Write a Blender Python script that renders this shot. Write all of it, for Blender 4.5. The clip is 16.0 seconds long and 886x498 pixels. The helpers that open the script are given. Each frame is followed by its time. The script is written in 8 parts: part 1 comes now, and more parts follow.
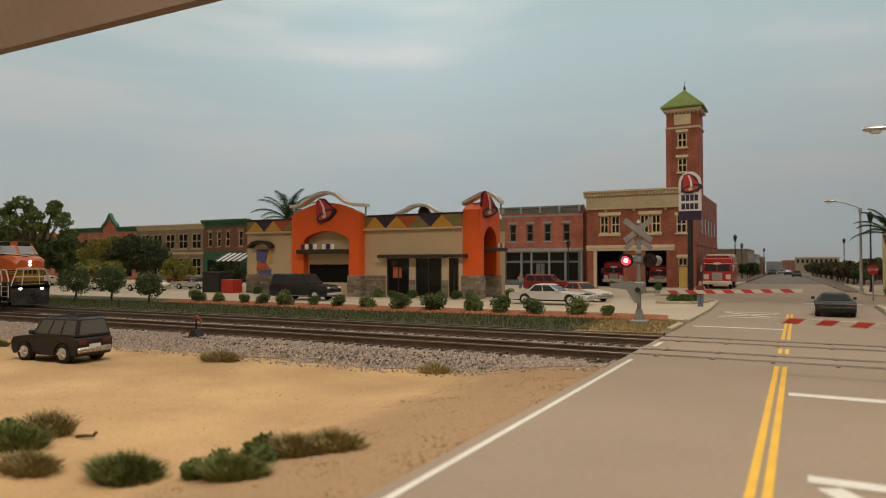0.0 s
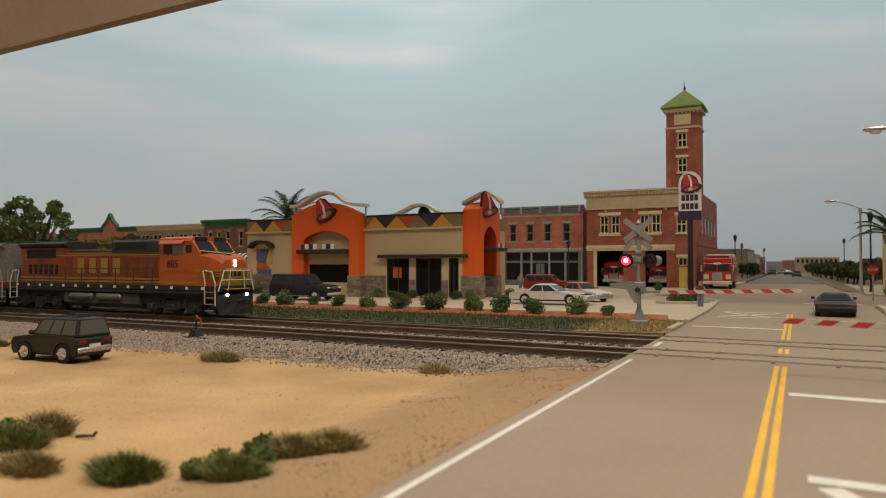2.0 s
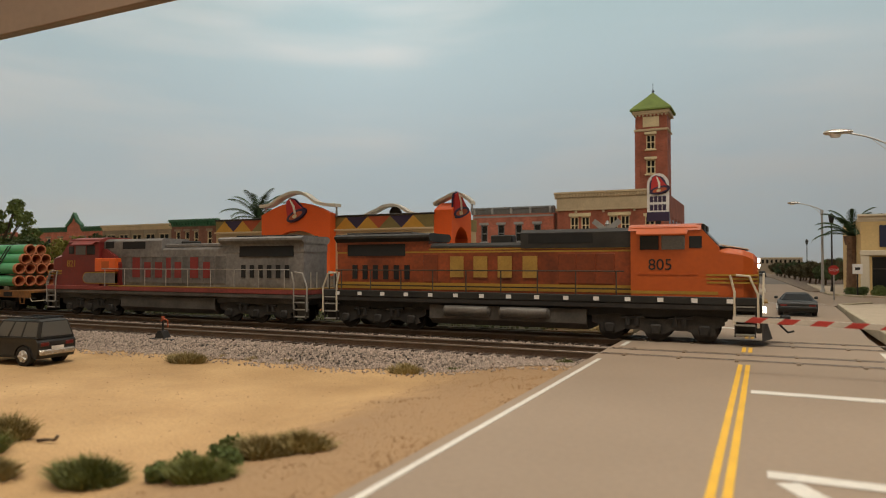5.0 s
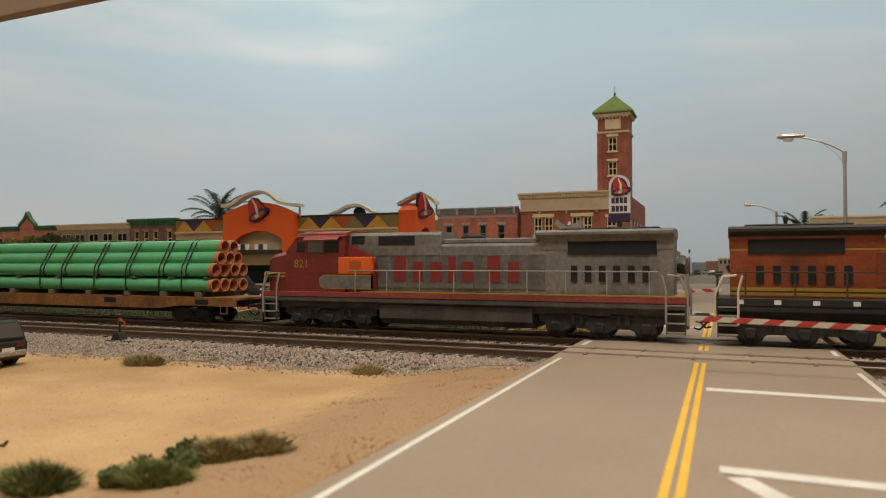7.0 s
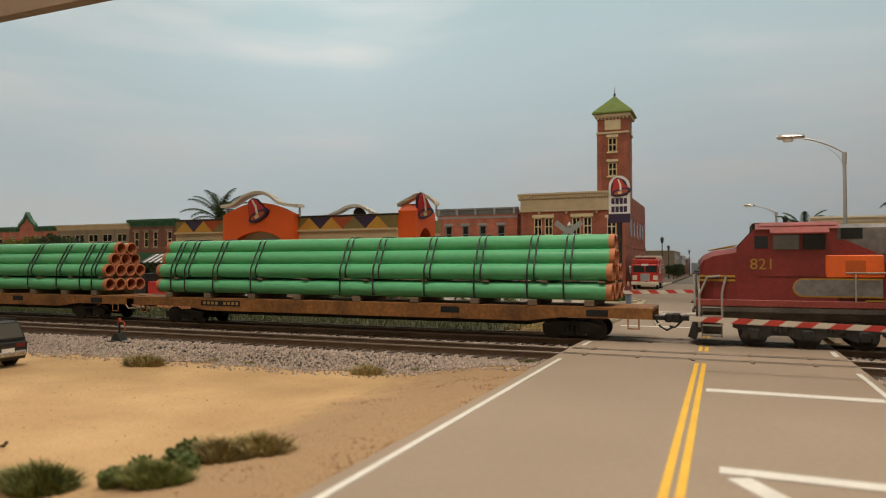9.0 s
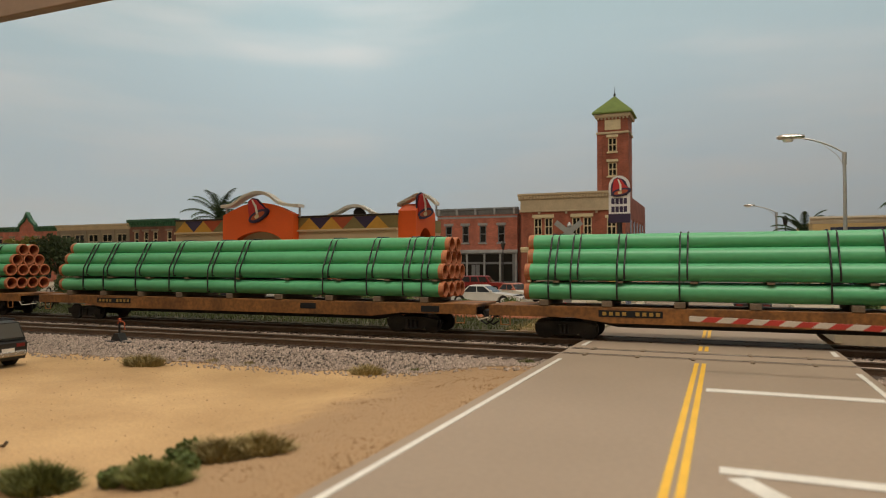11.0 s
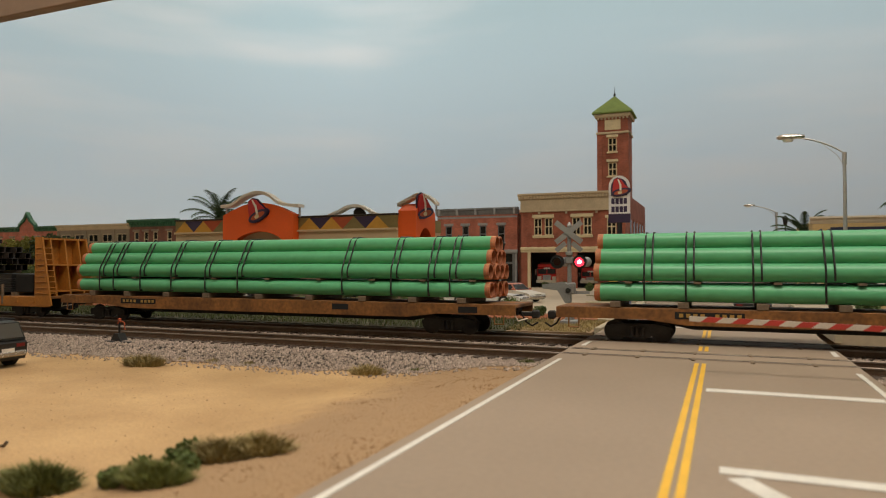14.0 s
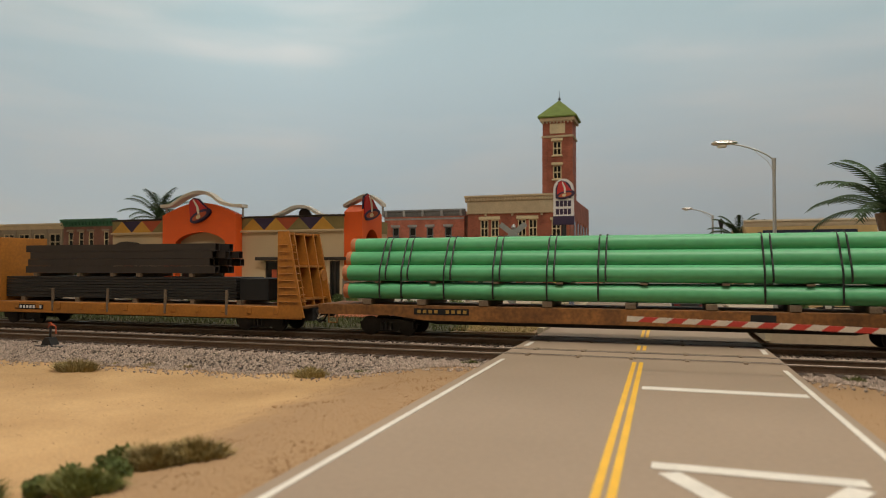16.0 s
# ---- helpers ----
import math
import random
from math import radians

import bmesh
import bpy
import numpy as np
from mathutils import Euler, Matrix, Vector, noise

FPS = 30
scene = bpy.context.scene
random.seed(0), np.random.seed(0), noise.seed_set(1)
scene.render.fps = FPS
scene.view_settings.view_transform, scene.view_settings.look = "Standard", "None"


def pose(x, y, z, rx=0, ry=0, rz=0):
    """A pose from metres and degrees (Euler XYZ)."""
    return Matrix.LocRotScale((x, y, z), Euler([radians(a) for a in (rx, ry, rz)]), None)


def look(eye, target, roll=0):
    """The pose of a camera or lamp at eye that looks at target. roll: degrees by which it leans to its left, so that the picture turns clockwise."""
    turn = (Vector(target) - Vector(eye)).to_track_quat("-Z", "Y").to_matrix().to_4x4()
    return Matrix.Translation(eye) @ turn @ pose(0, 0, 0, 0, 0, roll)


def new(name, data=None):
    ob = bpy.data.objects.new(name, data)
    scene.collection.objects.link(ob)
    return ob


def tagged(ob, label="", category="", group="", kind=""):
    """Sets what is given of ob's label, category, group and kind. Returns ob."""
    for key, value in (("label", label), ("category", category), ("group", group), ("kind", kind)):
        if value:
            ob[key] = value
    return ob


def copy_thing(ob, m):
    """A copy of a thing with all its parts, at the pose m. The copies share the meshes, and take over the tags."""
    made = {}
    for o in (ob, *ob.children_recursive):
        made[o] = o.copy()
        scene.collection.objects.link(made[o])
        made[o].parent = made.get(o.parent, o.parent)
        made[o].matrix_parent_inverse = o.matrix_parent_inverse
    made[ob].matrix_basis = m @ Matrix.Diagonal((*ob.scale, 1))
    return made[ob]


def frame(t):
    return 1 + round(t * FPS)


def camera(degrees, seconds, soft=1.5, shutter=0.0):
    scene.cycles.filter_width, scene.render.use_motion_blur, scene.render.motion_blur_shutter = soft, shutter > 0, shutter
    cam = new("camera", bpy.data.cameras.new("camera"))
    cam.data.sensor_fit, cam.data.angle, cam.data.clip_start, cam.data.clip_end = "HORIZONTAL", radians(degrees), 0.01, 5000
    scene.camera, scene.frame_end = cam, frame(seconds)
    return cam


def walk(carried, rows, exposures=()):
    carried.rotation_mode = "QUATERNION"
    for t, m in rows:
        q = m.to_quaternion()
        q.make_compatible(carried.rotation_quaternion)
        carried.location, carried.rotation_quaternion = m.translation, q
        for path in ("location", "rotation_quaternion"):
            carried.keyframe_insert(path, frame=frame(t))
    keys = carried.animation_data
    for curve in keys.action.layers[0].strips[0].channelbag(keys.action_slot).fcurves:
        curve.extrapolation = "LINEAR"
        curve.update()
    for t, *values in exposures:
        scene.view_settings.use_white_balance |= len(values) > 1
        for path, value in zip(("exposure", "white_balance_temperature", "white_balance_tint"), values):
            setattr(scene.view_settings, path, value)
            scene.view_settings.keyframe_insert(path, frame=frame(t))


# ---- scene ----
# Model railway scene. All sizes below are in metres of the full-size prototype; S brings them to the model's true size.
S = 0.0122

cam = camera(66.3, 16.0, soft=0.95)
cam.data.dof.use_dof, cam.data.dof.focus_distance, cam.data.dof.aperture_fstop = True, 36 * S, 28.0


def P(x, y, z, rx=0, ry=0, rz=0):
    return pose(x * S, y * S, z * S, rx, ry, rz)


def stand(yaw, pitch, x):
    return P(x, 0, 3.0, 90 + pitch, 0, yaw)


walk(cam, [
    (0.0, stand(27.68, 1.24, -0.18)), (2.6, stand(27.68, 1.24, -0.18)), (3.0, stand(27.64, 1.24, -0.18)), (3.5, stand(27.60, 1.24, -0.18)), (4.0, stand(27.46, 1.24, -0.175)),
    (4.2, stand(27.38, 1.24, -0.17)), (5.2, stand(24.6, 1.27, -0.1)), (6.3, stand(22.22, 1.22, -0.04)), (6.5, stand(22.28, 1.25, -0.04)), (7.0, stand(22.36, 1.3, -0.04)),
    (8.0, stand(22.35, 1.35, -0.04)), (14.0, stand(22.35, 1.35, -0.04)), (14.2, stand(21.9, 1.38, -0.02)), (14.5, stand(20.78, 1.42, 0.01)), (15.0, stand(19.86, 1.45, 0.03)),
    (15.5, stand(18.79, 1.45, 0.06)), (16.0, stand(17.95, 1.47, 0.09))],
    exposures=[(0.0, 0.0), (4.2, 0.0), (6.3, 0.11), (9.2, 0.11), (11.3, 0.0), (16.0, 0.0)])

# ---- light: fluorescent strips over the layout, hidden above the picture, in a closed room ----
world = bpy.data.worlds.new("world")
scene.world = world
world.use_nodes = True
world.node_tree.nodes["Background"].inputs[0].default_value = (1.0, 0.93, 0.85, 1)
world.node_tree.nodes["Background"].inputs[1].default_value = 0.05


def unseen_strip_light(x, y, z, sx, sy, watts, colour=(1.0, 0.912, 0.785)):
    d = bpy.data.lights.new("unseen_strip_light", "AREA")
    d.shape, d.size, d.size_y, d.energy, d.color = "RECTANGLE", sx * S, sy * S, watts, colour
    o = new("unseen_strip_light", d)
    o.matrix_world = P(x, y, z)
    return o


unseen_strip_light(3, 5, 58, 46, 14, 4.5)
unseen_strip_light(-105, -10, 75, 90, 12, 2.2)
unseen_strip_light(-90, 80, 90, 230, 10, 7.0)
unseen_strip_light(45, 46, 82, 60, 10, 2.8)
# unseen lamps added along the painted sky to brighten that wall
for wx, wy, tx, ty in ((110, 180, 110, 250), (10, 180, 10, 250), (-85, 175, -95, 250), (-140, 140, -190, 195), (-165, 60, -240, 62)):
    w = unseen_strip_light(0, 0, 0, 100, 14, 10.6)
    w.matrix_world = look((wx * S, wy * S, 128 * S), (tx * S, ty * S, 45 * S))


# ---- materials ----
def nodes_of(name):
    m = bpy.data.materials.new(name)
    m.use_nodes = True
    return m, m.node_tree.nodes, m.node_tree.links


def mat(name, col, rough=0.6, metal=0.0, var=0.12, size=1.0, fine=9.0, bump=0.15, lift=0.02, col2=None, spread=0.5, each=0.0, coat=0.0):
    """A surface with two scales of variation. size: the large pattern in prototype metres; fine: how much finer the small one is;
    col2 mottles in patches; each: brightness change from piece to piece."""
    m, n, l = nodes_of(name)
    b = n["Principled BSDF"]
    tc = n.new("ShaderNodeTexCoord")
    big, small = n.new("ShaderNodeTexNoise"), n.new("ShaderNodeTexNoise")
    big.inputs["Scale"].default_value = 1 / (size * S)
    big.inputs["Detail"].default_value = 4
    small.inputs["Scale"].default_value = fine / (size * S)
    small.inputs["Detail"].default_value = 3
    for t in (big, small):
        l.new(tc.outputs["Object"], t.inputs["Vector"])
    ramp = n.new("ShaderNodeValToRGB")
    ramp.color_ramp.elements[0].position, ramp.color_ramp.elements[1].position = 0.5 - spread * 0.4, 0.5 + spread * 0.4
    c2 = col2 or col
    ramp.color_ramp.elements[0].color = (*[c * (1 - var) for c in col], 1)
    ramp.color_ramp.elements[1].color = (*[min(1, c * (1 + var)) for c in c2], 1)
    l.new(big.outputs["Fac"], ramp.inputs["Fac"])
    hsv = n.new("ShaderNodeHueSaturation")
    l.new(ramp.outputs["Color"], hsv.inputs["Color"])
    mr = n.new("ShaderNodeMapRange")
    mr.inputs["From Min"].default_value, mr.inputs["From Max"].default_value = 0.3, 0.7
    mr.inputs["To Min"].default_value, mr.inputs["To Max"].default_value = 1 - var, 1 + var
    l.new(small.outputs["Fac"], mr.inputs["Value"])
    val = mr.outputs["Result"]
    if each:
        info = n.new("ShaderNodeObjectInfo")
        geo = n.new("ShaderNodeNewGeometry")
        add = n.new("ShaderNodeMath")
        l.new(info.outputs["Random"], add.inputs[0])
        l.new(geo.outputs["Random Per Island"], add.inputs[1])
        er = n.new("ShaderNodeMapRange")
        er.inputs["From Max"].default_value = 2.0
        er.inputs["To Min"].default_value, er.inputs["To Max"].default_value = 1 - each, 1 + each
        l.new(add.outputs[0], er.inputs["Value"])
        mul = n.new("ShaderNodeMath")
        mul.operation = "MULTIPLY"
        l.new(val, mul.inputs[0])
        l.new(er.outputs["Result"], mul.inputs[1])
        val = mul.outputs[0]
    l.new(val, hsv.inputs["Value"])
    l.new(hsv.outputs["Color"], b.inputs["Base Color"])
    rr = n.new("ShaderNodeMapRange")
    rr.inputs["To Min"].default_value, rr.inputs["To Max"].default_value = max(0.02, rough - 0.08), min(1, rough + 0.08)
    l.new(small.outputs["Fac"], rr.inputs["Value"])
    l.new(rr.outputs["Result"], b.inputs["Roughness"])
    b.inputs["Metallic"].default_value = metal
    b.inputs["Coat Weight"].default_value = coat
    if bump:
        bp = n.new("ShaderNodeBump")
        bp.inputs["Strength"].default_value, bp.inputs["Distance"].default_value = bump, lift * S
        l.new(small.outputs["Fac"], bp.inputs["Height"])
        l.new(bp.outputs["Normal"], b.inputs["Normal"])
    return m


def glow(name, col, strength):
    m, n, l = nodes_of(name)
    b = n["Principled BSDF"]
    b.inputs["Base Color"].default_value = (*col, 1)
    b.inputs["Emission Color"].default_value = (*col, 1)
    b.inputs["Emission Strength"].default_value = strength
    return m


def glass(name, col=(0.02, 0.022, 0.025), rough=0.08):
    m, n, l = nodes_of(name)
    b = n["Principled BSDF"]
    b.inputs["Base Color"].default_value, b.inputs["Roughness"].default_value = (*col, 1), rough
    b.inputs["Specular IOR Level"].default_value = 0.3
    return m


def brick_mat(name, col, mortar, course=0.22):
    m, n, l = nodes_of(name)
    b = n["Principled BSDF"]
    tc, mp, mp2 = n.new("ShaderNodeTexCoord"), n.new("ShaderNodeMapping"), n.new("ShaderNodeTexBrick")
    # walls run along x or y: x + y serves both
    sep, add, com = n.new("ShaderNodeSeparateXYZ"), n.new("ShaderNodeMath"), n.new("ShaderNodeCombineXYZ")
    l.new(tc.outputs["Object"], sep.inputs[0])
    l.new(sep.outputs["X"], add.inputs[0])
    l.new(sep.outputs["Y"], add.inputs[1])
    l.new(add.outputs[0], com.inputs["X"])
    l.new(sep.outputs["Z"], com.inputs["Y"])
    l.new(com.outputs[0], mp.inputs["Vector"])
    k = 1 / (course * 4 * S)
    mp.inputs["Scale"].default_value = (k, k, k)
    l.new(mp.outputs[0], mp2.inputs["Vector"])
    mp2.inputs["Scale"].default_value = 1.0
    mp2.inputs["Mortar Size"].default_value = 0.02
    mp2.inputs["Color1"].default_value = (*[c * 0.85 for c in col], 1)
    mp2.inputs["Color2"].default_value = (*[c * 1.15 for c in col], 1)
    mp2.inputs["Mortar"].default_value = (*mortar, 1)
    big = n.new("ShaderNodeTexNoise")
    big.inputs["Scale"].default_value = 1 / (1.5 * S)
    big.inputs["Detail"].default_value = 5
    l.new(tc.outputs["Object"], big.inputs["Vector"])
    mr = n.new("ShaderNodeMapRange")
    mr.inputs["From Min"].default_value, mr.inputs["From Max"].default_value = 0.3, 0.7
    mr.inputs["To Min"].default_value, mr.inputs["To Max"].default_value = 0.75, 1.25
    l.new(big.outputs["Fac"], mr.inputs["Value"])
    hsv = n.new("ShaderNodeHueSaturation")
    l.new(mp2.outputs["Color"], hsv.inputs["Color"])
    l.new(mr.outputs["Result"], hsv.inputs["Value"])
    l.new(hsv.outputs["Color"], b.inputs["Base Color"])
    b.inputs["Roughness"].default_value = 0.8
    bp = n.new("ShaderNodeBump")
    bp.inputs["Strength"].default_value, bp.inputs["Distance"].default_value = 0.4, 0.02 * S
    bp.invert = True
    l.new(mp2.outputs["Fac"], bp.inputs["Height"])
    l.new(bp.outputs["Normal"], b.inputs["Normal"])
    return m


def sky_paint():
    m, n, l = nodes_of("sky_paint")
    b = n["Principled BSDF"]
    b.inputs["Roughness"].default_value = 0.9
    tc, sep = n.new("ShaderNodeTexCoord"), n.new("ShaderNodeSeparateXYZ")
    l.new(tc.outputs["Object"], sep.inputs[0])
    mr = n.new("ShaderNodeMapRange")
    mr.inputs["From Max"].default_value = 100 * S
    l.new(sep.outputs["Z"], mr.inputs["Value"])
    ramp = n.new("ShaderNodeValToRGB")
    e = ramp.color_ramp.elements
    e[0].position, e[0].color = 0.0, (*SKY_LOW, 1)
    e[1].position, e[1].color = 1.0, (*SKY_HIGH, 1)
    for p, c in ((0.12, SKY_LOW2), (0.4, SKY_MID)):
        x = e.new(p)
        x.color = (*c, 1)
    l.new(mr.outputs["Result"], ramp.inputs["Fac"])
    mp = n.new("ShaderNodeMapping")
    mp.inputs["Scale"].default_value = (0.016 / S, 0.016 / S, 0.085 / S)
    mp.inputs["Rotation"].default_value = (0, 0.06, 0)
    mp.inputs["Location"].default_value = (0.4, 0, 0.2)
    l.new(tc.outputs["Object"], mp.inputs["Vector"])
    nz = n.new("ShaderNodeTexNoise")
    nz.inputs["Scale"].default_value, nz.inputs["Detail"].default_value, nz.inputs["Roughness"].default_value = 0.55, 3, 0.45
    l.new(mp.outputs[0], nz.inputs["Vector"])
    cr = n.new("ShaderNodeMapRange")
    cr.interpolation_type = "SMOOTHSTEP"
    cr.inputs["From Min"].default_value, cr.inputs["From Max"].default_value = 0.42, 0.75
    cr.inputs["To Max"].default_value = 0.55
    l.new(nz.outputs["Fac"], cr.inputs["Value"])
    mix = n.new("ShaderNodeMix")
    mix.data_type = "RGBA"
    mix.inputs["B"].default_value = (*SKY_CLOUD, 1)
    for s in mix.inputs:
        if s.name == "A" and s.type == "RGBA":
            l.new(ramp.outputs["Color"], s)
        if s.name == "B" and s.type == "RGBA":
            s.default_value = (*SKY_CLOUD, 1)
    l.new(cr.outputs["Result"], mix.inputs["Factor"])
    for s in mix.outputs:
        if s.type == "RGBA":
            l.new(s, b.inputs["Base Color"])
    return m


SKY_LOW, SKY_LOW2, SKY_MID, SKY_HIGH, SKY_CLOUD = (0.54, 0.615, 0.71), (0.50, 0.615, 0.745), (0.41, 0.525, 0.65), (0.28, 0.39, 0.475), (0.55, 0.57, 0.62)
M_SKY = sky_paint()
M_WALL = mat("wall_paint", (0.62, 0.56, 0.47), 0.85, var=0.04, size=20)
M_CEIL = mat("ceiling_paint", (0.7, 0.68, 0.64), 0.9, var=0.03, size=20)
M_VALANCE = mat("valance_paint", (0.36, 0.255, 0.185), 0.7, var=0.05, size=6)
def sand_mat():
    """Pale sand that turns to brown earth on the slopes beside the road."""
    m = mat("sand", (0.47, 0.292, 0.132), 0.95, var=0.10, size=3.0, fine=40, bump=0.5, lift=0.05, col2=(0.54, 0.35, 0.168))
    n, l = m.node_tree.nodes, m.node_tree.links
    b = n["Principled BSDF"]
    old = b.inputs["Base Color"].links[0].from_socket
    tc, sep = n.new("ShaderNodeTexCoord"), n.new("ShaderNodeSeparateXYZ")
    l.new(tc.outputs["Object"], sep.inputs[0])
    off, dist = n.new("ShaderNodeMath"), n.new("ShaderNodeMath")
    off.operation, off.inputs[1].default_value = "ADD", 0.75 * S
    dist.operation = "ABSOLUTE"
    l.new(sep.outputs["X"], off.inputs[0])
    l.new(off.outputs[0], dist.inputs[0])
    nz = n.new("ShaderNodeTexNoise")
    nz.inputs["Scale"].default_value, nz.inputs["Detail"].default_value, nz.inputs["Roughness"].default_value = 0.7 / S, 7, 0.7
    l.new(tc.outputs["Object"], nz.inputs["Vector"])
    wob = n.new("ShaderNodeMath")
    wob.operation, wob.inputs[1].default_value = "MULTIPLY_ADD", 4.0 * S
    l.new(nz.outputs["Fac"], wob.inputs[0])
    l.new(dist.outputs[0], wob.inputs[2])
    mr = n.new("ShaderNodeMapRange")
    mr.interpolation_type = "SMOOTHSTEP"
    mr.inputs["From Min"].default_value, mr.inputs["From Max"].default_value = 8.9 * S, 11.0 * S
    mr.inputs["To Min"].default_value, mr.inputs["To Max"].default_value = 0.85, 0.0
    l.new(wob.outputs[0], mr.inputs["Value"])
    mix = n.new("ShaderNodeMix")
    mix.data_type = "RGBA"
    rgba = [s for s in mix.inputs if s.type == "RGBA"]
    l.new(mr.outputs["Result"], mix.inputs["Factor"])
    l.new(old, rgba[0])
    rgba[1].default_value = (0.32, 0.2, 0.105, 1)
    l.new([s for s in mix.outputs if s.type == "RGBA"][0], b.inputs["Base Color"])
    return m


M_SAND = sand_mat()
M_DIRT = mat("dirt", (0.27, 0.18, 0.10), 0.95, var=0.18, size=1.2, fine=20, bump=0.6, lift=0.05)
M_ROAD = mat("road_surface", (0.305, 0.231, 0.167), 0.8, var=0.06, size=5, fine=40, bump=0.12, lift=0.01)
M_LOT = mat("concrete_lot", (0.47, 0.385, 0.28), 0.85, var=0.07, size=5, fine=20, bump=0.1)
M_KERB = mat("kerb_concrete", (0.47, 0.40, 0.28), 0.85, var=0.1, size=1.2, bump=0.2)
M_WHITE = mat("white_line_paint", (0.68, 0.645, 0.58), 0.7, var=0.08, size=0.8)
M_FADED = mat("faded_line_paint", (0.60, 0.55, 0.47), 0.8, var=0.1, size=0.8)
M_YELLOW = mat("yellow_line_paint", (0.78, 0.45, 0.04), 0.7, var=0.07, size=0.8)
M_GRASS = mat("turf", (0.06, 0.052, 0.022), 0.95, var=0.3, size=0.8, fine=8, bump=0.8, lift=0.1)
M_MULCH = mat("red_mulch", (0.33, 0.12, 0.055), 0.95, var=0.25, size=0.6, fine=8, bump=0.8, lift=0.08)
M_BALLAST = mat("ballast_stone", (0.36, 0.285, 0.232), 0.9, var=0.1, size=0.5, each=0.8, bump=0.3)
# bed kept near-black: its colour supplies the shade in gaps between stones
M_GAPSHADE = mat("gap_shade_bed", (0.06, 0.048, 0.04), 0.95, var=0.35, size=0.25, fine=4, bump=1.0, lift=0.1)
M_TIE = mat("tie_wood", (0.075, 0.05, 0.035), 0.85, var=0.25, size=0.6, each=0.2)
M_RAIL = mat("rail_steel", (0.14, 0.09, 0.06), 0.55, metal=0.5, var=0.2, size=1.0)
M_RAILTOP = mat("rail_head", (0.26, 0.21, 0.17), 0.4, metal=0.6, var=0.1, size=1.0)
M_GROOVE = mat("grimy_groove_steel", (0.055, 0.042, 0.032), 0.6, metal=0.3, var=0.2, size=0.5)
M_PLATE = mat("rail_plate", (0.2, 0.14, 0.09), 0.6, metal=0.4, var=0.2, size=0.5)


# ---- mesh building ----
class Mesh:
    """Gathers faces in prototype metres."""

    def __init__(self):
        self.v, self.f = [], []

    def add(self, verts, faces):
        o = len(self.v)
        self.v += [tuple(p) for p in verts]
        self.f += [tuple(i + o for i in f) for f in faces]
        return self

    def box(self, x0, x1, y0, y1, z0, z1, c=0.0, m=None):
        """A box; c: the width of its chamfered edges."""
        if not c:
            vs = [(x, y, z) for x in (x0, x1) for y in (y0, y1) for z in (z0, z1)]
            fs = [(0, 1, 3, 2), (4, 6, 7, 5), (0, 4, 5, 1), (2, 3, 7, 6), (0, 2, 6, 4), (1, 5, 7, 3)]
        else:
            c = min(c, abs(x1 - x0) * 0.45, abs(y1 - y0) * 0.45, abs(z1 - z0) * 0.45)
            vs, ix = [], {}
            X, Y, Z = ((x0, x1, c), (y0, y1, c), (z0, z1, c))
            for i in (0, 1):
                for j in (0, 1):
                    for k in (0, 1):
                        full = (X[i], Y[j], Z[k])
                        inn = (X[i] + (c if i == 0 else -c), Y[j] + (c if j == 0 else -c), Z[k] + (c if k == 0 else -c))
                        for a in range(3):
                            ix[i, j, k, a] = len(vs)
                            vs.append(tuple(full[b] if b == a else inn[b] for b in range(3)))
            fs = []
            for a in range(3):
                b, d = (a + 1) % 3, (a + 2) % 3
                for s in (0, 1):
                    q = []
                    for (u, w) in ((0, 0), (1, 0), (1, 1), (0, 1)):
                        t = [0, 0, 0]
                        t[a], t[b], t[d] = s, u, w
                        q.append(ix[(*t, a)])
                    fs.append(tuple(q) if s else tuple(q[::-1]))
                for u in (0, 1):
                    for w in (0, 1):
                        t0, t1 = [0, 0, 0], [0, 0, 0]
                        t0[b] = t1[b] = u
                        t0[d] = t1[d] = w
                        t0[a], t1[a] = 0, 1
                        q = (ix[(*t0, b)], ix[(*t1, b)], ix[(*t1, d)], ix[(*t0, d)])
                        fs.append(q if (u + w) % 2 else q[::-1])
            for i in (0, 1):
                for j in (0, 1):
                    for k in (0, 1):
                        q = (ix[i, j, k, 0], ix[i, j, k, 1], ix[i, j, k, 2])
                        fs.append(q if (i + j + k) % 2 else q[::-1])
        if m is not None:
            vs = [m @ Vector(p) for p in vs]
        return self.add(vs, fs)

    def tube(self, p0, p1, r0, r1=None, n=10, caps=True):
        r1 = r0 if r1 is None else r1
        p0, p1 = Vector(p0), Vector(p1)
        d = (p1 - p0).normalized()
        a = d.orthogonal().normalized()
        b = d.cross(a)
        vs = [p + r * (math.cos(t) * a + math.sin(t) * b) for p, r in ((p0, r0), (p1, r1)) for t in [2 * math.pi * i / n for i in range(n)]]
        fs = [(i, (i + 1) % n, n + (i + 1) % n, n + i) for i in range(n)]
        if caps:
            fs += [tuple(range(n))[::-1], tuple(range(n, 2 * n))]
        return self.add(vs, fs)

    def path(self, pts, r, n=6):
        """A bent rod through the points."""
        pts = [Vector(p) for p in pts]
        closed = (pts[0] - pts[-1]).length < 1e-6
        if closed:
            pts = pts[:-1]
        side, rings = None, []
        for i, p in enumerate(pts):
            q0 = pts[i - 1] if i or closed else p
            q1 = pts[(i + 1) % len(pts)] if i < len(pts) - 1 or closed else p
            d = (q1 - q0).normalized()
            side = (d.orthogonal() if side is None else side - d * side.dot(d)).normalized()
            up = d.cross(side)
            rings.append([p + r * (math.cos(2 * math.pi * k / n) * side + math.sin(2 * math.pi * k / n) * up) for k in range(n)])
        if closed:
            return self.rings(rings + [rings[0]], close=False)
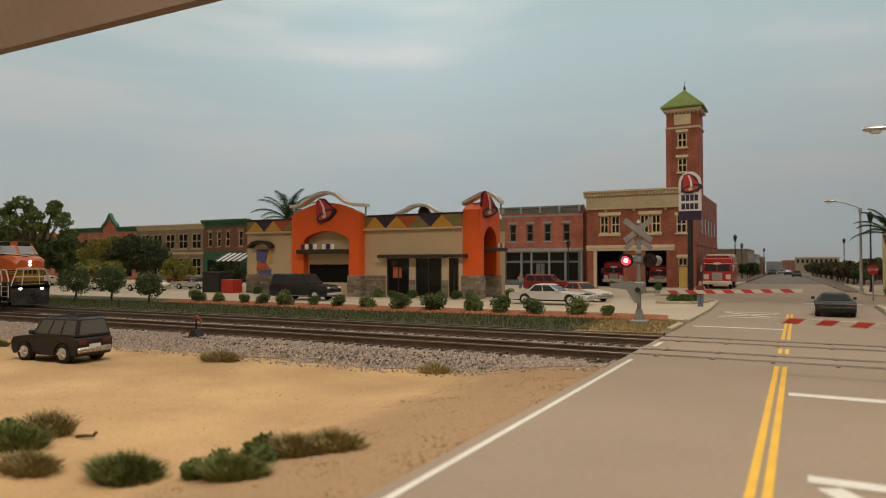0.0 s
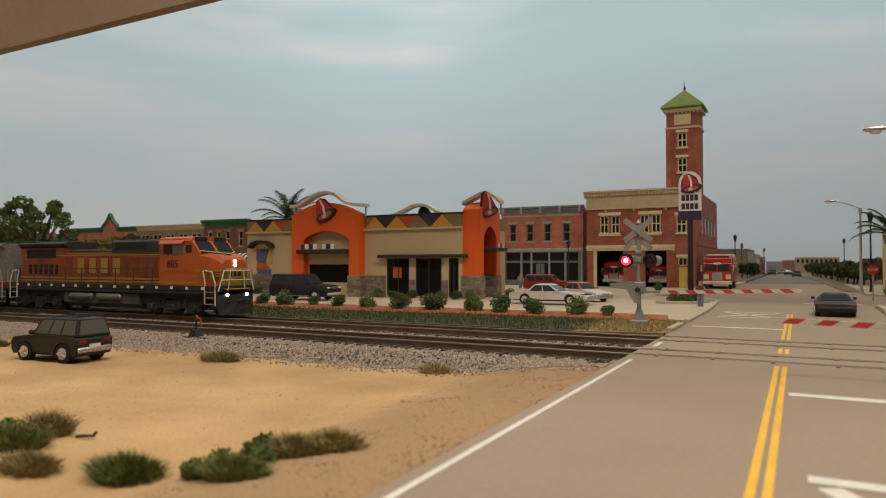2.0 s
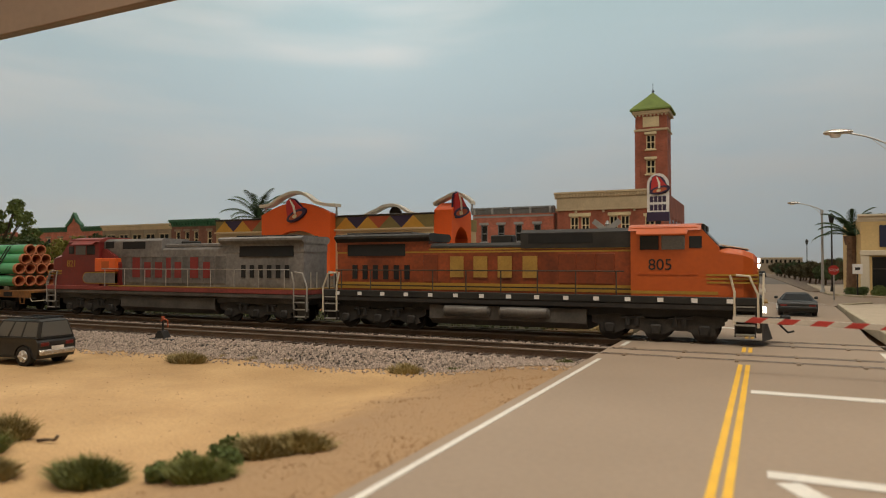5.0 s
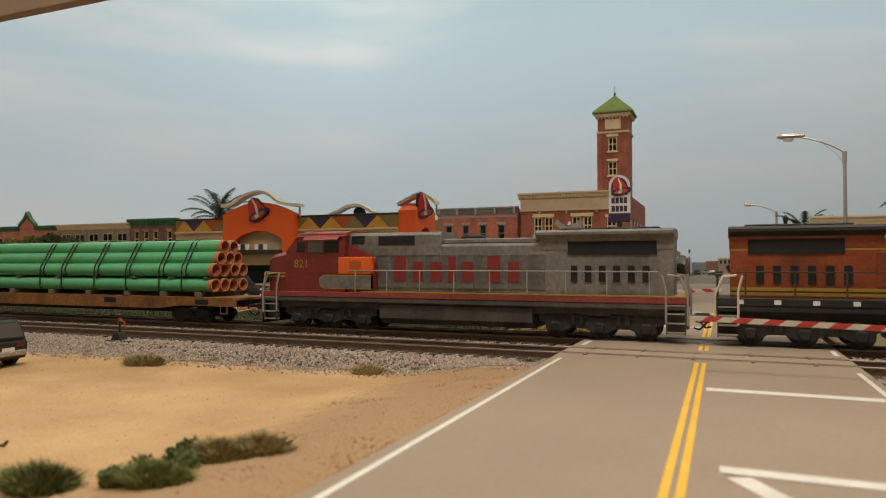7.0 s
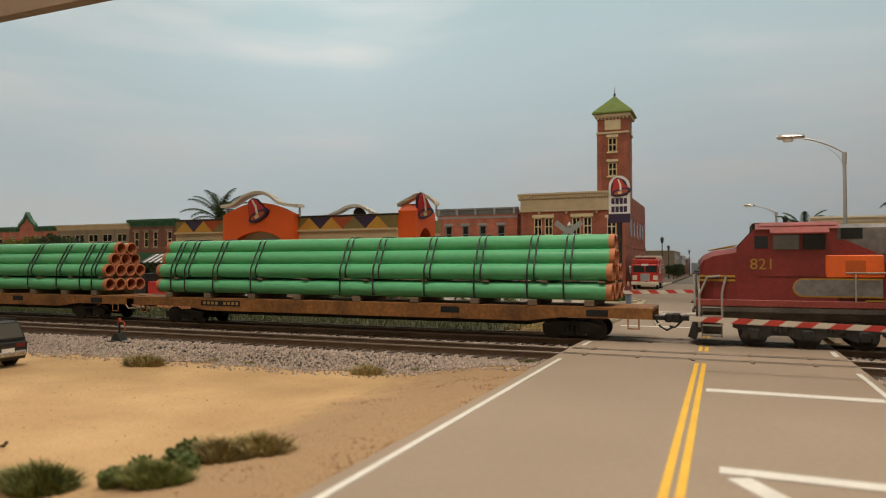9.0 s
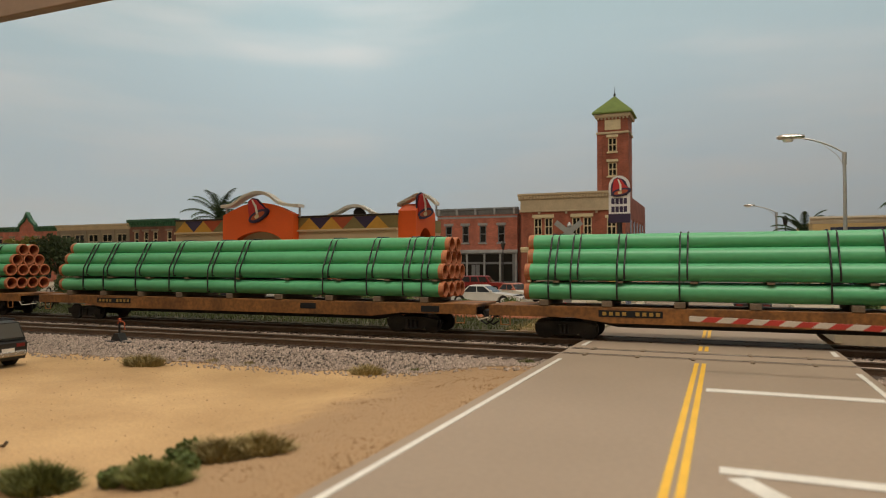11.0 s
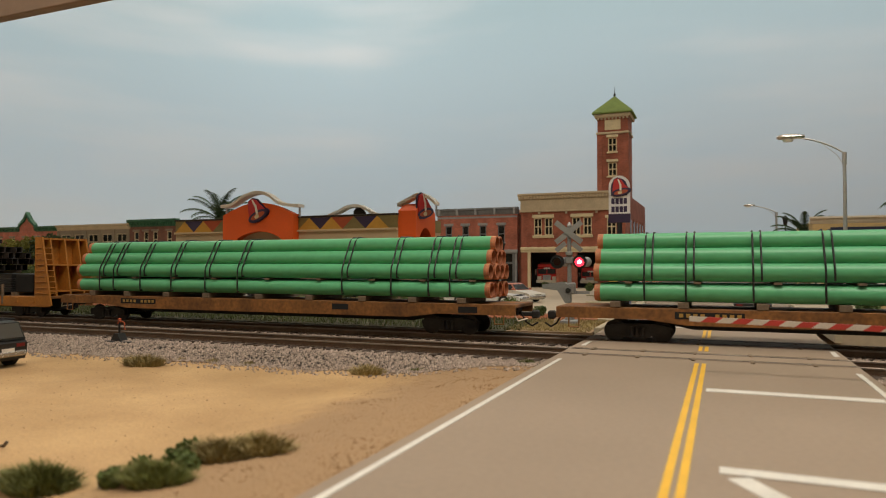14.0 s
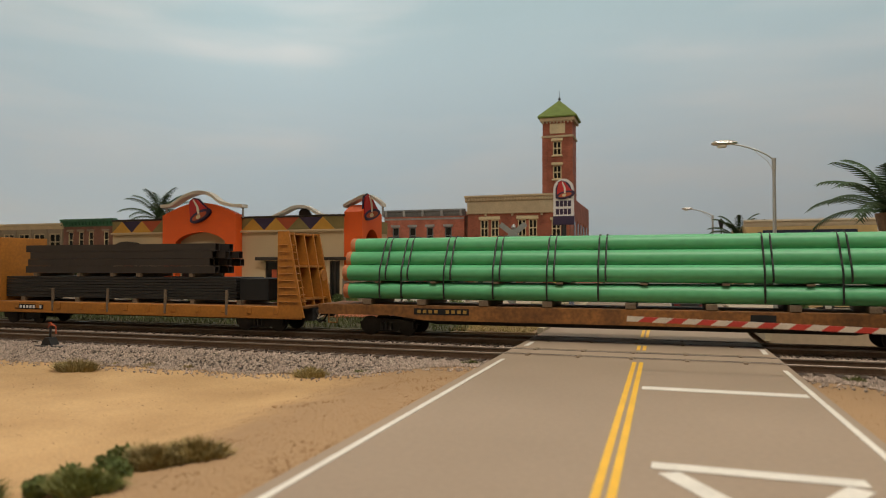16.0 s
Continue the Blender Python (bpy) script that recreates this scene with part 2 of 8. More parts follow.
        return self.rings(rings)

    def prism(self, outline, a, b, axis="y"):
        """A flat outline pushed from a to b along an axis. Outline in (x, z) for y, (y, z) for x, (x, y) for z, counter-clockwise."""
        def at(u, w, h):
            return {"y": (u, h, w), "x": (h, u, w), "z": (u, w, h)}[axis]
        n = len(outline)
        vs = [at(u, w, a) for u, w in outline] + [at(u, w, b) for u, w in outline]
        fs = [(i, (i + 1) % n, n + (i + 1) % n, n + i) for i in range(n)] + [tuple(range(n))[::-1], tuple(range(n, 2 * n))]
        return self.add(vs, fs)

    def rings(self, rings, close=True):
        """Skin over closed rings of equal length, with caps."""
        n = len(rings[0])
        vs = [p for r in rings for p in r]
        fs = []
        for k in range(len(rings) - 1):
            fs += [(k * n + i, k * n + (i + 1) % n, (k + 1) * n + (i + 1) % n, (k + 1) * n + i) for i in range(n)]
        if close:
            fs += [tuple(range(n))[::-1], tuple(range((len(rings) - 1) * n, len(rings) * n))]
        return self.add(vs, fs)

    def sheet(self, nx, ny, at):
        vs = [at(i / nx, j / ny) for j in range(ny + 1) for i in range(nx + 1)]
        fs = [(j * (nx + 1) + i, j * (nx + 1) + i + 1, (j + 1) * (nx + 1) + i + 1, (j + 1) * (nx + 1) + i) for j in range(ny) for i in range(nx)]
        return self.add(vs, fs)

    def data(self, name, material, smooth=False):
        me = bpy.data.meshes.new(name)
        me.from_pydata([(x * S, y * S, z * S) for x, y, z in self.v], [], self.f)
        bm = bmesh.new()
        bm.from_mesh(me)
        bmesh.ops.recalc_face_normals(bm, faces=bm.faces)
        bm.to_mesh(me)
        bm.free()
        me.materials.append(material)
        if smooth:
            me.polygons.foreach_set("use_smooth", [True] * len(me.polygons))
            me.set_sharp_from_angle(angle=radians(40))
        return me


def part(name, mesh, material, parent=None, label="", at=None, smooth=False, kind=""):
    me = mesh if isinstance(mesh, bpy.types.Mesh) else mesh.data(name, material, smooth)
    o = new(name, me)
    if parent is not None:
        o.parent = parent
    if at is not None:
        o.matrix_basis = at
    return tagged(o, label, kind=kind)


def thing(name, label, category, at=None, group="", kind=""):
    o = new(name)
    o.empty_display_size = S
    if at is not None:
        o.matrix_basis = at
    return tagged(o, label, category, group, kind)


# ---- the room round the layout ----
def slab(name, x0, x1, y0, y1, z0, z1, material, label, category="wall"):
    return tagged(part(name, Mesh().box(x0, x1, y0, y1, z0, z1), material), label, category, kind="structure")


def sky_wall():
    """A painted wall that runs behind the town and bends round in a cove to the west."""
    line_ = [(190, 250), (-60, 250)] + [(-60 + 180 * math.cos(radians(a)), 70 + 180 * math.sin(radians(a))) for a in range(94, 181, 4)] + [(-240, -60)]
    m = Mesh()
    for k, (d, flip) in enumerate(((0, False), (3, True))):
        o = len(m.v)
        for x, y in line_:
            q = Vector((x + 60, y - 70, 0)) if x < -60 else Vector((0, 1, 0))
            if y < 70:
                q = Vector((-1, 0, 0))
            q = q.normalized() * d
            m.v += [(x + q.x, y + q.y, -1.2), (x + q.x, y + q.y, 150)]
        m.f += [(o + 2 * i, o + 2 * i + 2, o + 2 * i + 3, o + 2 * i + 1) for i in range(len(line_) - 1)]
    return tagged(part("backdrop", m, M_SKY, smooth=True), "pale blue-grey painted sky wall with thin clouds", "backdrop", kind="structure")


sky_wall()
slab("wall_east", 190, 192, -60, 252, -1.2, 150, M_SKY, "pale blue painted sky side wall", "wall")
slab("wall_south", -244, 192, -62, -60, -1.2, 150, M_WALL, "plain beige room wall", "wall")
slab("ceiling", -244, 192, -62, 254, 150, 152, M_CEIL, "plain off-white room ceiling", "ceiling")

# valance board over the layout's front edge
tagged(part("valance", Mesh().box(-180, 120, 36.7, 37.6, 23.0, 29, 0.1), M_VALANCE), "plain brown painted valance board hung above the layout", "valance board", kind="structure")


# ---- ground ----
R0, R1, RC = -5.15, 3.65, -0.72   # road edges and centre


def gentle(x, y, amp, size):
    return amp * noise.noise(Vector((x / size, y / size, 0.3)))


def smooth(a, b, x):
    f = max(0.0, min(1.0, (x - a) / (b - a)))
    return f * f * (3 - 2 * f)


def lot_height(x, y):
    """A low sandy lot, rising as an earth slope to the road on either side."""
    rise = smooth(-11.0, -5.3, x) if x < -1 else smooth(9.0, 3.9, x)
    if x < -90 or x > 30:
        rise = 0.0
    h = -0.65 + 0.58 * rise + (1 - rise) * (gentle(x, y, 0.07, 5) + gentle(x, y, 0.03, 1.1)) + gentle(x, y, 0.02, 0.6)
    if R0 + 0.02 < x < R1 - 0.02:
        h = -0.3
    return h


def sand_height(x, y):
    """The lot, dipping below the stone bank under the tracks."""
    h = lot_height(x, y)
    return h + (min(h, -0.62) - h) * smooth(20.3, 21.6, y)


def ground_sheet():
    m = Mesh()
    m.sheet(320, 90, lambda u, w: (lambda x, y: (x, y, sand_height(x, y)))(-90 + 150 * u, -12 + 42 * w))
    m.box(-244, 190, -60, 250, -1.2, -0.9)
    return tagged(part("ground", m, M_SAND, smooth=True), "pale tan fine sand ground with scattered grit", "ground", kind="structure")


ground_sheet()


def flat(name, x0, x1, y0, y1, z, material, label, category, thick=0.35):
    return tagged(part(name, Mesh().box(x0, x1, y0, y1, z - thick, z), material), label, category, kind="structure")


def outline_slab(name, pts, z, thick, material, label, category):
    return tagged(part(name, Mesh().prism(pts, z - thick, z, "z"), material), label, category, kind="structure")


outline_slab("road", [(R0, -12), (R1, -12), (R1, 32), (4.2, 46), (4.4, 56), (7, 60), (60, 61), (60, 70), (7.5, 71), (5.4, 75), (5.4, 112), (-7.5, 112), (-7.5, 92), (-10.5, 88), (-12.0, 80),
              (-12, 66), (-8, 62), (-5.7, 57), (-5.2, 46)], 0.0, 0.5, M_ROAD, "grey-tan worn two-lane road surface", "road")
outline_slab("road", [(5.4, 112.01), (5.4, 246), (-7.5, 246), (-7.5, 112.01)], 0.0, 0.5, mat("dark_road_surface", (0.15, 0.125, 0.10), 0.9, var=0.12, size=4, fine=12), "darker old road surface up the street", "road")
M_LOT2 = mat("dusty_brown_verge", (0.17, 0.125, 0.085), 0.95, var=0.2, size=2.0, bump=0.3)
outline_slab("pavement", [(5.42, 82), (4.15, 84), (1.6, 160), (-4.6, 236), (-4.6, 246), (5.88, 246), (5.88, 112.02), (5.42, 111.9)], 0.09, 0.4, M_LOT2, "brown dusty verge narrowing the far street", "pavement")
M_EARTH = mat("dark_earth", (0.13, 0.085, 0.055), 0.95, var=0.25, size=2.0, bump=0.4)
outline_slab("ground", [(5.9, 112.01), (80, 112.01), (80, 246), (5.9, 246)], 0.06, 0.5, M_EARTH, "dark brown earth beside the far street", "ground")
outline_slab("ground", [(-12.5, 118.01), (-8.0, 118.01), (-8.0, 246), (-12.5, 246)], 0.06, 0.5, M_EARTH, "dark brown earth verge along the far street", "ground")


# painted lines
def line(pts, w, material, label, z=0.012):
    m = Mesh()
    for (x0, y0), (x1, y1) in zip(pts, pts[1:]):
        d = Vector((x1 - x0, y1 - y0, 0)).normalized()
        s = Vector((-d.y, d.x, 0)) * (w / 2)
        a, b = Vector((x0, y0, 0)), Vector((x1, y1, 0))
        m.add([(p.x, p.y, zz) for zz in (z - 0.01, z) for p in (a - s, b - s, b + s, a + s)], [(4, 5, 6, 7), (0, 1, 5, 4), (1, 2, 6, 5), (2, 3, 7, 6), (3, 0, 4, 7)])
    return tagged(part("road_marking", m, material), label, "road marking", kind="structure")


for x in (RC - 0.055, RC + 0.15):
    for y0, y1 in ((-8, 22.1), (25.3, 26.7), (29.9, 45)):
        line([(x, y0), (x, y1)], 0.125, M_YELLOW, "yellow painted centre line")
line([(-4.85, -8), (-4.85, 21.6)], 0.13, M_WHITE, "white painted edge line")
line([(-4.85, 25.4), (-4.85, 26.8)], 0.16, M_WHITE, "white painted edge line")
line([(3.40, -8), (3.40, 21.6)], 0.13, M_WHITE, "white painted edge line")
line([(3.40, 25.4), (3.45, 26.8)], 0.16, M_WHITE, "white painted edge line")
line([(-0.42, 17.52), (3.26, 17.52)], 0.42, M_WHITE, "white painted stop line")
line([(-4.7, 34.5), (-0.85, 34.5)], 0.42, M_WHITE, "white painted stop line")
for a, b in (((-0.1, 10.75), (2.75, 10.72)), ((0.15, 10.45), (2.6, 6.4)), ((0.15, 6.4), (2.6, 10.45)), ((-0.1, 6.1), (2.75, 6.1))):
    line([a, b], 0.34, M_WHITE, "white painted rail crossing warning mark", 0.016 if a[1] > 10.6 or a[1] < 6.2 else 0.012)
for a, b in (((-4.2, 45.2), (-1.3, 41.6)), ((-4.2, 41.6), (-1.3, 45.2)), ((-4.3, 41.2), (-1.2, 41.2)), ((-4.3, 45.6), (-1.2, 45.6))):
    line([a, b], 0.3, M_FADED, "faded white rail crossing warning mark", 0.016 if a[1] == b[1] else 0.012)
line([(0.0, 58), (4.0, 58)], 0.4, M_FADED, "faded white stop line")

# planted strip, car park and pavements
outline_slab("lawn", [(-120, 30.4), (-9.4, 30.4), (-9.2, 37.6), (-26, 36.4), (-44, 37.0), (-120, 37.0)], -0.08, 0.5, M_GRASS, "dark green short turf strip beside the track", "lawn")
outline_slab("verge", [(-9.4, 30.4), (-5.5, 31.0), (-5.5, 37.6), (-9.2, 37.6)], -0.06, 0.5, M_DIRT, "dry brown earth verge with straw grass", "ground")
outline_slab("flower_bed", [(-46, 36.95), (-44, 37.0), (-26, 36.4), (-9.2, 37.6), (-6.4, 38.0), (-7.0, 41.2), (-46, 40.6)], -0.02, 0.5, M_MULCH, "red-brown bark mulch bed", "flower bed")
outline_slab("car_park", [(-46, 40.6), (-7.0, 41.2), (-6.4, 38.0), (-5.55, 37.6), (-5.55, 46), (-6.0, 57), (-8.3, 62.3), (-12.2, 66), (-12.2, 80), (-10.8, 88.4), (-140, 88.4), (-140, 40.6)],
             0.02, 0.55, M_LOT, "cream concrete car park surface", "pavement")
outline_slab("lawn", [(-140, 36.95), (-46, 36.95), (-46, 40.6), (-140, 40.6)], -0.06, 0.5, M_GRASS, "green turf beside the car park", "lawn")
outline_slab("pavement", [(4.6, 33.5), (9, 33.5), (9, 56), (4.85, 56), (4.65, 46)], 0.1, 0.6, M_LOT, "cream concrete pavement beside the road", "pavement")
outline_slab("car_park", [(9, 33.5), (70, 33.5), (70, 60), (7.3, 59.6), (4.85, 56), (9, 56)], 0.04, 0.55, M_LOT, "cream concrete car park of the store", "pavement")
outline_slab("pavement", [(5.9, 76), (8.2, 72), (60, 71.5), (60, 112), (5.9, 112)], 0.1, 0.6, M_LOT, "cream concrete pavement and forecourt", "pavement")
outline_slab("pavement", [(-12.5, 92.5), (-8.0, 92.5), (-8.0, 118), (-12.5, 118)], 0.1, 0.6, M_LOT, "cream concrete pavement along the street", "pavement")
outline_slab("lawn", [(-200, 88.4), (-12.5, 88.4), (-12.5, 246), (-60, 246), (-150, 220)], -0.06, 0.5, M_GRASS, "green ground behind the buildings", "lawn")


def kerb(pts, label="cream concrete kerb", h=0.16, w=0.28):
    m = Mesh()
    for (x0, y0), (x1, y1) in zip(pts, pts[1:]):
        a, b = Vector((x0, y0, 0)), Vector((x1, y1, 0))
        d = (b - a).normalized()
        s = Vector((-d.y, d.x, 0)) * (w / 2)
        m.add([(p.x, p.y, z) for z in (-0.3, h - 0.04) for p in (a - s, b - s, b + s, a + s)] + [(p.x, p.y, h) for p in (a - s * .7, b - s * .7, b + s * .7, a + s * .7)],
              [(0, 1, 5, 4), (1, 2, 6, 5), (2, 3, 7, 6), (3, 0, 4, 7), (4, 5, 9, 8), (5, 6, 10, 9), (6, 7, 11, 10), (7, 4, 8, 11), (8, 9, 10, 11)])
    return tagged(part("kerb", m, M_KERB), label, "kerb", kind="structure")


kerb([(-5.3, 31.2), (-5.3, 34.6)])
kerb([(-5.3, 36.4), (-5.35, 46), (-5.85, 57), (-8.1, 62.15), (-12.1, 66)])
kerb([(4.5, 33), (4.55, 46), (4.75, 56), (7.1, 59.9)])
kerb([(5.65, 112), (5.65, 76), (8, 71.3)])
kerb([(-7.8, 118), (-7.8, 92.4)])


# ---- railway ----
NEAR, FAR = 23.75, 28.3


def track(y, name_label, x0=-205, x1=135):
    t = thing("railway_track", name_label, "railway track", kind="structure")
    for s in (-0.75, 0.75):
        part("rail", Mesh().box(x0, x1, y + s - 0.075, y + s + 0.075, -0.22, -0.19).box(x0, x1, y + s - 0.02, y + s + 0.02, -0.2, -0.04), M_RAIL, t)
        part("rail_head", Mesh().box(x0, x1, y + s - 0.04, y + s + 0.04, -0.045, 0.02, 0.012), M_RAILTOP, t, "worn bright rail head")
    me = Mesh().box(-0.12, 0.12, -1.3, 1.3, -0.40, -0.21, 0.02).data("tie", M_TIE)
    near = [x for x in [x0 + 0.55 * i for i in range(int((x1 - x0) / 0.55))] if not R0 - 0.3 < x < R1 + 0.3]
    rest = Mesh()
    for x in near:
        if -48 < x < 14:
            part("tie", me, None, t, at=P(x + random.uniform(-.04, .04), y + random.uniform(-.05, .05), 0, 0, 0, random.uniform(-1.2, 1.2)))
        else:
            rest.box(x - 0.12, x + 0.12, y - 1.3, y + 1.3, -0.40, -0.21)
    part("ties", rest, M_TIE, t, kind="stuff")
    return t


track(NEAR, "brown weathered steel track on dark wooden ties")
track(FAR, "brown weathered steel main track on dark wooden ties")
# crossing deck: timber-edged road panels and joint plates between the rails
for y in (NEAR, FAR):
    for s in (-0.62, 0.62):
        line([(R0 + 0.05, y + s), (R1 - 0.05, y + s)], 0.06, M_GROOVE, "dark flangeway groove in the crossing", 0.02)
        line([(R0 + 0.05, y + s * 1.42), (R1 - 0.05, y + s * 1.42)], 0.05, M_PLATE, "brown steel edge strip along the crossing", 0.024)
    for x in (-4.3, -2.6, -0.9, 0.8, 2.5):
        for s in (-0.8, 0.8):
            tagged(part("joint_plate", Mesh().box(x - 0.06, x + 0.06, y + s - 0.3, y + s + 0.24, -0.02, 0.04, 0.015), M_PLATE), "dark steel plate in the road crossing", "rail plate", "crossing plates")


def bank_edge(x):
    """How far the stone bank reaches towards the camera."""
    if x > 3:
        return 20.6 - 0.08 * min(20, x - 3)
    return 20.5 - 0.02 * max(0, min(18, -5.0 - x)) - 0.03 * max(0, min(40, -20 - x)) + 0.35 * noise.noise(Vector((x / 2.2, 3, 0)))


def bank_height(x, y):
    e = bank_edge(x)
    if y > 30.8:
        return -0.29 - 0.3 * min(1, (y - 30.8) / 1.2)
    base = lot_height(x, e)
    return base + (-0.29 - base) * smooth(e - 0.6, 22.6, y) + 0.02 * noise.noise(Vector((x, y, 0)))


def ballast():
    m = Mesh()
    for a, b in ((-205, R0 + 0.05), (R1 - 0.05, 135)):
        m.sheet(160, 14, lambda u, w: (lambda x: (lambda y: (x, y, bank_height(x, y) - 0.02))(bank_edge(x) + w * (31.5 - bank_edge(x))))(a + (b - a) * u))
    tagged(part("gap_shade_bed", m, M_GAPSHADE), "near-black bed under the tracks, painting the shade between ballast stones", "ballast", kind="structure")
    rng = random.Random(4)
    v, f = [], []
    shape = [(0, 0, 1), (1, 0, 0.1), (0, 1, 0), (-1, 0, 0.15), (0, -1, 0.1), (0, 0, -0.6)]
    sf = [(0, 1, 2), (0, 2, 3), (0, 3, 4), (0, 4, 1), (5, 2, 1), (5, 3, 2), (5, 4, 3), (5, 1, 4)]
    count = 0
    while count < 72000:
        x = rng.uniform(-44, 9)
        if R0 - 0.1 < x < R1 + 0.1:
            continue
        e = bank_edge(x)
        y = rng.uniform(e - 0.3, 31.0) if rng.random() > 0.02 else e - 1.3 * rng.random() ** 2
        if y > NEAR + 1.2 and rng.random() < 0.35:
            continue
        if any(abs(abs(y - t) - 0.75) < 0.09 for t in (NEAR, FAR)):
            continue
        on_track = any(abs(y - t) < 1.3 for t in (NEAR, FAR))
        r = rng.uniform(0.028, 0.062) * (0.85 if on_track else 1)
        z = max(bank_height(x, y), sand_height(x, y)) + r * 0.3
        turn = rng.uniform(0, 6.3)
        ca, sa = math.cos(turn), math.sin(turn)
        o = len(v)
        kx, ky, kz = r * rng.uniform(.75, 1.2), r * rng.uniform(.75, 1.2), r * rng.uniform(.8, 1.3)
        for px, py, pz in shape:
            px, py, pz = (px + rng.uniform(-.25, .25)) * kx, (py + rng.uniform(-.25, .25)) * ky, (pz + rng.uniform(-.2, .2)) * kz
            v.append((x + ca * px - sa * py, y + sa * px + ca * py, z + pz))
        f += [tuple(i + o for i in t) for t in sf]
        count += 1
    m = Mesh()
    m.v, m.f = v, f
    tagged(part("ballast_stones", m, M_BALLAST), "loose grey and pinkish crushed ballast stones", "gravel", kind="stuff")


ballast()


# ---- the train ----
M_ORANGE = mat("orange_paint_worn", (0.15, 0.029, 0.008), 0.5, var=0.2, size=1.3, col2=(0.23, 0.046, 0.011), bump=0.1)
M_CABORANGE = mat("orange_paint_clean", (0.43, 0.082, 0.012), 0.4, var=0.06, size=1.6, bump=0.05)
M_BLACKROOF = mat("black_paint_dusty", (0.009, 0.009, 0.0085), 0.6, var=0.25, size=1.2, col2=(0.02, 0.019, 0.017))
M_STRIPE = mat("yellow_stripe_paint", (0.33, 0.185, 0.022), 0.5, var=0.1, size=1.0)
M_SILVER = mat("silver_paint_grimy", (0.12, 0.112, 0.106), 0.55, metal=0.1, var=0.22, size=1.8, col2=(0.175, 0.164, 0.156))
M_WARRED = mat("dark_red_paint", (0.165, 0.018, 0.016), 0.45, var=0.15, size=1.5, bump=0.06)
M_REDROOF = mat("faded_red_paint", (0.24, 0.045, 0.037), 0.55, var=0.2, size=1.0)
M_REDORANGE = mat("orange_panel_paint", (0.72, 0.12, 0.02), 0.45, var=0.06, size=1.0)
M_FRAME = mat("dusty_brown_cast_steel", (0.022, 0.019, 0.016), 0.8, var=0.3, size=0.6, col2=(0.034, 0.029, 0.024))
M_UNDER = mat("grimy_black_steel", (0.014, 0.0125, 0.011), 0.75, var=0.3, size=0.7, col2=(0.024, 0.02, 0.017))
M_TANK = mat("dusty_grey_tank", (0.06, 0.052, 0.044), 0.65, var=0.2, size=1.0, col2=(0.085, 0.074, 0.062))
M_WHEEL = mat("wheel_steel", (0.035, 0.028, 0.024), 0.6, metal=0.4, var=0.2, size=0.6)
M_RAILW = mat("handrail_cream", (0.62, 0.55, 0.42), 0.5, var=0.1, size=0.6)
M_RAILB = mat("handrail_dark", (0.05, 0.04, 0.03), 0.6, var=0.1, size=0.6)
M_RAILG = mat("handrail_grey", (0.30, 0.28, 0.25), 0.6, var=0.1, size=0.6)
M_CHROME = mat("air_tank_aluminium", (0.17, 0.155, 0.14), 0.45, metal=0.5, var=0.15, size=0.7)
M_GRILLE = mat("dark_grille", (0.006, 0.006, 0.006), 0.8, var=0.3, size=0.4)
M_CABGLASS = glass("cab_glass", (0.02, 0.022, 0.024), 0.15)
M_SHADEGLASS = mat("cab_side_window", (0.16, 0.17, 0.18), 0.2, var=0.1, size=0.6)
M_LAMP = glow("headlight_lit", (1.0, 0.93, 0.8), 5.0)
M_MARK = mat("white_mark", (0.75, 0.73, 0.7), 0.5, var=0.05)
M_REDMARK = mat("red_lettering", (0.20, 0.02, 0.02), 0.5, var=0.12, size=0.5)
M_YELMARK = mat("yellow_lettering", (0.34, 0.20, 0.04), 0.5, var=0.12, size=0.5)
M_PIPE = mat("green_coated_pipe", (0.095, 0.39, 0.18), 0.42, var=0.06, size=2.5, bump=0.05)
M_PIPEEND = mat("rusty_orange_pipe_end", (0.46, 0.16, 0.07), 0.7, var=0.25, size=0.4)
M_STRAP = mat("black_strap", (0.012, 0.013, 0.012), 0.6, var=0.1, size=0.4)
M_DECK = mat("yellow_brown_car_paint", (0.125, 0.05, 0.014), 0.65, var=0.3, size=1.4, col2=(0.24, 0.10, 0.024))
M_BULK = mat("golden_yellow_car_paint", (0.38, 0.145, 0.018), 0.55, var=0.14, size=1.2)
M_DUNNAGE = mat("timber_dunnage", (0.16, 0.115, 0.075), 0.85, var=0.2, size=0.4)
M_STEELDARK = mat("dark_steel_load", (0.015, 0.014, 0.013), 0.55, metal=0.1, var=0.15, size=1.0)
M_STEELBROWN = mat("brown_steel_load", (0.032, 0.025, 0.021), 0.6, metal=0.1, var=0.15, size=1.0)


def words(text, size, material, parent, at, label):
    c = bpy.data.curves.new("lettering", "FONT")
    c.body, c.size, c.extrude = text, size * S, 0.008 * S
    c.align_x = "CENTER"
    c.materials.append(material)
    o = new("lettering", c)
    o.parent, o.matrix_basis = parent, at
    return tagged(o, label)


def wheelset(parent, x, r=0.5, y=0.78):
    for s in (-1, 1):
        m = Mesh().tube((x, s * (y - 0.07), r), (x, s * (y + 0.06), r), r, n=20).tube((x, s * (y + 0.06), r), (x, s * (y + 0.12), r), r * 0.35, r * 0.25, n=12)
        part("wheel", m, M_WHEEL, parent, smooth=True)


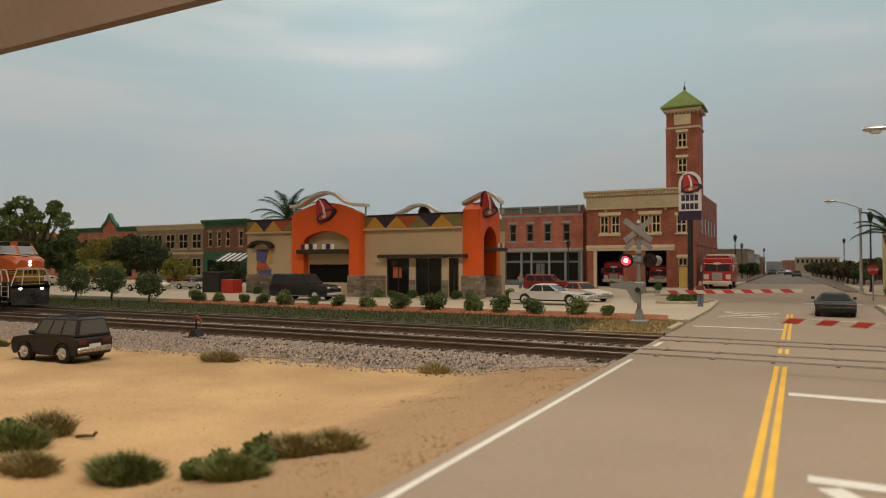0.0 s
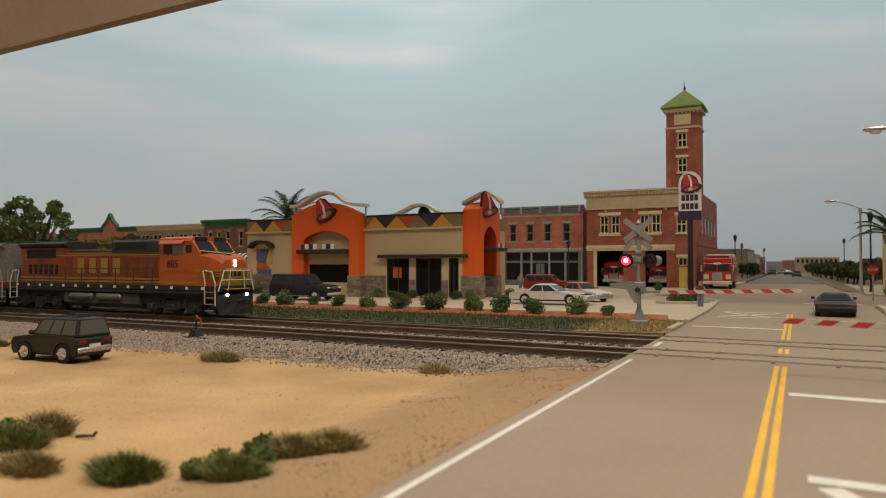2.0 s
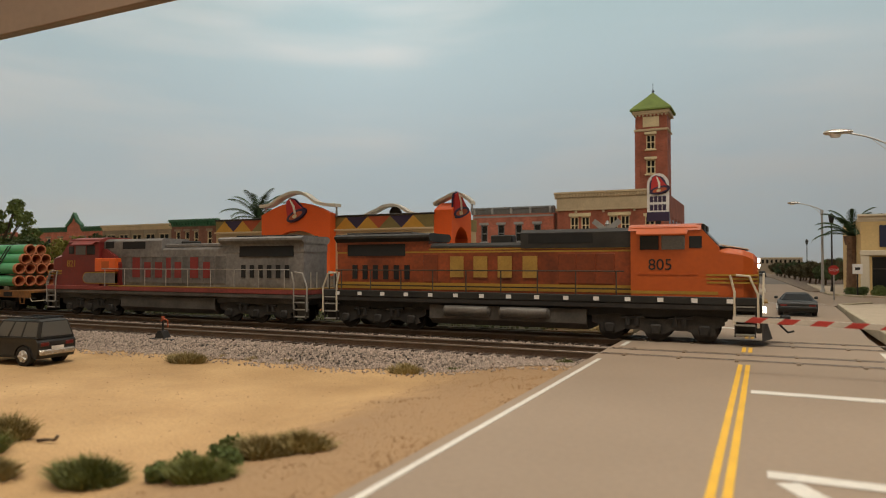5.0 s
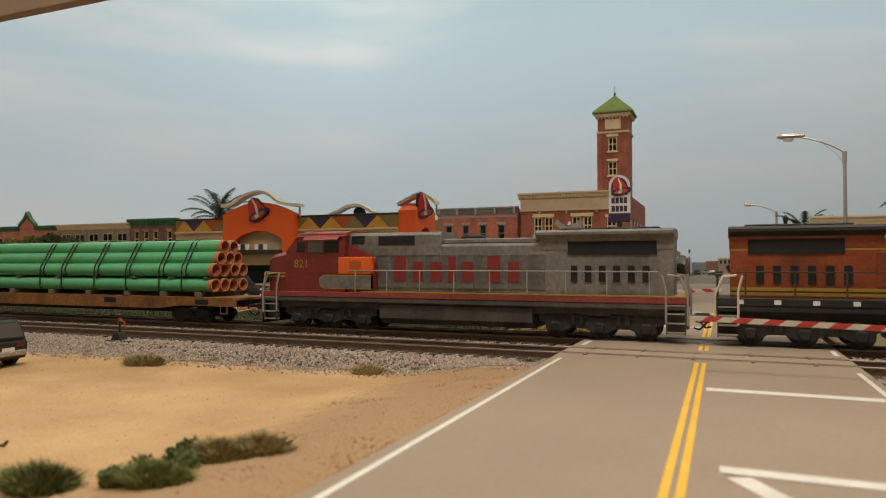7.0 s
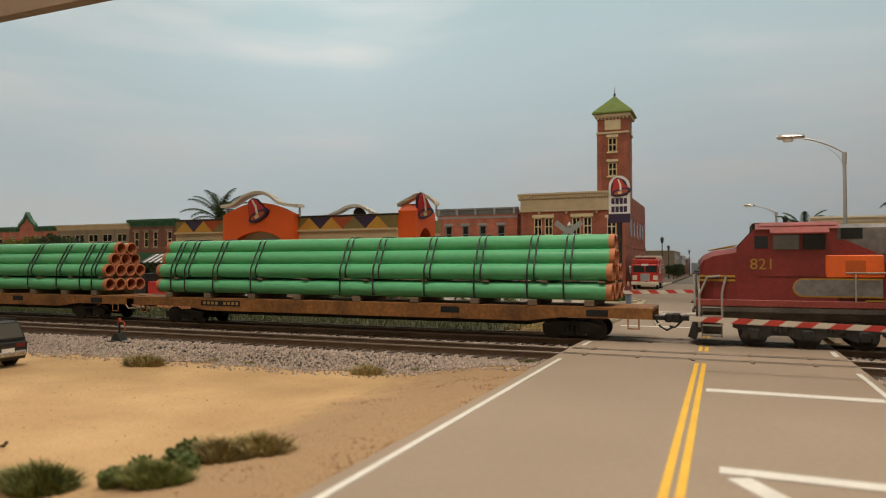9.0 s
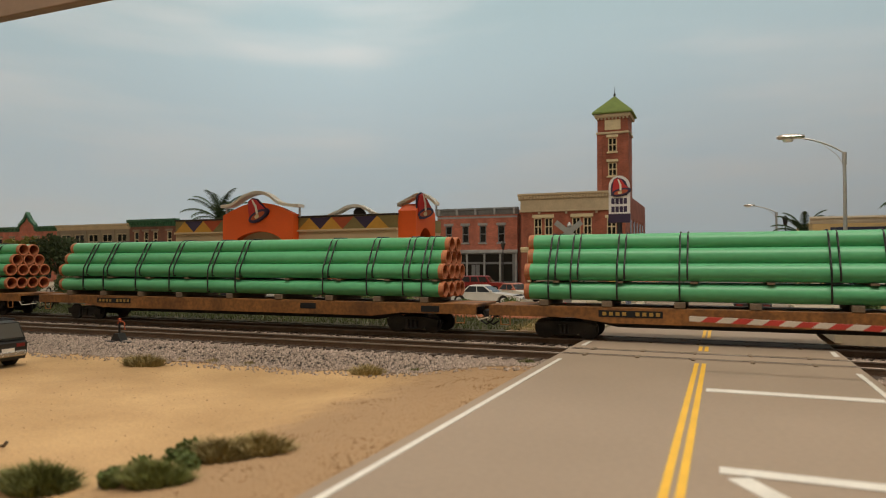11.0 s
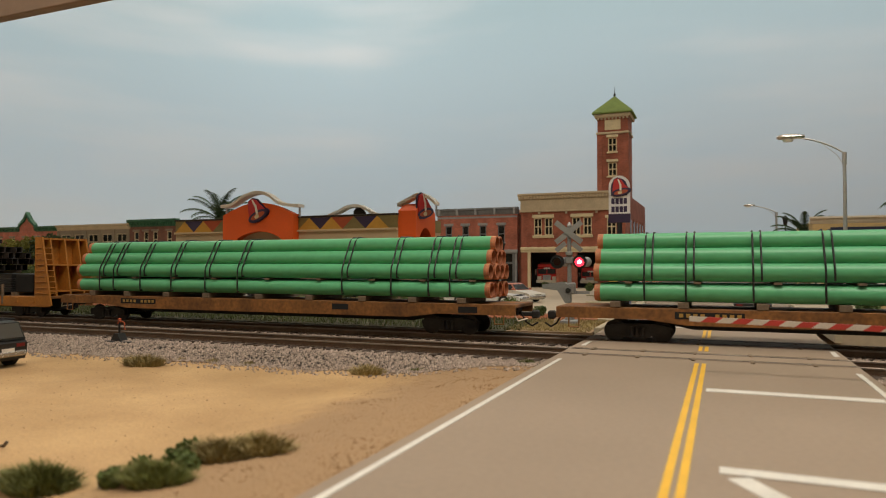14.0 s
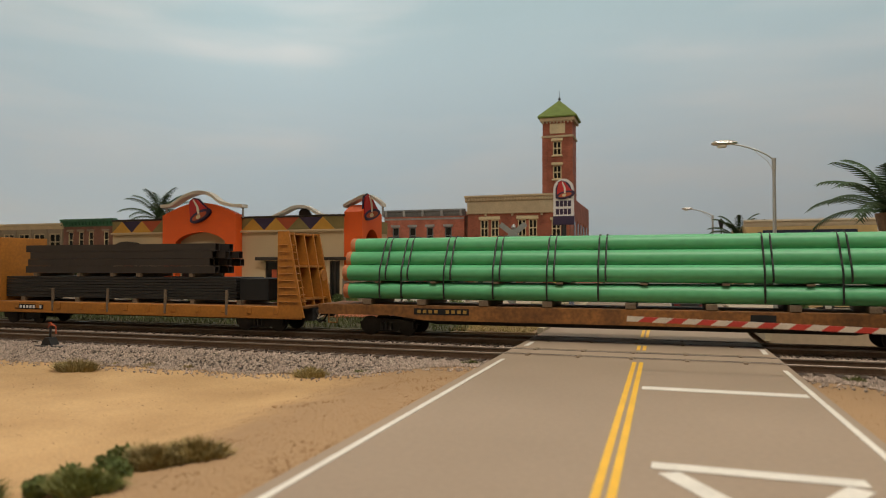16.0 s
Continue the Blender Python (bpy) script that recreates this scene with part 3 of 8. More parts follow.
def loco_bogie(parent, xc, half):
    """Three-axle truck: cast side frames with drops between the axles, springs and journal boxes."""
    b = part("bogie", Mesh().box(xc - half + 0.4, xc + half - 0.4, -0.55, 0.55, 0.55, 0.95, 0.05), M_UNDER, parent)
    for ax in (-1.75, 0.0, 1.75):
        wheelset(b, xc + ax * half / 2.45, 0.5)
    for s in (-1, 1):
        pts = [(-half, 0.98), (-half, 0.72), (-half + 0.35, 0.58)]
        for ax in (-1.75, 0.0, 1.75):
            c = ax * half / 2.45
            pts += [(c - 0.42, 0.38), (c - 0.2, 0.28), (c + 0.2, 0.28), (c + 0.42, 0.38)]
            if ax < 1:
                pts += [(c + 0.6, 0.46), (c + half * 0.715 - 0.6, 0.46)]
        pts += [(half - 0.35, 0.58), (half, 0.72), (half, 0.98), (half * 0.6, 1.04), (0.5, 0.92), (0, 0.88), (-0.5, 0.92), (-half * 0.6, 1.04)]
        part("side_frame", Mesh().prism([(xc + x, z) for x, z in pts], s * 1.0, s * 1.18), M_FRAME, b)
        m = Mesh()
        for ax in (-1.75, 0.0, 1.75):
            c = xc + ax * half / 2.45
            m.box(c - 0.2, c + 0.2, min(s * 1.16, s * 1.3), max(s * 1.16, s * 1.3), 0.3, 0.7, 0.06)
        for ax in (-0.88, 0.88):
            c = xc + ax * half / 2.45
            for d in (-0.17, 0.17):
                m.tube((c + d, s * 1.17, 0.62), (c + d, s * 1.17, 0.98), 0.11, n=8)
            m.tube((c - 0.4, s * 1.2, 0.9), (c + 0.45, s * 1.2, 0.98), 0.07, n=8)
        part("axle_box", m, M_UNDER, b, smooth=True)
    return b


def stair(parent, x, s, face, col):
    """Corner steps: two stringers and four treads."""
    st = part("steps", Mesh().box(x - 0.36, x - 0.31, s * 1.38 - 0.05, s * 1.38 + 0.05, 0.35, 1.6).box(x + 0.31, x + 0.36, s * 1.38 - 0.05, s * 1.38 + 0.05, 0.35, 1.6)
              .box(x - 0.34, x + 0.34, s * 1.12 - 0.02, s * 1.12 + 0.02, 0.35, 1.6), col, parent)
    for z in (0.4, 0.75, 1.1, 1.42):
        part("tread", Mesh().box(x - 0.33, x + 0.33, s * 1.28 - 0.16, s * 1.28 + 0.16, z, z + 0.05), M_RAILG, st)


def locomotive(name_label, at, heritage):
    """Six-axle wide-cab diesel, nose at x = 0, running towards +x. heritage: silver and red in place of orange."""
    L = 20.55 if heritage else 20.2
    t = thing("diesel_locomotive", name_label, "locomotive", at)
    body = M_SILVER if heritage else M_ORANGE
    cab_c = M_WARRED if heritage else M_CABORANGE
    rail_c = M_RAILG if heritage else M_RAILB
    # frame and walkway
    part("frame", Mesh().box(-L + 0.5, -0.75, -1.42, 1.42, 1.28, 1.5, 0.03).box(-L + 0.8, -1.0, -1.1, 1.1, 0.95, 1.3), M_UNDER if not heritage else M_TANK, t)
    if heritage:
        part("sill_band", Mesh().box(-L + 0.5, -0.75, -1.44, 1.44, 1.5, 1.74, 0.02), M_REDROOF, t, "faded red sill band")
        part("sill_line", Mesh().box(-L + 0.5, -6.2, -1.445, 1.445, 1.745, 1.79), M_STRIPE, t)
    else:
        part("sill_band", Mesh().box(-L + 0.5, -0.75, -1.44, 1.44, 1.5, 1.78, 0.02), M_BLACKROOF, t, "black sill band with white marks")
        sq = Mesh().box(-0.11, 0.11, -0.005, 0.005, -0.08, 0.08).data("sill_mark", M_MARK)
        for i in range(15):
            for s in (-1.446, 1.446):
                part("sill_mark", sq, None, t, at=P(-1.8 - i * 1.22, s, 1.64))
    # long hood with doors
    hz = 3.9
    part("long_hood", Mesh().prism([(-0.98, 1.7), (0.98, 1.7), (0.98, hz - 0.12), (0.86, hz), (-0.86, hz), (-0.98, hz - 0.12)], -L + 1.0, -5.2, "x"), body, t)
    if not heritage:
        for z0, z1 in ((1.86, 1.98), (2.04, 2.16), (3.5, 3.57), (3.62, 3.69)):
            part("stripe", Mesh().box(-L + 1.0, -5.25, -0.988, 0.988, z0, z1), M_STRIPE, t, "yellow painted stripe")
        part("lower_band", Mesh().box(-L + 1.0, -5.25, -0.986, 0.986, 1.985, 2.035), M_BLACKROOF, t)
    door = Mesh().box(-0.36, 0.36, -1.01, 1.01, 2.2 if not heritage else 1.95, 3.42, 0.012).data("hood_door", body)
    for i in range(11):
        x = -6.4 - i * 0.78
        if heritage or not -13.6 < x < -8.6:
            part("hood_door", door, None, t, at=P(x, 0, 0))
    # roof: raised dynamic brake box, radiator wings
    roof = M_BLACKROOF if not heritage else M_SILVER
    if not heritage:
        part("roof_panel", Mesh().prism([(-0.9, hz - 0.06), (0.9, hz - 0.06), (0.84, hz + 0.03), (-0.84, hz + 0.03)], -14.2, -9.9, "x").prism([(-1.0, 3.72), (1.0, 3.72), (0.99, hz - 0.1), (0.87, hz + 0.02), (-0.87, hz + 0.02), (-0.99, hz - 0.1)], -14.2, -9.9, "x"), roof, t)
    part("brake_box", Mesh().prism([(-1.03, 3.66 if not heritage else 3.4), (1.03, 3.66 if not heritage else 3.4), (1.03, 4.3), (0.85, 4.44), (-0.85, 4.44), (-1.03, 4.3)], -9.95, -5.25, "x"), roof, t)
    part("brake_grille", Mesh().box(-9.6 + (0.9 if heritage else 0), -6.9, -1.045, 1.045, 3.86, 4.26), M_GRILLE, t, "dark louvred intake")
    if heritage:
        for x in (-5.0, -5.85):
            part("side_opening", Mesh().box(x - 0.33, x + 0.33, -1.045, 1.045, 3.92, 4.3), M_GRILLE, t)
        part("roof_ridge", Mesh().box(-14.2, -9.95, -0.8, 0.8, hz, 4.12, 0.05), M_SILVER, t)
    part("radiator_side", Mesh().box(-L + 0.98, -14.3, -1.0, 1.0, hz - 0.3, 4.16), body, t)
    part("radiator_wing", Mesh().prism([(-1.01, 4.02), (1.01, 4.02), (1.2, 4.2), (1.2, 4.3), (1.0, 4.4), (-1.0, 4.4), (-1.2, 4.3), (-1.2, 4.2)], -L + 0.95, -14.2, "x"), roof, t)
    part("radiator_top", Mesh().box(-L + 1.5, -15.2, -0.95, 0.95, 4.39, 4.47, 0.03), M_BLACKROOF, t)
    g = part("radiator_grille", Mesh().box(-L + 1.6, -15.5, -1.02, 1.02, 3.38, 3.92), M_GRILLE, t, "dark radiator intake")
    slot = Mesh().box(-0.13, 0.13, -1.02, 1.02, 2.3, 2.95).data("vent_slot", M_GRILLE)
    for i in range(6):
        part("vent_slot", slot, None, t, at=P(-L + 2.0 + i * 0.56, 0, 0))
    part("exhaust", Mesh().box(-11.6, -10.6, -0.28, 0.28, hz, 4.28, 0.05), M_BLACKROOF, t)
    # cab with sloped windscreen, roof eave, windows
    cab = part("cab", Mesh().prism([(-5.35, 1.7), (-2.15, 1.7), (-2.15, 3.62), (-2.75, 4.3), (-2.95, 4.4), (-5.35, 4.4)], -1.36, 1.36), cab_c, t)
    part("cab_roof", Mesh().prism([(-1.42, 4.28), (1.42, 4.28), (1.28, 4.46), (0.7, 4.56), (-0.7, 4.56), (-1.28, 4.46)], -5.42, -2.78, "x"), cab_c if not heritage else M_REDROOF, cab)
    for s in (-1, 1):
        for x0, x1 in ((-5.0, -4.3), (-4.2, -3.35)):
            part("side_window", Mesh().box(x0, x1, s * 1.37 - 0.015, s * 1.37 + 0.015, 3.55, 4.08, 0.02), M_SHADEGLASS if x0 > -4.5 else M_CABGLASS, cab)
        part("front_side_window", Mesh().box(-3.2, -2.75, s * 1.37 - 0.015, s * 1.37 + 0.015, 3.6, 4.05, 0.02), M_CABGLASS, cab)
        part("sun_shade", Mesh().add([(-5.1, s * 1.37, 4.34), (-3.25, s * 1.37, 4.34), (-3.25, s * 1.66, 4.14), (-5.1, s * 1.66, 4.14), (-5.1, s * 1.37, 4.30), (-3.25, s * 1.37, 4.30), (-3.25, s * 1.66, 4.1), (-5.1, s * 1.66, 4.1)],
                                  [(0, 1, 2, 3), (4, 7, 6, 5), (0, 4, 5, 1), (1, 5, 6, 2), (2, 6, 7, 3), (3, 7, 4, 0)]), cab_c if not heritage else M_REDROOF, cab)
        part("windscreen", Mesh().add([(x + d, y, z) for d in (0.0, 0.04) for x, y, z in ((-2.2, s * 0.12, 3.68), (-2.2, s * 1.22, 3.68), (-2.7, s * 1.2, 4.25), (-2.7, s * 0.12, 4.25))],
                                      [(4, 5, 6, 7), (0, 3, 2, 1), (0, 1, 5, 4), (1, 2, 6, 5), (2, 3, 7, 6), (3, 0, 4, 7)]), M_CABGLASS, cab)
    for y in (-0.7, 0.7):
        part("number_board", Mesh().box(-2.95, -2.68, y - 0.42, y + 0.42, 4.26, 4.52, 0.02), M_GRILLE, cab, "dark number board")
        part("windscreen_edge", Mesh().path([(-2.15, y * 1.85, 3.72), (-1.18, 0, 3.56)], 0.025), M_RAILW if not heritage else M_STRIPE, cab)
    part("side_ledge", Mesh().box(-5.2, -2.9, -1.385, 1.385, 2.6, 2.66), cab_c, cab)
    # wide nose
    nose = part("nose", Mesh().rings([[(x, -w, 1.6), (x, w, 1.6), (x, w, z1), (x, w * 0.72, z2), (x, -w * 0.72, z2), (x, -w, z1)] for x, w, z1, z2 in
                                      ((-2.2, 1.36, 3.46, 3.64), (-1.35, 1.3, 3.32, 3.52), (-1.02, 1.12, 3.16, 3.38), (-0.88, 0.92, 2.96, 3.22))]), cab_c, t)
    if heritage:
        def pill(r, y):
            arc = [(-4.3 + r * math.cos(a), 2.2 + r * math.sin(a)) for a in [-math.pi / 2 + k * math.pi / 8 for k in range(9)]]
            return Mesh().prism([(-6.7, 2.2 - r)] + arc + [(-6.7, 2.2 + r)], -y, y)
        part("pill_panel", pill(0.28, 1.378), M_SILVER, t, "silver rounded panel with yellow edge")
        part("pill_edge", pill(0.33, 1.372), M_STRIPE, t)
        part("hood_flank", Mesh().prism([(-5.35, 1.72), (-5.35, 3.88), (-5.6, 3.88), (-6.5, 3.45), (-6.85, 3.0), (-6.85, 1.76)][::-1], -1.2, 1.2), M_WARRED, t, "dark red hood flank")
        part("battery_box", Mesh().box(-6.75, -5.0, -1.39, 1.39, 2.56, 3.34, 0.03), M_REDORANGE, t, "bright orange equipment box")
        part("box_vent", Mesh().box(-6.2, -5.6, -1.4, 1.4, 2.75, 3.15), M_CABORANGE, t)
        for z in (2.4, 2.55):
            part("nose_stripe", Mesh().box(-2.1, -0.88, -1.37, 1.37, z, z + 0.08), M_STRIPE, t)
    else:
        for z in (2.28, 2.42, 2.56):
            part("nose_stripe", Mesh().box(-2.6, -0.86, -1.38, 1.38, z, z + 0.07), M_STRIPE, t)
        part("nose_panel", Mesh().box(-0.9, -0.86, -0.9, 0.9, 1.72, 2.72, 0.01), M_STRIPE, nose, "yellow lower nose panel")
        part("nose_emblem", Mesh().box(-0.9, -0.84, -0.6, 0.6, 2.15, 2.75, 0.02), M_STRIPE, nose, "yellow and black emblem panel")
        for y in (-0.33, 0, 0.33):
            part("emblem_bar", Mesh().box(-0.85, -0.825, y - 0.1, y + 0.1, 2.3, 2.62), M_BLACKROOF, nose)
        part("lower_stripe", Mesh().box(-5.36, -2.2, -1.372, 1.372, 1.86, 1.98), M_STRIPE, t)
        part("nose_cap", Mesh().add([(-2.18, -1.25, 3.6), (-2.18, 1.25, 3.6), (-1.2, 0.0, 3.5), (-2.18, -1.25, 3.67), (-2.18, 1.25, 3.67), (-1.2, 0.0, 3.57)], [(0, 2, 1), (3, 4, 5), (0, 1, 4, 3), (1, 2, 5, 4), (2, 0, 3, 5)]), M_BLACKROOF, nose)
    for z in (2.92, 3.14):
        part("headlight", Mesh().tube((-0.93, 0, z), (-0.8, 0, z), 0.085, n=12), M_LAMP if not heritage else M_CHROME, nose)
    # pilot, plough, ditch lights, coupler
    part("pilot", Mesh().box(-0.95, -0.75, -1.35, 1.35, 0.5, 1.6, 0.03), M_UNDER, t)
    part("snow_plough", Mesh().add([(-0.75, -1.3, 0.2), (-0.75, 1.3, 0.2), (-0.75, 1.3, 0.95), (-0.75, -1.3, 0.95), (-0.4, 0, 0.2), (-0.62, 0, 0.95)], [(0, 4, 5, 3), (4, 1, 2, 5), (0, 3, 2, 1), (3, 5, 2), (0, 1, 4)]), M_UNDER, t)
    for y in (-0.74, 0.74):
        part("ditch_light", Mesh().tube((-0.72, y, 1.28), (-0.6, y, 1.28), 0.08, n=14), M_LAMP if not heritage else M_CHROME, t, "round white ditch light")
    for x, d in ((-0.35, 1), (-L + 0.35, -1)):
        part("coupler", Mesh().box(x - 0.5, x + 0.5, -0.12, 0.12, 0.82, 1.02, 0.04).box(x + d * 0.2, x + d * 0.55, -0.2, 0.2, 0.74, 1.1, 0.06), M_UNDER, t)
        part("air_hose", Mesh().path([(x, -0.5, 1.0), (x + d * 0.25, -0.5, 0.7), (x + d * 0.45, -0.45, 0.5), (x + d * 0.65, -0.4, 0.55)], 0.04), M_GRILLE, t)
    # tank, air reservoirs
    part("fuel_tank", Mesh().prism([(-1.3, 0.62), (-0.95, 0.36), (0.95, 0.36), (1.3, 0.62), (1.3, 1.2), (-1.3, 1.2)], -14.1, -7.1, "x"), M_TANK, t)
    if not heritage:
        for x0, x1 in ((-13.3, -11.3), (-10.7, -8.7)):
            for s in (-1, 1):
                part("air_reservoir", Mesh().tube((x0, s * 1.3, 0.98), (x1, s * 1.3, 0.98), 0.24, n=16).tube((x0 - 0.1, s * 1.3, 0.98), (x0, s * 1.3, 0.98), 0.12, 0.24, n=16).tube((x1, s * 1.3, 0.98), (x1 + 0.1, s * 1.3, 0.98), 0.24, 0.12, n=16), M_CHROME, t, "dull aluminium air reservoir", smooth=True)
    loco_bogie(t, -4.45, 2.45)
    loco_bogie(t, -16.8, 2.45)
    # steps and handrails
    for s in (-1, 1):
        stair(t, -1.3, s, 1, M_UNDER if not heritage else M_TANK)
        stair(t, -L + 0.9, s, -1, M_UNDER if not heritage else M_TANK)
        for x, d in ((-0.85, -1), (-L + 0.45, 1)):
            part("grab_rail", Mesh().path([(x + d * 0.02, s * 1.42, 0.7), (x + d * 0.02, s * 1.42, 1.9), (x + d * 0.3, s * 1.42, 2.55), (x + d * 0.75, s * 1.42, 2.6)], 0.045)
                 .path([(x + d * 0.8, s * 1.42, 0.8), (x + d * 0.8, s * 1.42, 2.0), (x + d * 0.95, s * 1.42, 2.6)], 0.045), M_RAILW if not heritage else M_RAILG, t, "pale painted grab rail")
        post = Mesh().tube((0, 0, 1.7), (0, 0, 2.72), 0.028, n=5).data("stanchion", rail_c)
        xs = [-5.9 - i * 1.6 for i in range(9)]
        for x in xs:
            part("stanchion", post, None, t, at=P(x, s * 1.4, 0))
        part("handrail", Mesh().tube((xs[0] + 0.3, s * 1.4, 2.72), (xs[-1] - 0.3, s * 1.4, 2.72), 0.028, n=5), rail_c, t)
    front_c = M_RAILW if not heritage else M_RAILG
    part("front_rail", Mesh().path([(-0.72, -1.34, 1.5), (-0.68, -0.98, 2.62), (-0.68, 0.98, 2.62), (-0.72, 1.34, 1.5)], 0.04), front_c, t, "pale sloping front railing")
    part("front_rail", Mesh().path([(-0.68, -1.15, 2.1), (-0.68, 1.15, 2.1)], 0.03), front_c, t)
    for y in (-0.5, 0.5):
        part("front_post", Mesh().path([(-0.72, y * 1.25, 1.5), (-0.68, y, 2.62)], 0.035), front_c, t)
    part("front_platform", Mesh().box(-0.95, -0.55, -0.9, 0.9, 1.56, 1.63, 0.02), M_STRIPE if not heritage else M_TANK, t)
    for y in (-1.0, -0.5, 0.5, 1.0):
        part("end_rail", Mesh().path([(-L + 0.55, y, 1.6), (-L + 0.55, y, 2.6)], 0.035), rail_c, t)
    # lettering as plain bars in the colours of the marks, and the road number
    def bars(x, w, z0, h, s, material):
        m = Mesh()
        y0, y1 = sorted((s * 1.015, s * 1.03))
        m.box(x - w * 0.34, x + w * 0.34, y0, y1, z0, z0 + h)
        part("mark_bar", m, material, t)
    for s in (-1, 1):
        if heritage:
            x = 0.0
            for w, h in ((0.85, 1.12), (0.72, 0.86), (0.8, 0.86), (0.5, 1.1), (0.72, 0.86), (0, 0), (0.85, 1.12), (0.7, 0.86)):
                if w:
                    X = (-7.55 - x - w / 2) if s > 0 else (-13.75 + x + w / 2)
                    bars(X, w, 2.25, h, s, M_REDMARK)
                    x += w + 0.1
                else:
                    x += 0.3
            words("821", 0.55, M_STRIPE, t, P(-3.0, s * 1.375, 2.85, 90, 0, 0 if s < 0 else 180), "faded yellow road number")
        else:
            for k in range(4):
                bars(-12.9 + k * 1.12 if s < 0 else -9.5 - k * 1.12, 0.95, 2.42, 0.92, s, M_YELMARK)
            words("805", 0.6, M_BLACKROOF, t, P(-4.25, s * 1.375, 2.78, 90, 0, 0 if s < 0 else 180), "dark road number")
    return t


def freight_bogie(parent, xc):
    b = part("bogie", Mesh().box(xc - 0.3, xc + 0.3, -0.95, 0.95, 0.42, 0.72, 0.05), M_UNDER, parent)
    for ax in (-0.88, 0.88):
        wheelset(b, xc + ax, 0.42)
        part("axle", Mesh().tube((xc + ax, -0.8, 0.42), (xc + ax, 0.8, 0.42), 0.08, n=8), M_WHEEL, b)
    for s in (-1, 1):
        pts = [(-1.25, 0.6), (-1.2, 0.3), (-0.6, 0.3), (-0.45, 0.2), (0.45, 0.2), (0.6, 0.3), (1.2, 0.3), (1.25, 0.6), (0.6, 0.72), (-0.6, 0.72)]
        part("side_frame", Mesh().prism([(xc + x, z) for x, z in pts], s * 0.92, s * 1.06), M_UNDER, b)
        m = Mesh()
        for d in (-0.2, 0.0, 0.2):
            m.tube((xc + d, s * 1.1, 0.26), (xc + d, s * 1.1, 0.6), 0.085, n=7)
        part("spring", m, M_UNDER, b, smooth=True)
    return b


R = 0.345
ROWS = ((1.945, 4), (2.715, 4), (3.312, 3), (3.91, 2))


def pipe_car(at, label, straps, LP=23.2):
    """Long flat car with thirteen green pipes, strapped; middle at x = 0."""
    t = thing("flat_car", label, "freight car", at)
    part("deck", Mesh().box(-13.1, 13.1, -1.3, 1.3, 1.2, 1.36, 0.03), M_DECK, t)
    for s in (-1, 1):
        part("side_sill", Mesh().prism([(-13.1, 0.92), (-9.6, 0.92), (-8.2, 0.74), (8.2, 0.74), (9.6, 0.92), (13.1, 0.92), (13.1, 1.34), (-13.1, 1.34)], s * 1.3, s * 1.42), M_DECK, t)
        part("plate", Mesh().box(-8.6, -6.2, s * 1.425 - 0.008, s * 1.425 + 0.008, 0.98, 1.24), M_GRILLE, t, "dark plate with unreadable marks")
        for k in range(9):
            if k != 4:
                part("mark_bar", Mesh().box(-8.45 + k * 0.25, -8.3 + k * 0.25, s * 1.436 - 0.004, s * 1.436 + 0.004, 1.04, 1.18), M_YELMARK, t)
        for x in (4.4, 10.6):
            part("plate", Mesh().box(x, x + 0.85, s * 1.425 - 0.008, s * 1.425 + 0.008, 0.98, 1.24), M_GRILLE, t)
    part("centre_sill", Mesh().prism([(-12.9, 0.85), (-9.8, 0.85), (-8, 0.5), (8, 0.5), (9.8, 0.85), (12.9, 0.85), (12.9, 1.2), (-12.9, 1.2)], -0.35, 0.35), M_UNDER, t)
    for d in (-1, 1):
        part("coupler", Mesh().box(min(d * 12.9, d * 13.7), max(d * 12.9, d * 13.7), -0.11, 0.11, 0.82, 1.0, 0.04).box(min(d * 13.45, d * 13.75), max(d * 13.45, d * 13.75), -0.2, 0.2, 0.74, 1.08, 0.06), M_UNDER, t)
        part("air_hose", Mesh().path([(d * 13.1, -0.45, 0.95), (d * 13.3, -0.45, 0.6), (d * 13.55, -0.42, 0.45), (d * 13.8, -0.4, 0.6)], 0.04), M_GRILLE, t)
        part("cut_lever", Mesh().path([(d * 13.05, -1.35, 0.95), (d * 13.2, -1.3, 0.7), (d * 13.35, -0.5, 0.75)], 0.03), M_RAILW, t)
        part("end_stirrup", Mesh().path([(d * 12.6, -1.4, 0.92), (d * 12.6, -1.4, 0.55), (d * 12.2, -1.4, 0.55), (d * 12.2, -1.4, 0.92)], 0.035), M_DECK, t)
        freight_bogie(t, d * 10.0)
    wood = Mesh().box(-0.2, 0.2, -1.36, 1.36, 1.36, 1.6, 0.02).data("dunnage", M_DUNNAGE)
    wood2 = Mesh().box(-0.13, 0.13, -1.36, 1.36, 2.29, 2.37).data("dunnage", M_DUNNAGE)
    for x in (-10.8, -8.3, -5.6, -3.0, 0.2, 3.1, 5.9, 8.4, 10.7):
        part("dunnage", wood, None, t, at=P(x, 0, 0))
        part("dunnage", wood2, None, t, at=P(x + 0.5, 0, 0))
    green = Mesh().tube((-LP / 2, 0, 0), (LP / 2, 0, 0), R, n=20, caps=False).data("pipe", M_PIPE, True)
    ends = []
    for d in (-1, 1):
        n = 20
        x = d * LP / 2
        ring = lambda r, xx: [(xx, r * math.cos(2 * math.pi * i / n), r * math.sin(2 * math.pi * i / n)) for i in range(n)]
        ends.append(Mesh().rings([ring(R + 0.004, x - d * 0.22), ring(R + 0.004, x), ring(R - 0.06, x + d * 0.01), ring(R - 0.07, x - d * 1.6)], close=False).data("pipe_end", M_PIPEEND, True))
    rng = random.Random(len(label))
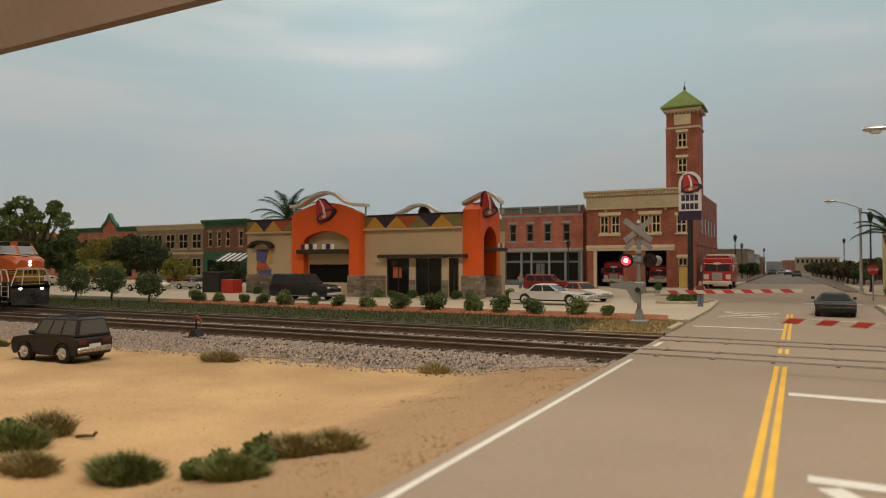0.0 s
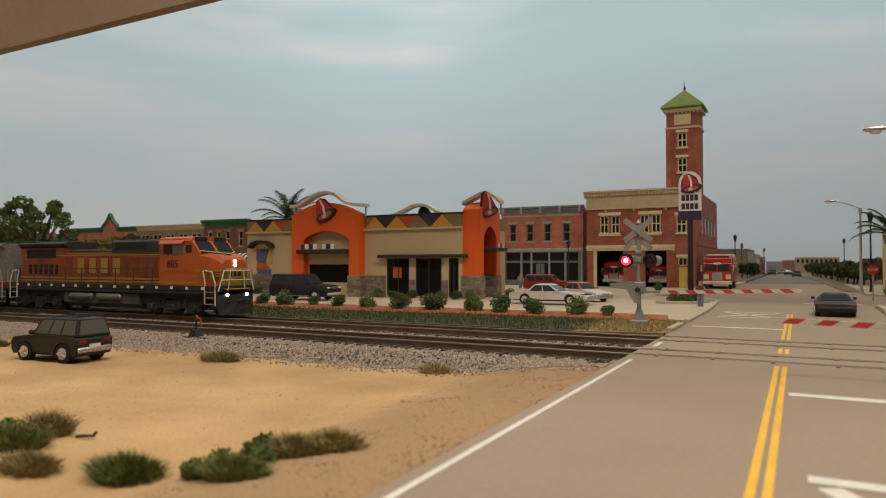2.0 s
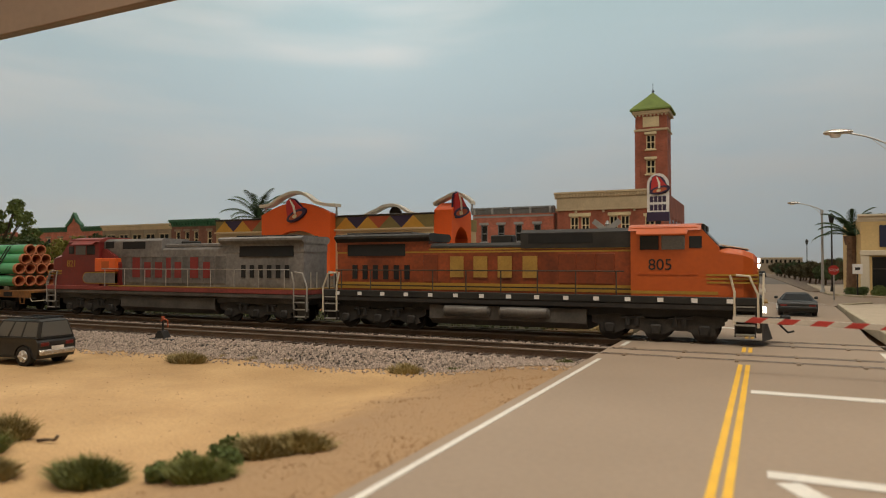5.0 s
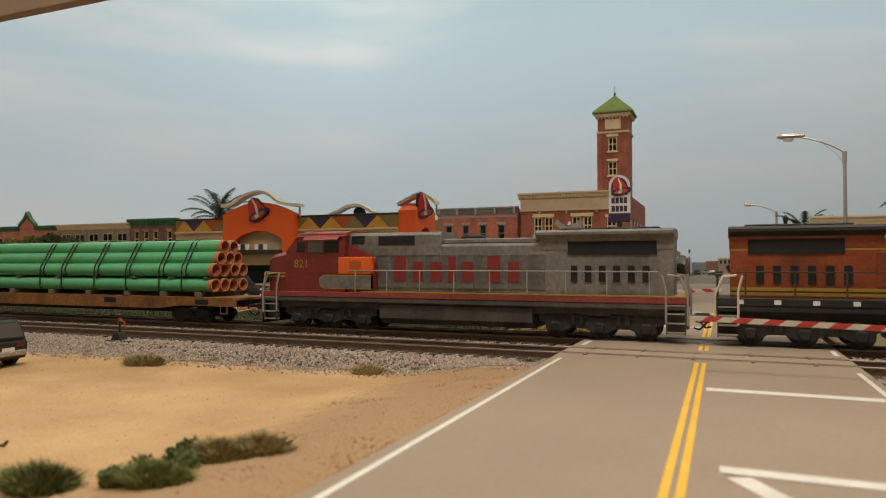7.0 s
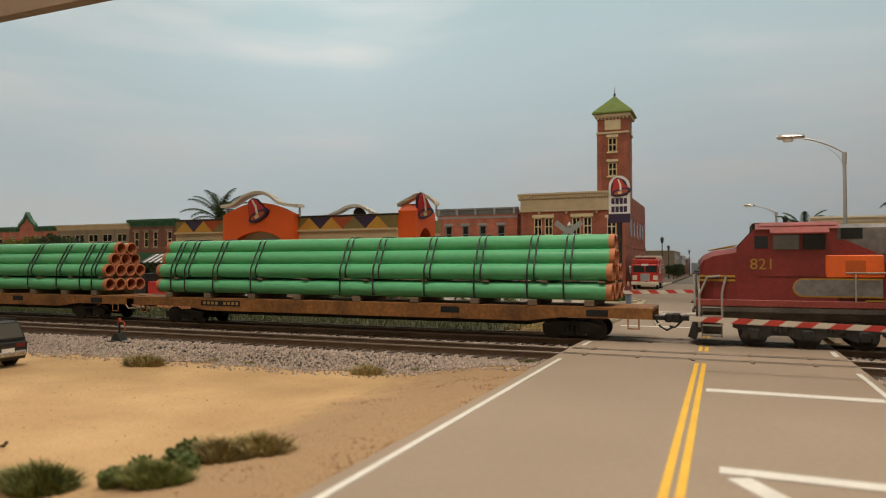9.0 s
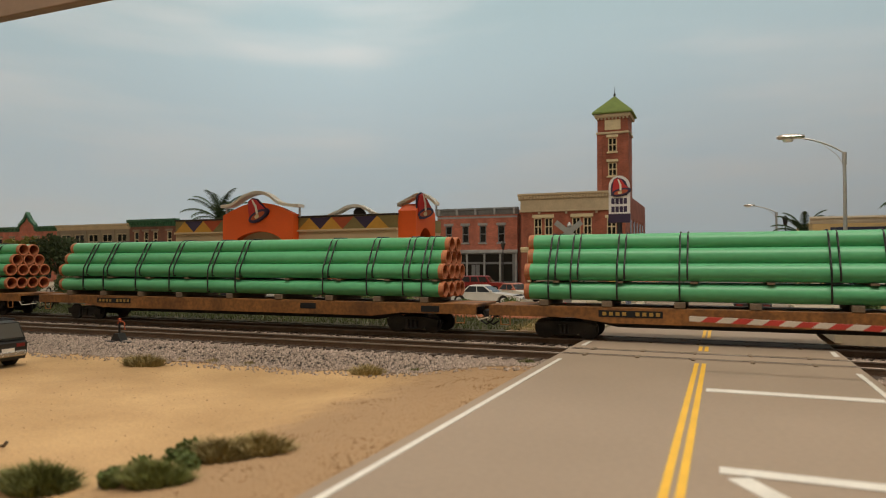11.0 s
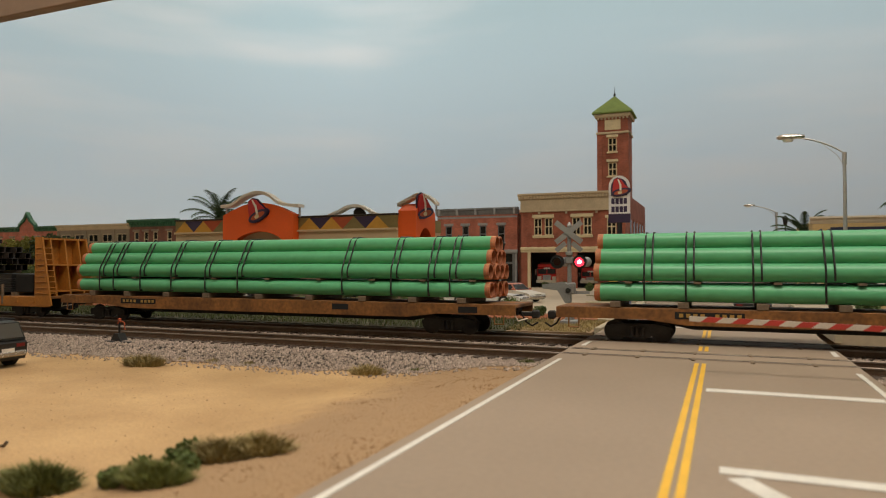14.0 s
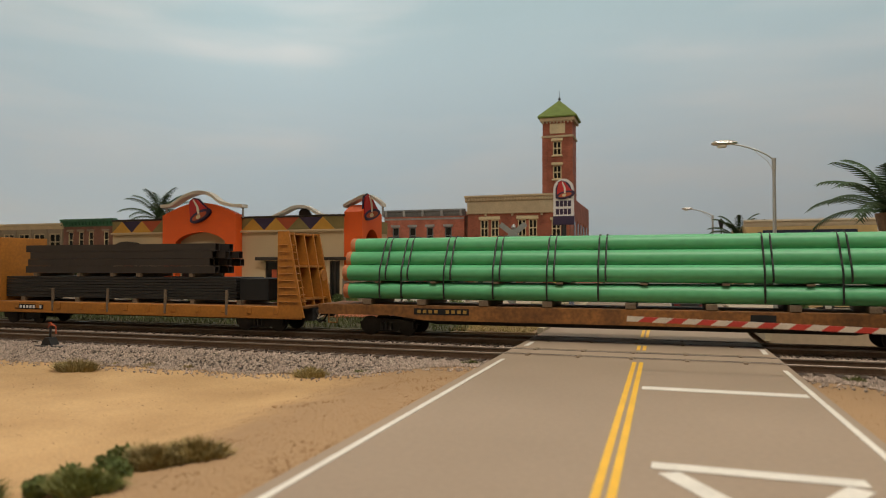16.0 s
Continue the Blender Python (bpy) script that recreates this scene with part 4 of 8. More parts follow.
    for z, k in ROWS:
        for i in range(k):
            p = part("pipe", green, None, t, at=P(rng.uniform(-0.07, 0.07), (i - (k - 1) / 2) * 2 * R, z))
            for e in ends:
                part("pipe_end", e, None, p)
    r = R + 0.02
    def loop(top_only):
        lo = ROWS[1] if top_only else ROWS[0]
        w0, w3 = lo[1] * R + 0.02, R * 2 + 0.02
        left = [(-w0, lo[0] - R * 0.75), (-w0 - 0.01, lo[0])] + ([] if top_only else [(-w0, ROWS[1][0])])
        left += [(-w0 + 0.06, ROWS[1][0] + R * 0.62), (-R - R * 0.9, ROWS[3][0] + R * 0.55), (-R, ROWS[3][0] + r)]
        pts = [(0.0, y, z) for y, z in left] + [(0.0, -y, z) for y, z in left[::-1]]
        return Mesh().path(pts + [pts[0]], 0.037, n=5)
    a, b = loop(True).data("strap", M_STRAP), loop(False).data("strap", M_STRAP)
    for x in straps:
        part("strap", b, None, t, at=P(x, 0, 0))
        part("strap", a, None, t, at=P(x + 0.28, 0, 0))
    return t


def bulkhead_car(at):
    t = thing("bulkhead_flat_car", "golden yellow bulkhead flat car carrying dark steel beams and tubes", "freight car", at)
    h = 9.6
    part("deck", Mesh().box(-h, h, -1.35, 1.35, 1.08, 1.22, 0.03), M_DECK, t)
    for s in (-1, 1):
        part("side_sill", Mesh().box(-h, h, s * 1.4 - 0.06, s * 1.4 + 0.06, 0.62, 1.2, 0.03), M_BULK, t)
        for x in (-4.7, -1.2, 2.25, 5.7):
            part("stake", Mesh().box(x - 0.06, x + 0.06, s * 1.44 - 0.06, s * 1.44 + 0.06, 0.75, 1.9, 0.02), M_DUNNAGE, t, "pale timber stake")
        for i in range(13):
            part("stake_pocket", Mesh().box(-8.6 + i * 1.4, -8.35 + i * 1.4, s * 1.47 - 0.03, s * 1.47 + 0.03, 0.85, 1.14, 0.02), M_BULK, t)
        part("plate", Mesh().box(-7.2, -5.3, s * 1.465 - 0.006, s * 1.465 + 0.006, 0.8, 1.05), M_GRILLE, t)
        for k in range(8):
            part("mark_bar", Mesh().box(-7.1 + k * 0.22, -6.96 + k * 0.22, s * 1.474 - 0.004, s * 1.474 + 0.004, 0.85, 1.0), M_MARK, t)
    part("centre_sill", Mesh().box(-h, h, -0.4, 0.4, 0.5, 1.08), M_UNDER, t)
    for d in (-1, 1):
        xs = lambda a: d * a
        bh = part("bulkhead", Mesh().box(min(xs(8.35), xs(8.47)), max(xs(8.35), xs(8.47)), -1.4, 1.4, 1.2, 4.55, 0.02), M_BULK, t)
        for s in (-1, 1):
            o = [(xs(8.4), 0.7), (xs(9.75), 0.7), (xs(9.6), 1.3), (xs(8.95), 4.58), (xs(8.4), 4.58)]
            part("side_plate", Mesh().prism(o if d > 0 else o[::-1], s * 1.42 - 0.05, s * 1.42 + 0.05), M_BULK, bh)
        for y in (-0.9, 0.0, 0.9):
            o = [(xs(8.47), 1.2), (xs(9.5), 1.2), (xs(8.9), 4.55), (xs(8.47), 4.55)]
            part("rib", Mesh().prism(o if d > 0 else o[::-1], y - 0.045, y + 0.045), M_BULK, bh)
        for z in (1.5, 3.0, 4.5):
            k = 9.5 - (z - 1.2) * 0.194
            part("crossbar", Mesh().box(min(xs(8.47), xs(k)), max(xs(8.47), xs(k)), -1.38, 1.38, z - 0.05, z + 0.05), M_BULK, bh)
        for z in [1.4 + 0.32 * i for i in range(9)]:
            k = 9.62 - (z - 1.2) * 0.215
            part("ladder_rung", Mesh().tube((xs(k), -1.36, z), (xs(k), -0.95, z), 0.03, n=5), M_BULK, bh)
            part("ladder_rung", Mesh().tube((xs(8.5), -1.5, z), (xs(min(9.5, k - 0.1)), -1.5, z), 0.026, n=5), M_BULK, bh)
        part("brake_wheel", Mesh().tube((xs(9.6), 0.55, 2.6), (xs(9.68), 0.55, 2.6), 0.28, n=14), M_BULK, bh)
        part("coupler", Mesh().box(min(xs(9.6), xs(10.5)), max(xs(9.6), xs(10.5)), -0.11, 0.11, 0.8, 1.0, 0.04).box(min(xs(10.2), xs(10.5)), max(xs(10.2), xs(10.5)), -0.2, 0.2, 0.72, 1.08, 0.06), M_UNDER, t)
        part("air_hose", Mesh().path([(xs(9.8), -0.45, 0.9), (xs(10.0), -0.45, 0.55), (xs(10.3), -0.4, 0.5)], 0.04), M_GRILLE, t)
        freight_bogie(t, d * 7.2)
    for i in range(8):
        part("steel_plate", Mesh().box(-8.2, 6.0 + 0.02 * (i % 3), -1.15, 1.15, 1.42 + i * 0.135, 1.54 + i * 0.135, 0.01), M_STEELDARK, t, "dark flat steel bundle")
    part("steel_box", Mesh().box(6.05, 7.6, -0.95, 0.95, 1.42, 2.45, 0.03), M_GRILLE, t)
    wood = Mesh().box(-0.12, 0.12, -1.2, 1.2, 1.22, 1.42).data("dunnage", M_DUNNAGE)
    wood2 = Mesh().box(-0.1, 0.1, -1.2, 1.2, 2.5, 2.66).data("dunnage", M_DUNNAGE)
    for x in (-7, -3.4, 0.2, 3.6, 6.2):
        part("dunnage", wood, None, t, at=P(x, 0, 0))
    for x in (-6.2, -3.3, -1.2, 0.4, 3.5):
        part("dunnage", wood2, None, t, at=P(x, 0, 0))
    # square steel tubes, open at the ends
    w = 0.36
    def square_tube(x0, x1):
        m = Mesh()
        for d in (-1, 1):
            m.box(x0, x1, d * (w / 2 - 0.02) - 0.018, d * (w / 2 - 0.02) + 0.018, 0, w - 0.01)
        m.box(x0, x1, -w / 2, w / 2, 0, 0.03).box(x0, x1, -w / 2, w / 2, w - 0.04, w - 0.01)
        m.box(x0 + 1, x1 - 1, -w / 2 + 0.04, w / 2 - 0.04, 0.03, w - 0.04)
        return m.data("square_tube", M_STEELBROWN)
    ta, tb = square_tube(-7.0, 4.3), square_tube(-7.0, 4.75)
    for z in range(4):
        for y in range(6 if z < 3 else 5):
            part("square_tube", tb if (y + z) % 3 == 0 else ta, None, t, at=P(0.15 * ((y * 3 + z) % 3), -1.05 + w * y + 0.18, 2.67 + z * w))
    return t


STRAPS_A = (9.7, 8.2, 5.9, 3.6, 1.1, -0.6, -5.6, -7.9, -9.7, -10.6)
TRAIN = [
    (locomotive("orange and black weathered six-axle diesel locomotive with lit headlights", P(0, FAR, 0), False), 0.05, 0),
    (locomotive("silver and dark red weathered six-axle diesel locomotive, running backwards", P(0, FAR, 0, 0, 0, 180), True), -40.7, 180),
    (pipe_car(P(0, FAR, 0), "yellow-brown flat car loaded with strapped green steel pipes", STRAPS_A), -54.6, 0),
    (pipe_car(P(0, FAR, 0), "yellow-brown flat car stacked with thirteen green steel pipes", tuple(-x for x in STRAPS_A)), -81.4, 0),
    (pipe_car(P(0, FAR, 0), "weathered yellow-brown flat car carrying green pipes with orange ends", (10.2, 9.2, 7.4, 4.9, -1.0, -3.0, -5.2, -7.3, -9.2, -10.2), 23.9), -109.3, 0),
    (bulkhead_car(P(0, FAR, 0)), -132.85, 0),
]


# ---- buildings ----
M_BRICK = brick_mat("red_brown_brick", (0.33, 0.098, 0.056), (0.30, 0.12, 0.08), 0.12)
M_BRICKPINK = brick_mat("worn_red_brick", (0.48, 0.155, 0.10), (0.40, 0.17, 0.12), 0.14)
M_BRICKBROWN = brick_mat("brown_brick", (0.20, 0.085, 0.055), (0.2, 0.1, 0.075), 0.13)
M_CREAM = mat("cream_paint", (0.66, 0.555, 0.345), 0.7, var=0.08, size=1.5)
M_TANBAND = mat("tan_stone_band", (0.52, 0.42, 0.275), 0.75, var=0.1, size=1.5)
M_GREYBLUE = mat("grey_blue_paint", (0.17, 0.18, 0.19), 0.6, var=0.15, size=1.2)
M_GREYLIGHT = mat("pale_grey_trim", (0.33, 0.34, 0.34), 0.65, var=0.12, size=1.0)
M_STUCCO = mat("tan_stucco", (0.56, 0.43, 0.265), 0.85, var=0.05, size=2.5, fine=30, bump=0.2)
M_PORTAL = mat("bright_orange_stucco", (0.80, 0.115, 0.012), 0.6, var=0.05, size=2.0, fine=30, bump=0.1)
M_STONE = brick_mat("stacked_grey_stone", (0.30, 0.26, 0.21), (0.07, 0.06, 0.05), 0.24)
M_STONES = [mat("stone_piece", c, 0.85, var=0.2, size=0.4, each=0.35, bump=0.4) for c in ((0.23, 0.19, 0.145), (0.17, 0.145, 0.12), (0.30, 0.245, 0.18), (0.25, 0.175, 0.115))]
M_AWNING = mat("dark_brown_awning", (0.03, 0.022, 0.017), 0.6, var=0.2, size=0.8)
M_RIBBON = mat("ivory_ribbon", (0.82, 0.78, 0.68), 0.5, var=0.05, size=1.5)
M_MUSTARD = mat("mustard_tile", (0.62, 0.33, 0.05), 0.6, var=0.06)
M_PURPLE = mat("dark_purple_tile", (0.045, 0.03, 0.075), 0.6, var=0.1)
M_OLIVE = mat("olive_tile", (0.24, 0.19, 0.07), 0.6, var=0.08)
M_RUST = mat("rust_red_tile", (0.45, 0.09, 0.035), 0.6, var=0.08)
M_SLATEBLUE = mat("slate_blue_tile", (0.09, 0.1, 0.24), 0.6, var=0.08)
M_SIGNRED = mat("sign_red", (0.52, 0.03, 0.03), 0.4, var=0.05)
M_SIGNPURPLE = mat("sign_purple", (0.035, 0.02, 0.06), 0.4, var=0.05)
# near-black colour that paints the shade inside the buildings
M_ROOMSHADE = mat("painted_room_shade", (0.02, 0.018, 0.015), 0.9, var=0.2)
M_WINGLASS = glass("window_glass", (0.012, 0.013, 0.013), 0.06)
M_ROOFGREY = mat("grey_roofing", (0.16, 0.15, 0.135), 0.9, var=0.15, size=2)
M_GREENROOF = mat("olive_green_roofing", (0.17, 0.24, 0.055), 0.75, var=0.12, size=1.0)
M_GREENPAINT = mat("dark_green_paint", (0.03, 0.12, 0.06), 0.6, var=0.15, size=1.0)
M_LIMESTONE = mat("buff_stone", (0.27, 0.215, 0.15), 0.8, var=0.1, size=1.5)
M_STORETAN = mat("golden_tan_stucco", (0.62, 0.45, 0.21), 0.8, var=0.05, size=2.0)
M_IVORY = mat("ivory_trim", (0.68, 0.60, 0.46), 0.7, var=0.05, size=1.0)
M_NAVY = mat("navy_sign_board", (0.012, 0.016, 0.05), 0.5, var=0.08)
M_DOORYELLOW = mat("pale_yellow_door", (0.62, 0.45, 0.10), 0.6, var=0.06)


def pierced(x0, x1, z0, z1, y0, y1, holes):
    """A wall in the x-z plane from y0 to y1 in thickness, with rectangular openings (x0, x1, z0, z1) right through it."""
    xs = sorted({x0, x1, *[min(max(h[k], x0), x1) for h in holes for k in (0, 1)]})
    zs = sorted({z0, z1, *[min(max(h[k], z0), z1) for h in holes for k in (2, 3)]})
    m = Mesh()
    for a, b in zip(xs, xs[1:]):
        run = None
        for c, d in zip(zs, zs[1:]):
            mx, mz = (a + b) / 2, (c + d) / 2
            if any(h[0] < mx < h[1] and h[2] < mz < h[3] for h in holes):
                if run:
                    m.box(a, b, y0, y1, *run)
                run = None
            else:
                run = (run[0], d) if run else (c, d)
        if run:
            m.box(a, b, y0, y1, *run)
    return m


def sash_window(parent, x0, x1, z0, z1, y, frame_m, lights=(2, 2), sill=True, lintel=True, trim=None, bar=0.09):
    """Window set in an opening: frame with glazing bars, dark panes, projecting sill and lintel."""
    m = Mesh()
    m.box(x0, x0 + bar, y, y + 0.16, z0, z1).box(x1 - bar, x1, y, y + 0.16, z0, z1).box(x0 + bar, x1 - bar, y, y + 0.16, z0, z0 + bar).box(x0 + bar, x1 - bar, y, y + 0.16, z1 - bar, z1)
    for i in range(1, lights[0]):
        c = x0 + (x1 - x0) * i / lights[0]
        m.box(c - bar / 2, c + bar / 2, y + 0.02, y + 0.14, z0 + bar, z1 - bar)
    for i in range(1, lights[1]):
        c = z0 + (z1 - z0) * i / lights[1]
        m.box(x0 + bar, x1 - bar, y + 0.01, y + 0.15, c - bar / 2, c + bar / 2)
    w = part("window", m, frame_m, parent)
    part("pane", Mesh().box(x0 + bar, x1 - bar, y + 0.06, y + 0.09, z0 + bar, z1 - bar), M_WINGLASS, w)
    tm = trim or frame_m
    if sill:
        part("sill", Mesh().box(x0 - 0.15, x1 + 0.15, y - 0.32, y + 0.1, z0 - 0.2, z0 - 0.002, 0.03), tm, w)
    if lintel:
        part("lintel", Mesh().box(x0 - 0.18, x1 + 0.18, y - 0.3, y + 0.1, z1 + 0.002, z1 + 0.35, 0.03), tm, w)
    return w


def shell(parent, W, D, H, wall_m, front, roof_m=None, t=0.3):
    """Side and back walls, roof and a near-black sheet painting the room's shade, of a building whose front mesh is
    given; front at y = 0, inside towards +y.
    """
    part("front_wall", front, wall_m, parent)
    part("side_wall", Mesh().box(0, t, t + 0.002, D, 0, H - 0.25), wall_m, parent)
    part("side_wall", Mesh().box(W - t, W, t + 0.002, D, 0, H - 0.25), wall_m, parent)
    part("back_wall", Mesh().box(t, W - t, D - t, D, 0, H - 0.25), wall_m, parent)
    part("roof", Mesh().box(t + 0.01, W - t - 0.01, t + 0.01, D - t - 0.01, H - 0.9, H - 0.7), roof_m or M_ROOFGREY, parent)
    part("room_shade_sheet", Mesh().box(t + 0.05, W - t - 0.05, 4.2, 4.3, 0, H - 1), M_ROOMSHADE, parent)


def cornice(parent, x0, x1, z0, z1, m, step=0.0, out=0.45, y=0.0):
    c = part("cornice", Mesh().prism([(y + 0.0, z0), (y - out * 0.35, z0 + (z1 - z0) * 0.3), (y - out * 0.5, z0 + (z1 - z0) * 0.6), (y - out, z0 + (z1 - z0) * 0.75), (y - out, z1), (y + 0.35, z1), (y + 0.35, z0)][::-1], x0, x1, "x"), m, parent)
    if step:
        d = Mesh().box(-0.1, 0.1, y - out * 0.75, y + 0.0, z0 + (z1 - z0) * 0.2, z0 + (z1 - z0) * 0.72).data("dentil", m)
        n = int((x1 - x0) / step)
        for i in range(n + 1):
            part("dentil", d, None, c, at=P(x0 + 0.15 + (x1 - x0 - 0.3) * i / n, 0, 0))
    return c


def fire_station():
    W, D, H = 13.6, 24, 12.4
    t = thing("fire_station", "red-brown brick fire station with cream trim and tall hose tower", "fire station", P(-24.9, 88, 0.02))
    bays = [(1.25, 4.75, 0, 4.6), (7.5, 10.1, 0, 4.6)]
    wins = [(1.75, 2.85, 6.9, 9.2), (3.2, 4.3, 6.9, 9.2), (6.85, 7.95, 6.9, 9.2), (8.3, 9.4, 6.9, 9.2), (11.3, 12.5, 6.8, 9.0)]
    door = (11.45, 12.6, 0, 2.6)
    fan = (11.5, 12.55, 2.75, 3.7)
    shell(t, W, D, H, M_BRICK, pierced(0, W, 0, H, 0, 0.3, bays + wins + [door, fan]))
    for w in wins:
        sash_window(t, *w, 0.08, M_CREAM, (2, 2), trim=M_CREAM, bar=0.13)
    for a, b in ((1.6, 4.45), (6.7, 9.55)):
        part("lintel_band", Mesh().box(a, b, -0.12, 0.05, 9.3, 9.65, 0.03), M_CREAM, t)
        part("sill_band", Mesh().box(a, b, -0.2, 0.05, 6.55, 6.8, 0.03), M_CREAM, t)
    part("door", Mesh().box(11.5, 12.55, 0.1, 0.2, 0, 2.6, 0.02), M_DOORYELLOW, t, "pale yellow side door")
    sash_window(t, *fan, 0.08, M_CREAM, (2, 1), sill=False)
    part("door_hood", Mesh().box(11.3, 12.8, -0.2, 0.05, 3.75, 4.1, 0.03), M_CREAM, t)
    part("stone_band", Mesh().box(-0.05, 11.1, -0.3, 0.02, 4.95, 5.35, 0.04).box(-0.02, 11.05, -0.18, 0.02, 4.66, 4.95), M_CREAM, t, "cream moulded band over the bays")
    for a in (0.9, 4.75, 7.05, 10.1):
        part("bay_pier", Mesh().box(a, a + 0.42, -0.12, 0.02, 0, 4.66, 0.02), M_CREAM if a == 0.9 else M_BRICK, t)
    part("parapet_band", Mesh().box(-0.06, W + 0.06, -0.14, 0.02, 10.2, 11.6, 0.02), M_TANBAND, t, "tan stone parapet band")
    cornice(t, -0.35, W + 0.35, 11.6, 12.45, M_TANBAND, 0.42, 0.55)
    part("band_moulding", Mesh().box(-0.15, W + 0.15, -0.3, 0.02, 10.0, 10.2, 0.04), M_TANBAND, t)
    for x in (2.4, 6.0, 9.9):
        part("bracket", Mesh().box(x, x + 0.25, -0.24, 0, 9.7, 10.0), M_TANBAND, t)
    part("roof_vent", Mesh().box(4.5, 5.4, 1.5, 2.3, 11.6, 12.7, 0.03), M_ROOFGREY, t)
    # east side windows
    for i in range(5):
        y = 5 + i * 3.6
        w = part("side_window", Mesh().box(W - 0.02, W + 0.04, y, y + 1.0, 6.9, 9.0), M_WINGLASS, t)
        part("sill", Mesh().box(W, W + 0.16, y - 0.15, y + 1.15, 6.7, 6.9), M_BRICK, w)
        part("lintel", Mesh().box(W, W + 0.14, y - 0.15, y + 1.15, 9.0, 9.3), M_BRICK, w)
    part("side_band", Mesh().box(W, W + 0.1, 0.3, D, 5.3, 5.6), M_BRICK, t)
    # tower
    x0, x1, y0, y1 = 9.75, 13.7, 2.6, 6.6
    holes = [(11.1, 12.25, 14.65, 16.5), (11.1, 12.25, 17.85, 19.75)]
    tw = part("tower", pierced(x0, x1, 11.4, 22.5, y0, y0 + 0.3, holes), M_BRICK, t)
    part("tower_wall", Mesh().box(x0, x0 + 0.3, y0 + 0.302, y1, 11.4, 22.5).box(x1 - 0.3, x1, y0 + 0.302, y1, 11.4, 22.5), M_BRICK, tw)
    part("tower_wall", Mesh().box(x0 + 0.3, x1 - 0.3, y1 - 0.3, y1, 11.4, 22.5), M_BRICK, tw)
    # upright near-black sheet painted as the tower's inner shade
    part("tower_shade_sheet", Mesh().box(x0 + 0.3, x1 - 0.3, y0 + 1.4, y0 + 1.5, 11.4, 22.4), M_ROOMSHADE, tw)
    for h in holes:
        sash_window(t, *h, y0 + 0.08, M_CREAM, (2, 2), bar=0.14)
    for xa in (x0, x1 - 0.55):
        part("corner_pilaster", Mesh().box(xa - 0.06, xa + 0.61, y0 - 0.1, y0 + 0.02, 11.5, 20.2), M_BRICK, tw)
    part("belfry_panel", Mesh().box(x0 + 0.95, x1 - 0.95, y0 - 0.05, y0 + 0.02, 20.75, 22.1, 0.02), M_CREAM, tw, "blank cream panel")
    part("tower_band", Mesh().box(x0 - 0.18, x1 + 0.18, y0 - 0.2, y1 + 0.18, 20.2, 20.5, 0.05), M_TANBAND, tw)
    part("tower_cornice", Mesh().box(x0 - 0.35, x1 + 0.35, y0 - 0.35, y1 + 0.35, 22.4, 22.9, 0.08), M_TANBAND, tw)
    d = Mesh().box(-0.1, 0.1, y0 - 0.3, y0, 22.15, 22.42).data("dentil", M_TANBAND)
    for i in range(9):
        part("dentil", d, None, tw, at=P(x0 + 0.1 + i * (x1 - x0 - 0.2) / 8, 0, 0))
    e = 0.62
    cx, cy = (x0 + x1) / 2, (y0 + y1) / 2
    part("tower_roof", Mesh().rings([[(x0 - e, y0 - e, 22.9), (x1 + e, y0 - e, 22.9), (x1 + e, y1 + e, 22.9), (x0 - e, y1 + e, 22.9)], [(x0 - e, y0 - e, 23.1), (x1 + e, y0 - e, 23.1), (x1 + e, y1 + e, 23.1), (x0 - e, y1 + e, 23.1)],
                                    [(cx - .08, cy - .08, 25.6), (cx + .08, cy - .08, 25.6), (cx + .08, cy + .08, 25.6), (cx - .08, cy + .08, 25.6)]]), M_GREENROOF, tw, "olive green pyramid roof")
    part("finial", Mesh().tube((cx, cy, 25.5), (cx, cy, 26.9), 0.06, 0.02, n=6).tube((cx, cy, 25.7), (cx, cy, 26.0), 0.2, 0.1, n=8), M_GRILLE, tw)


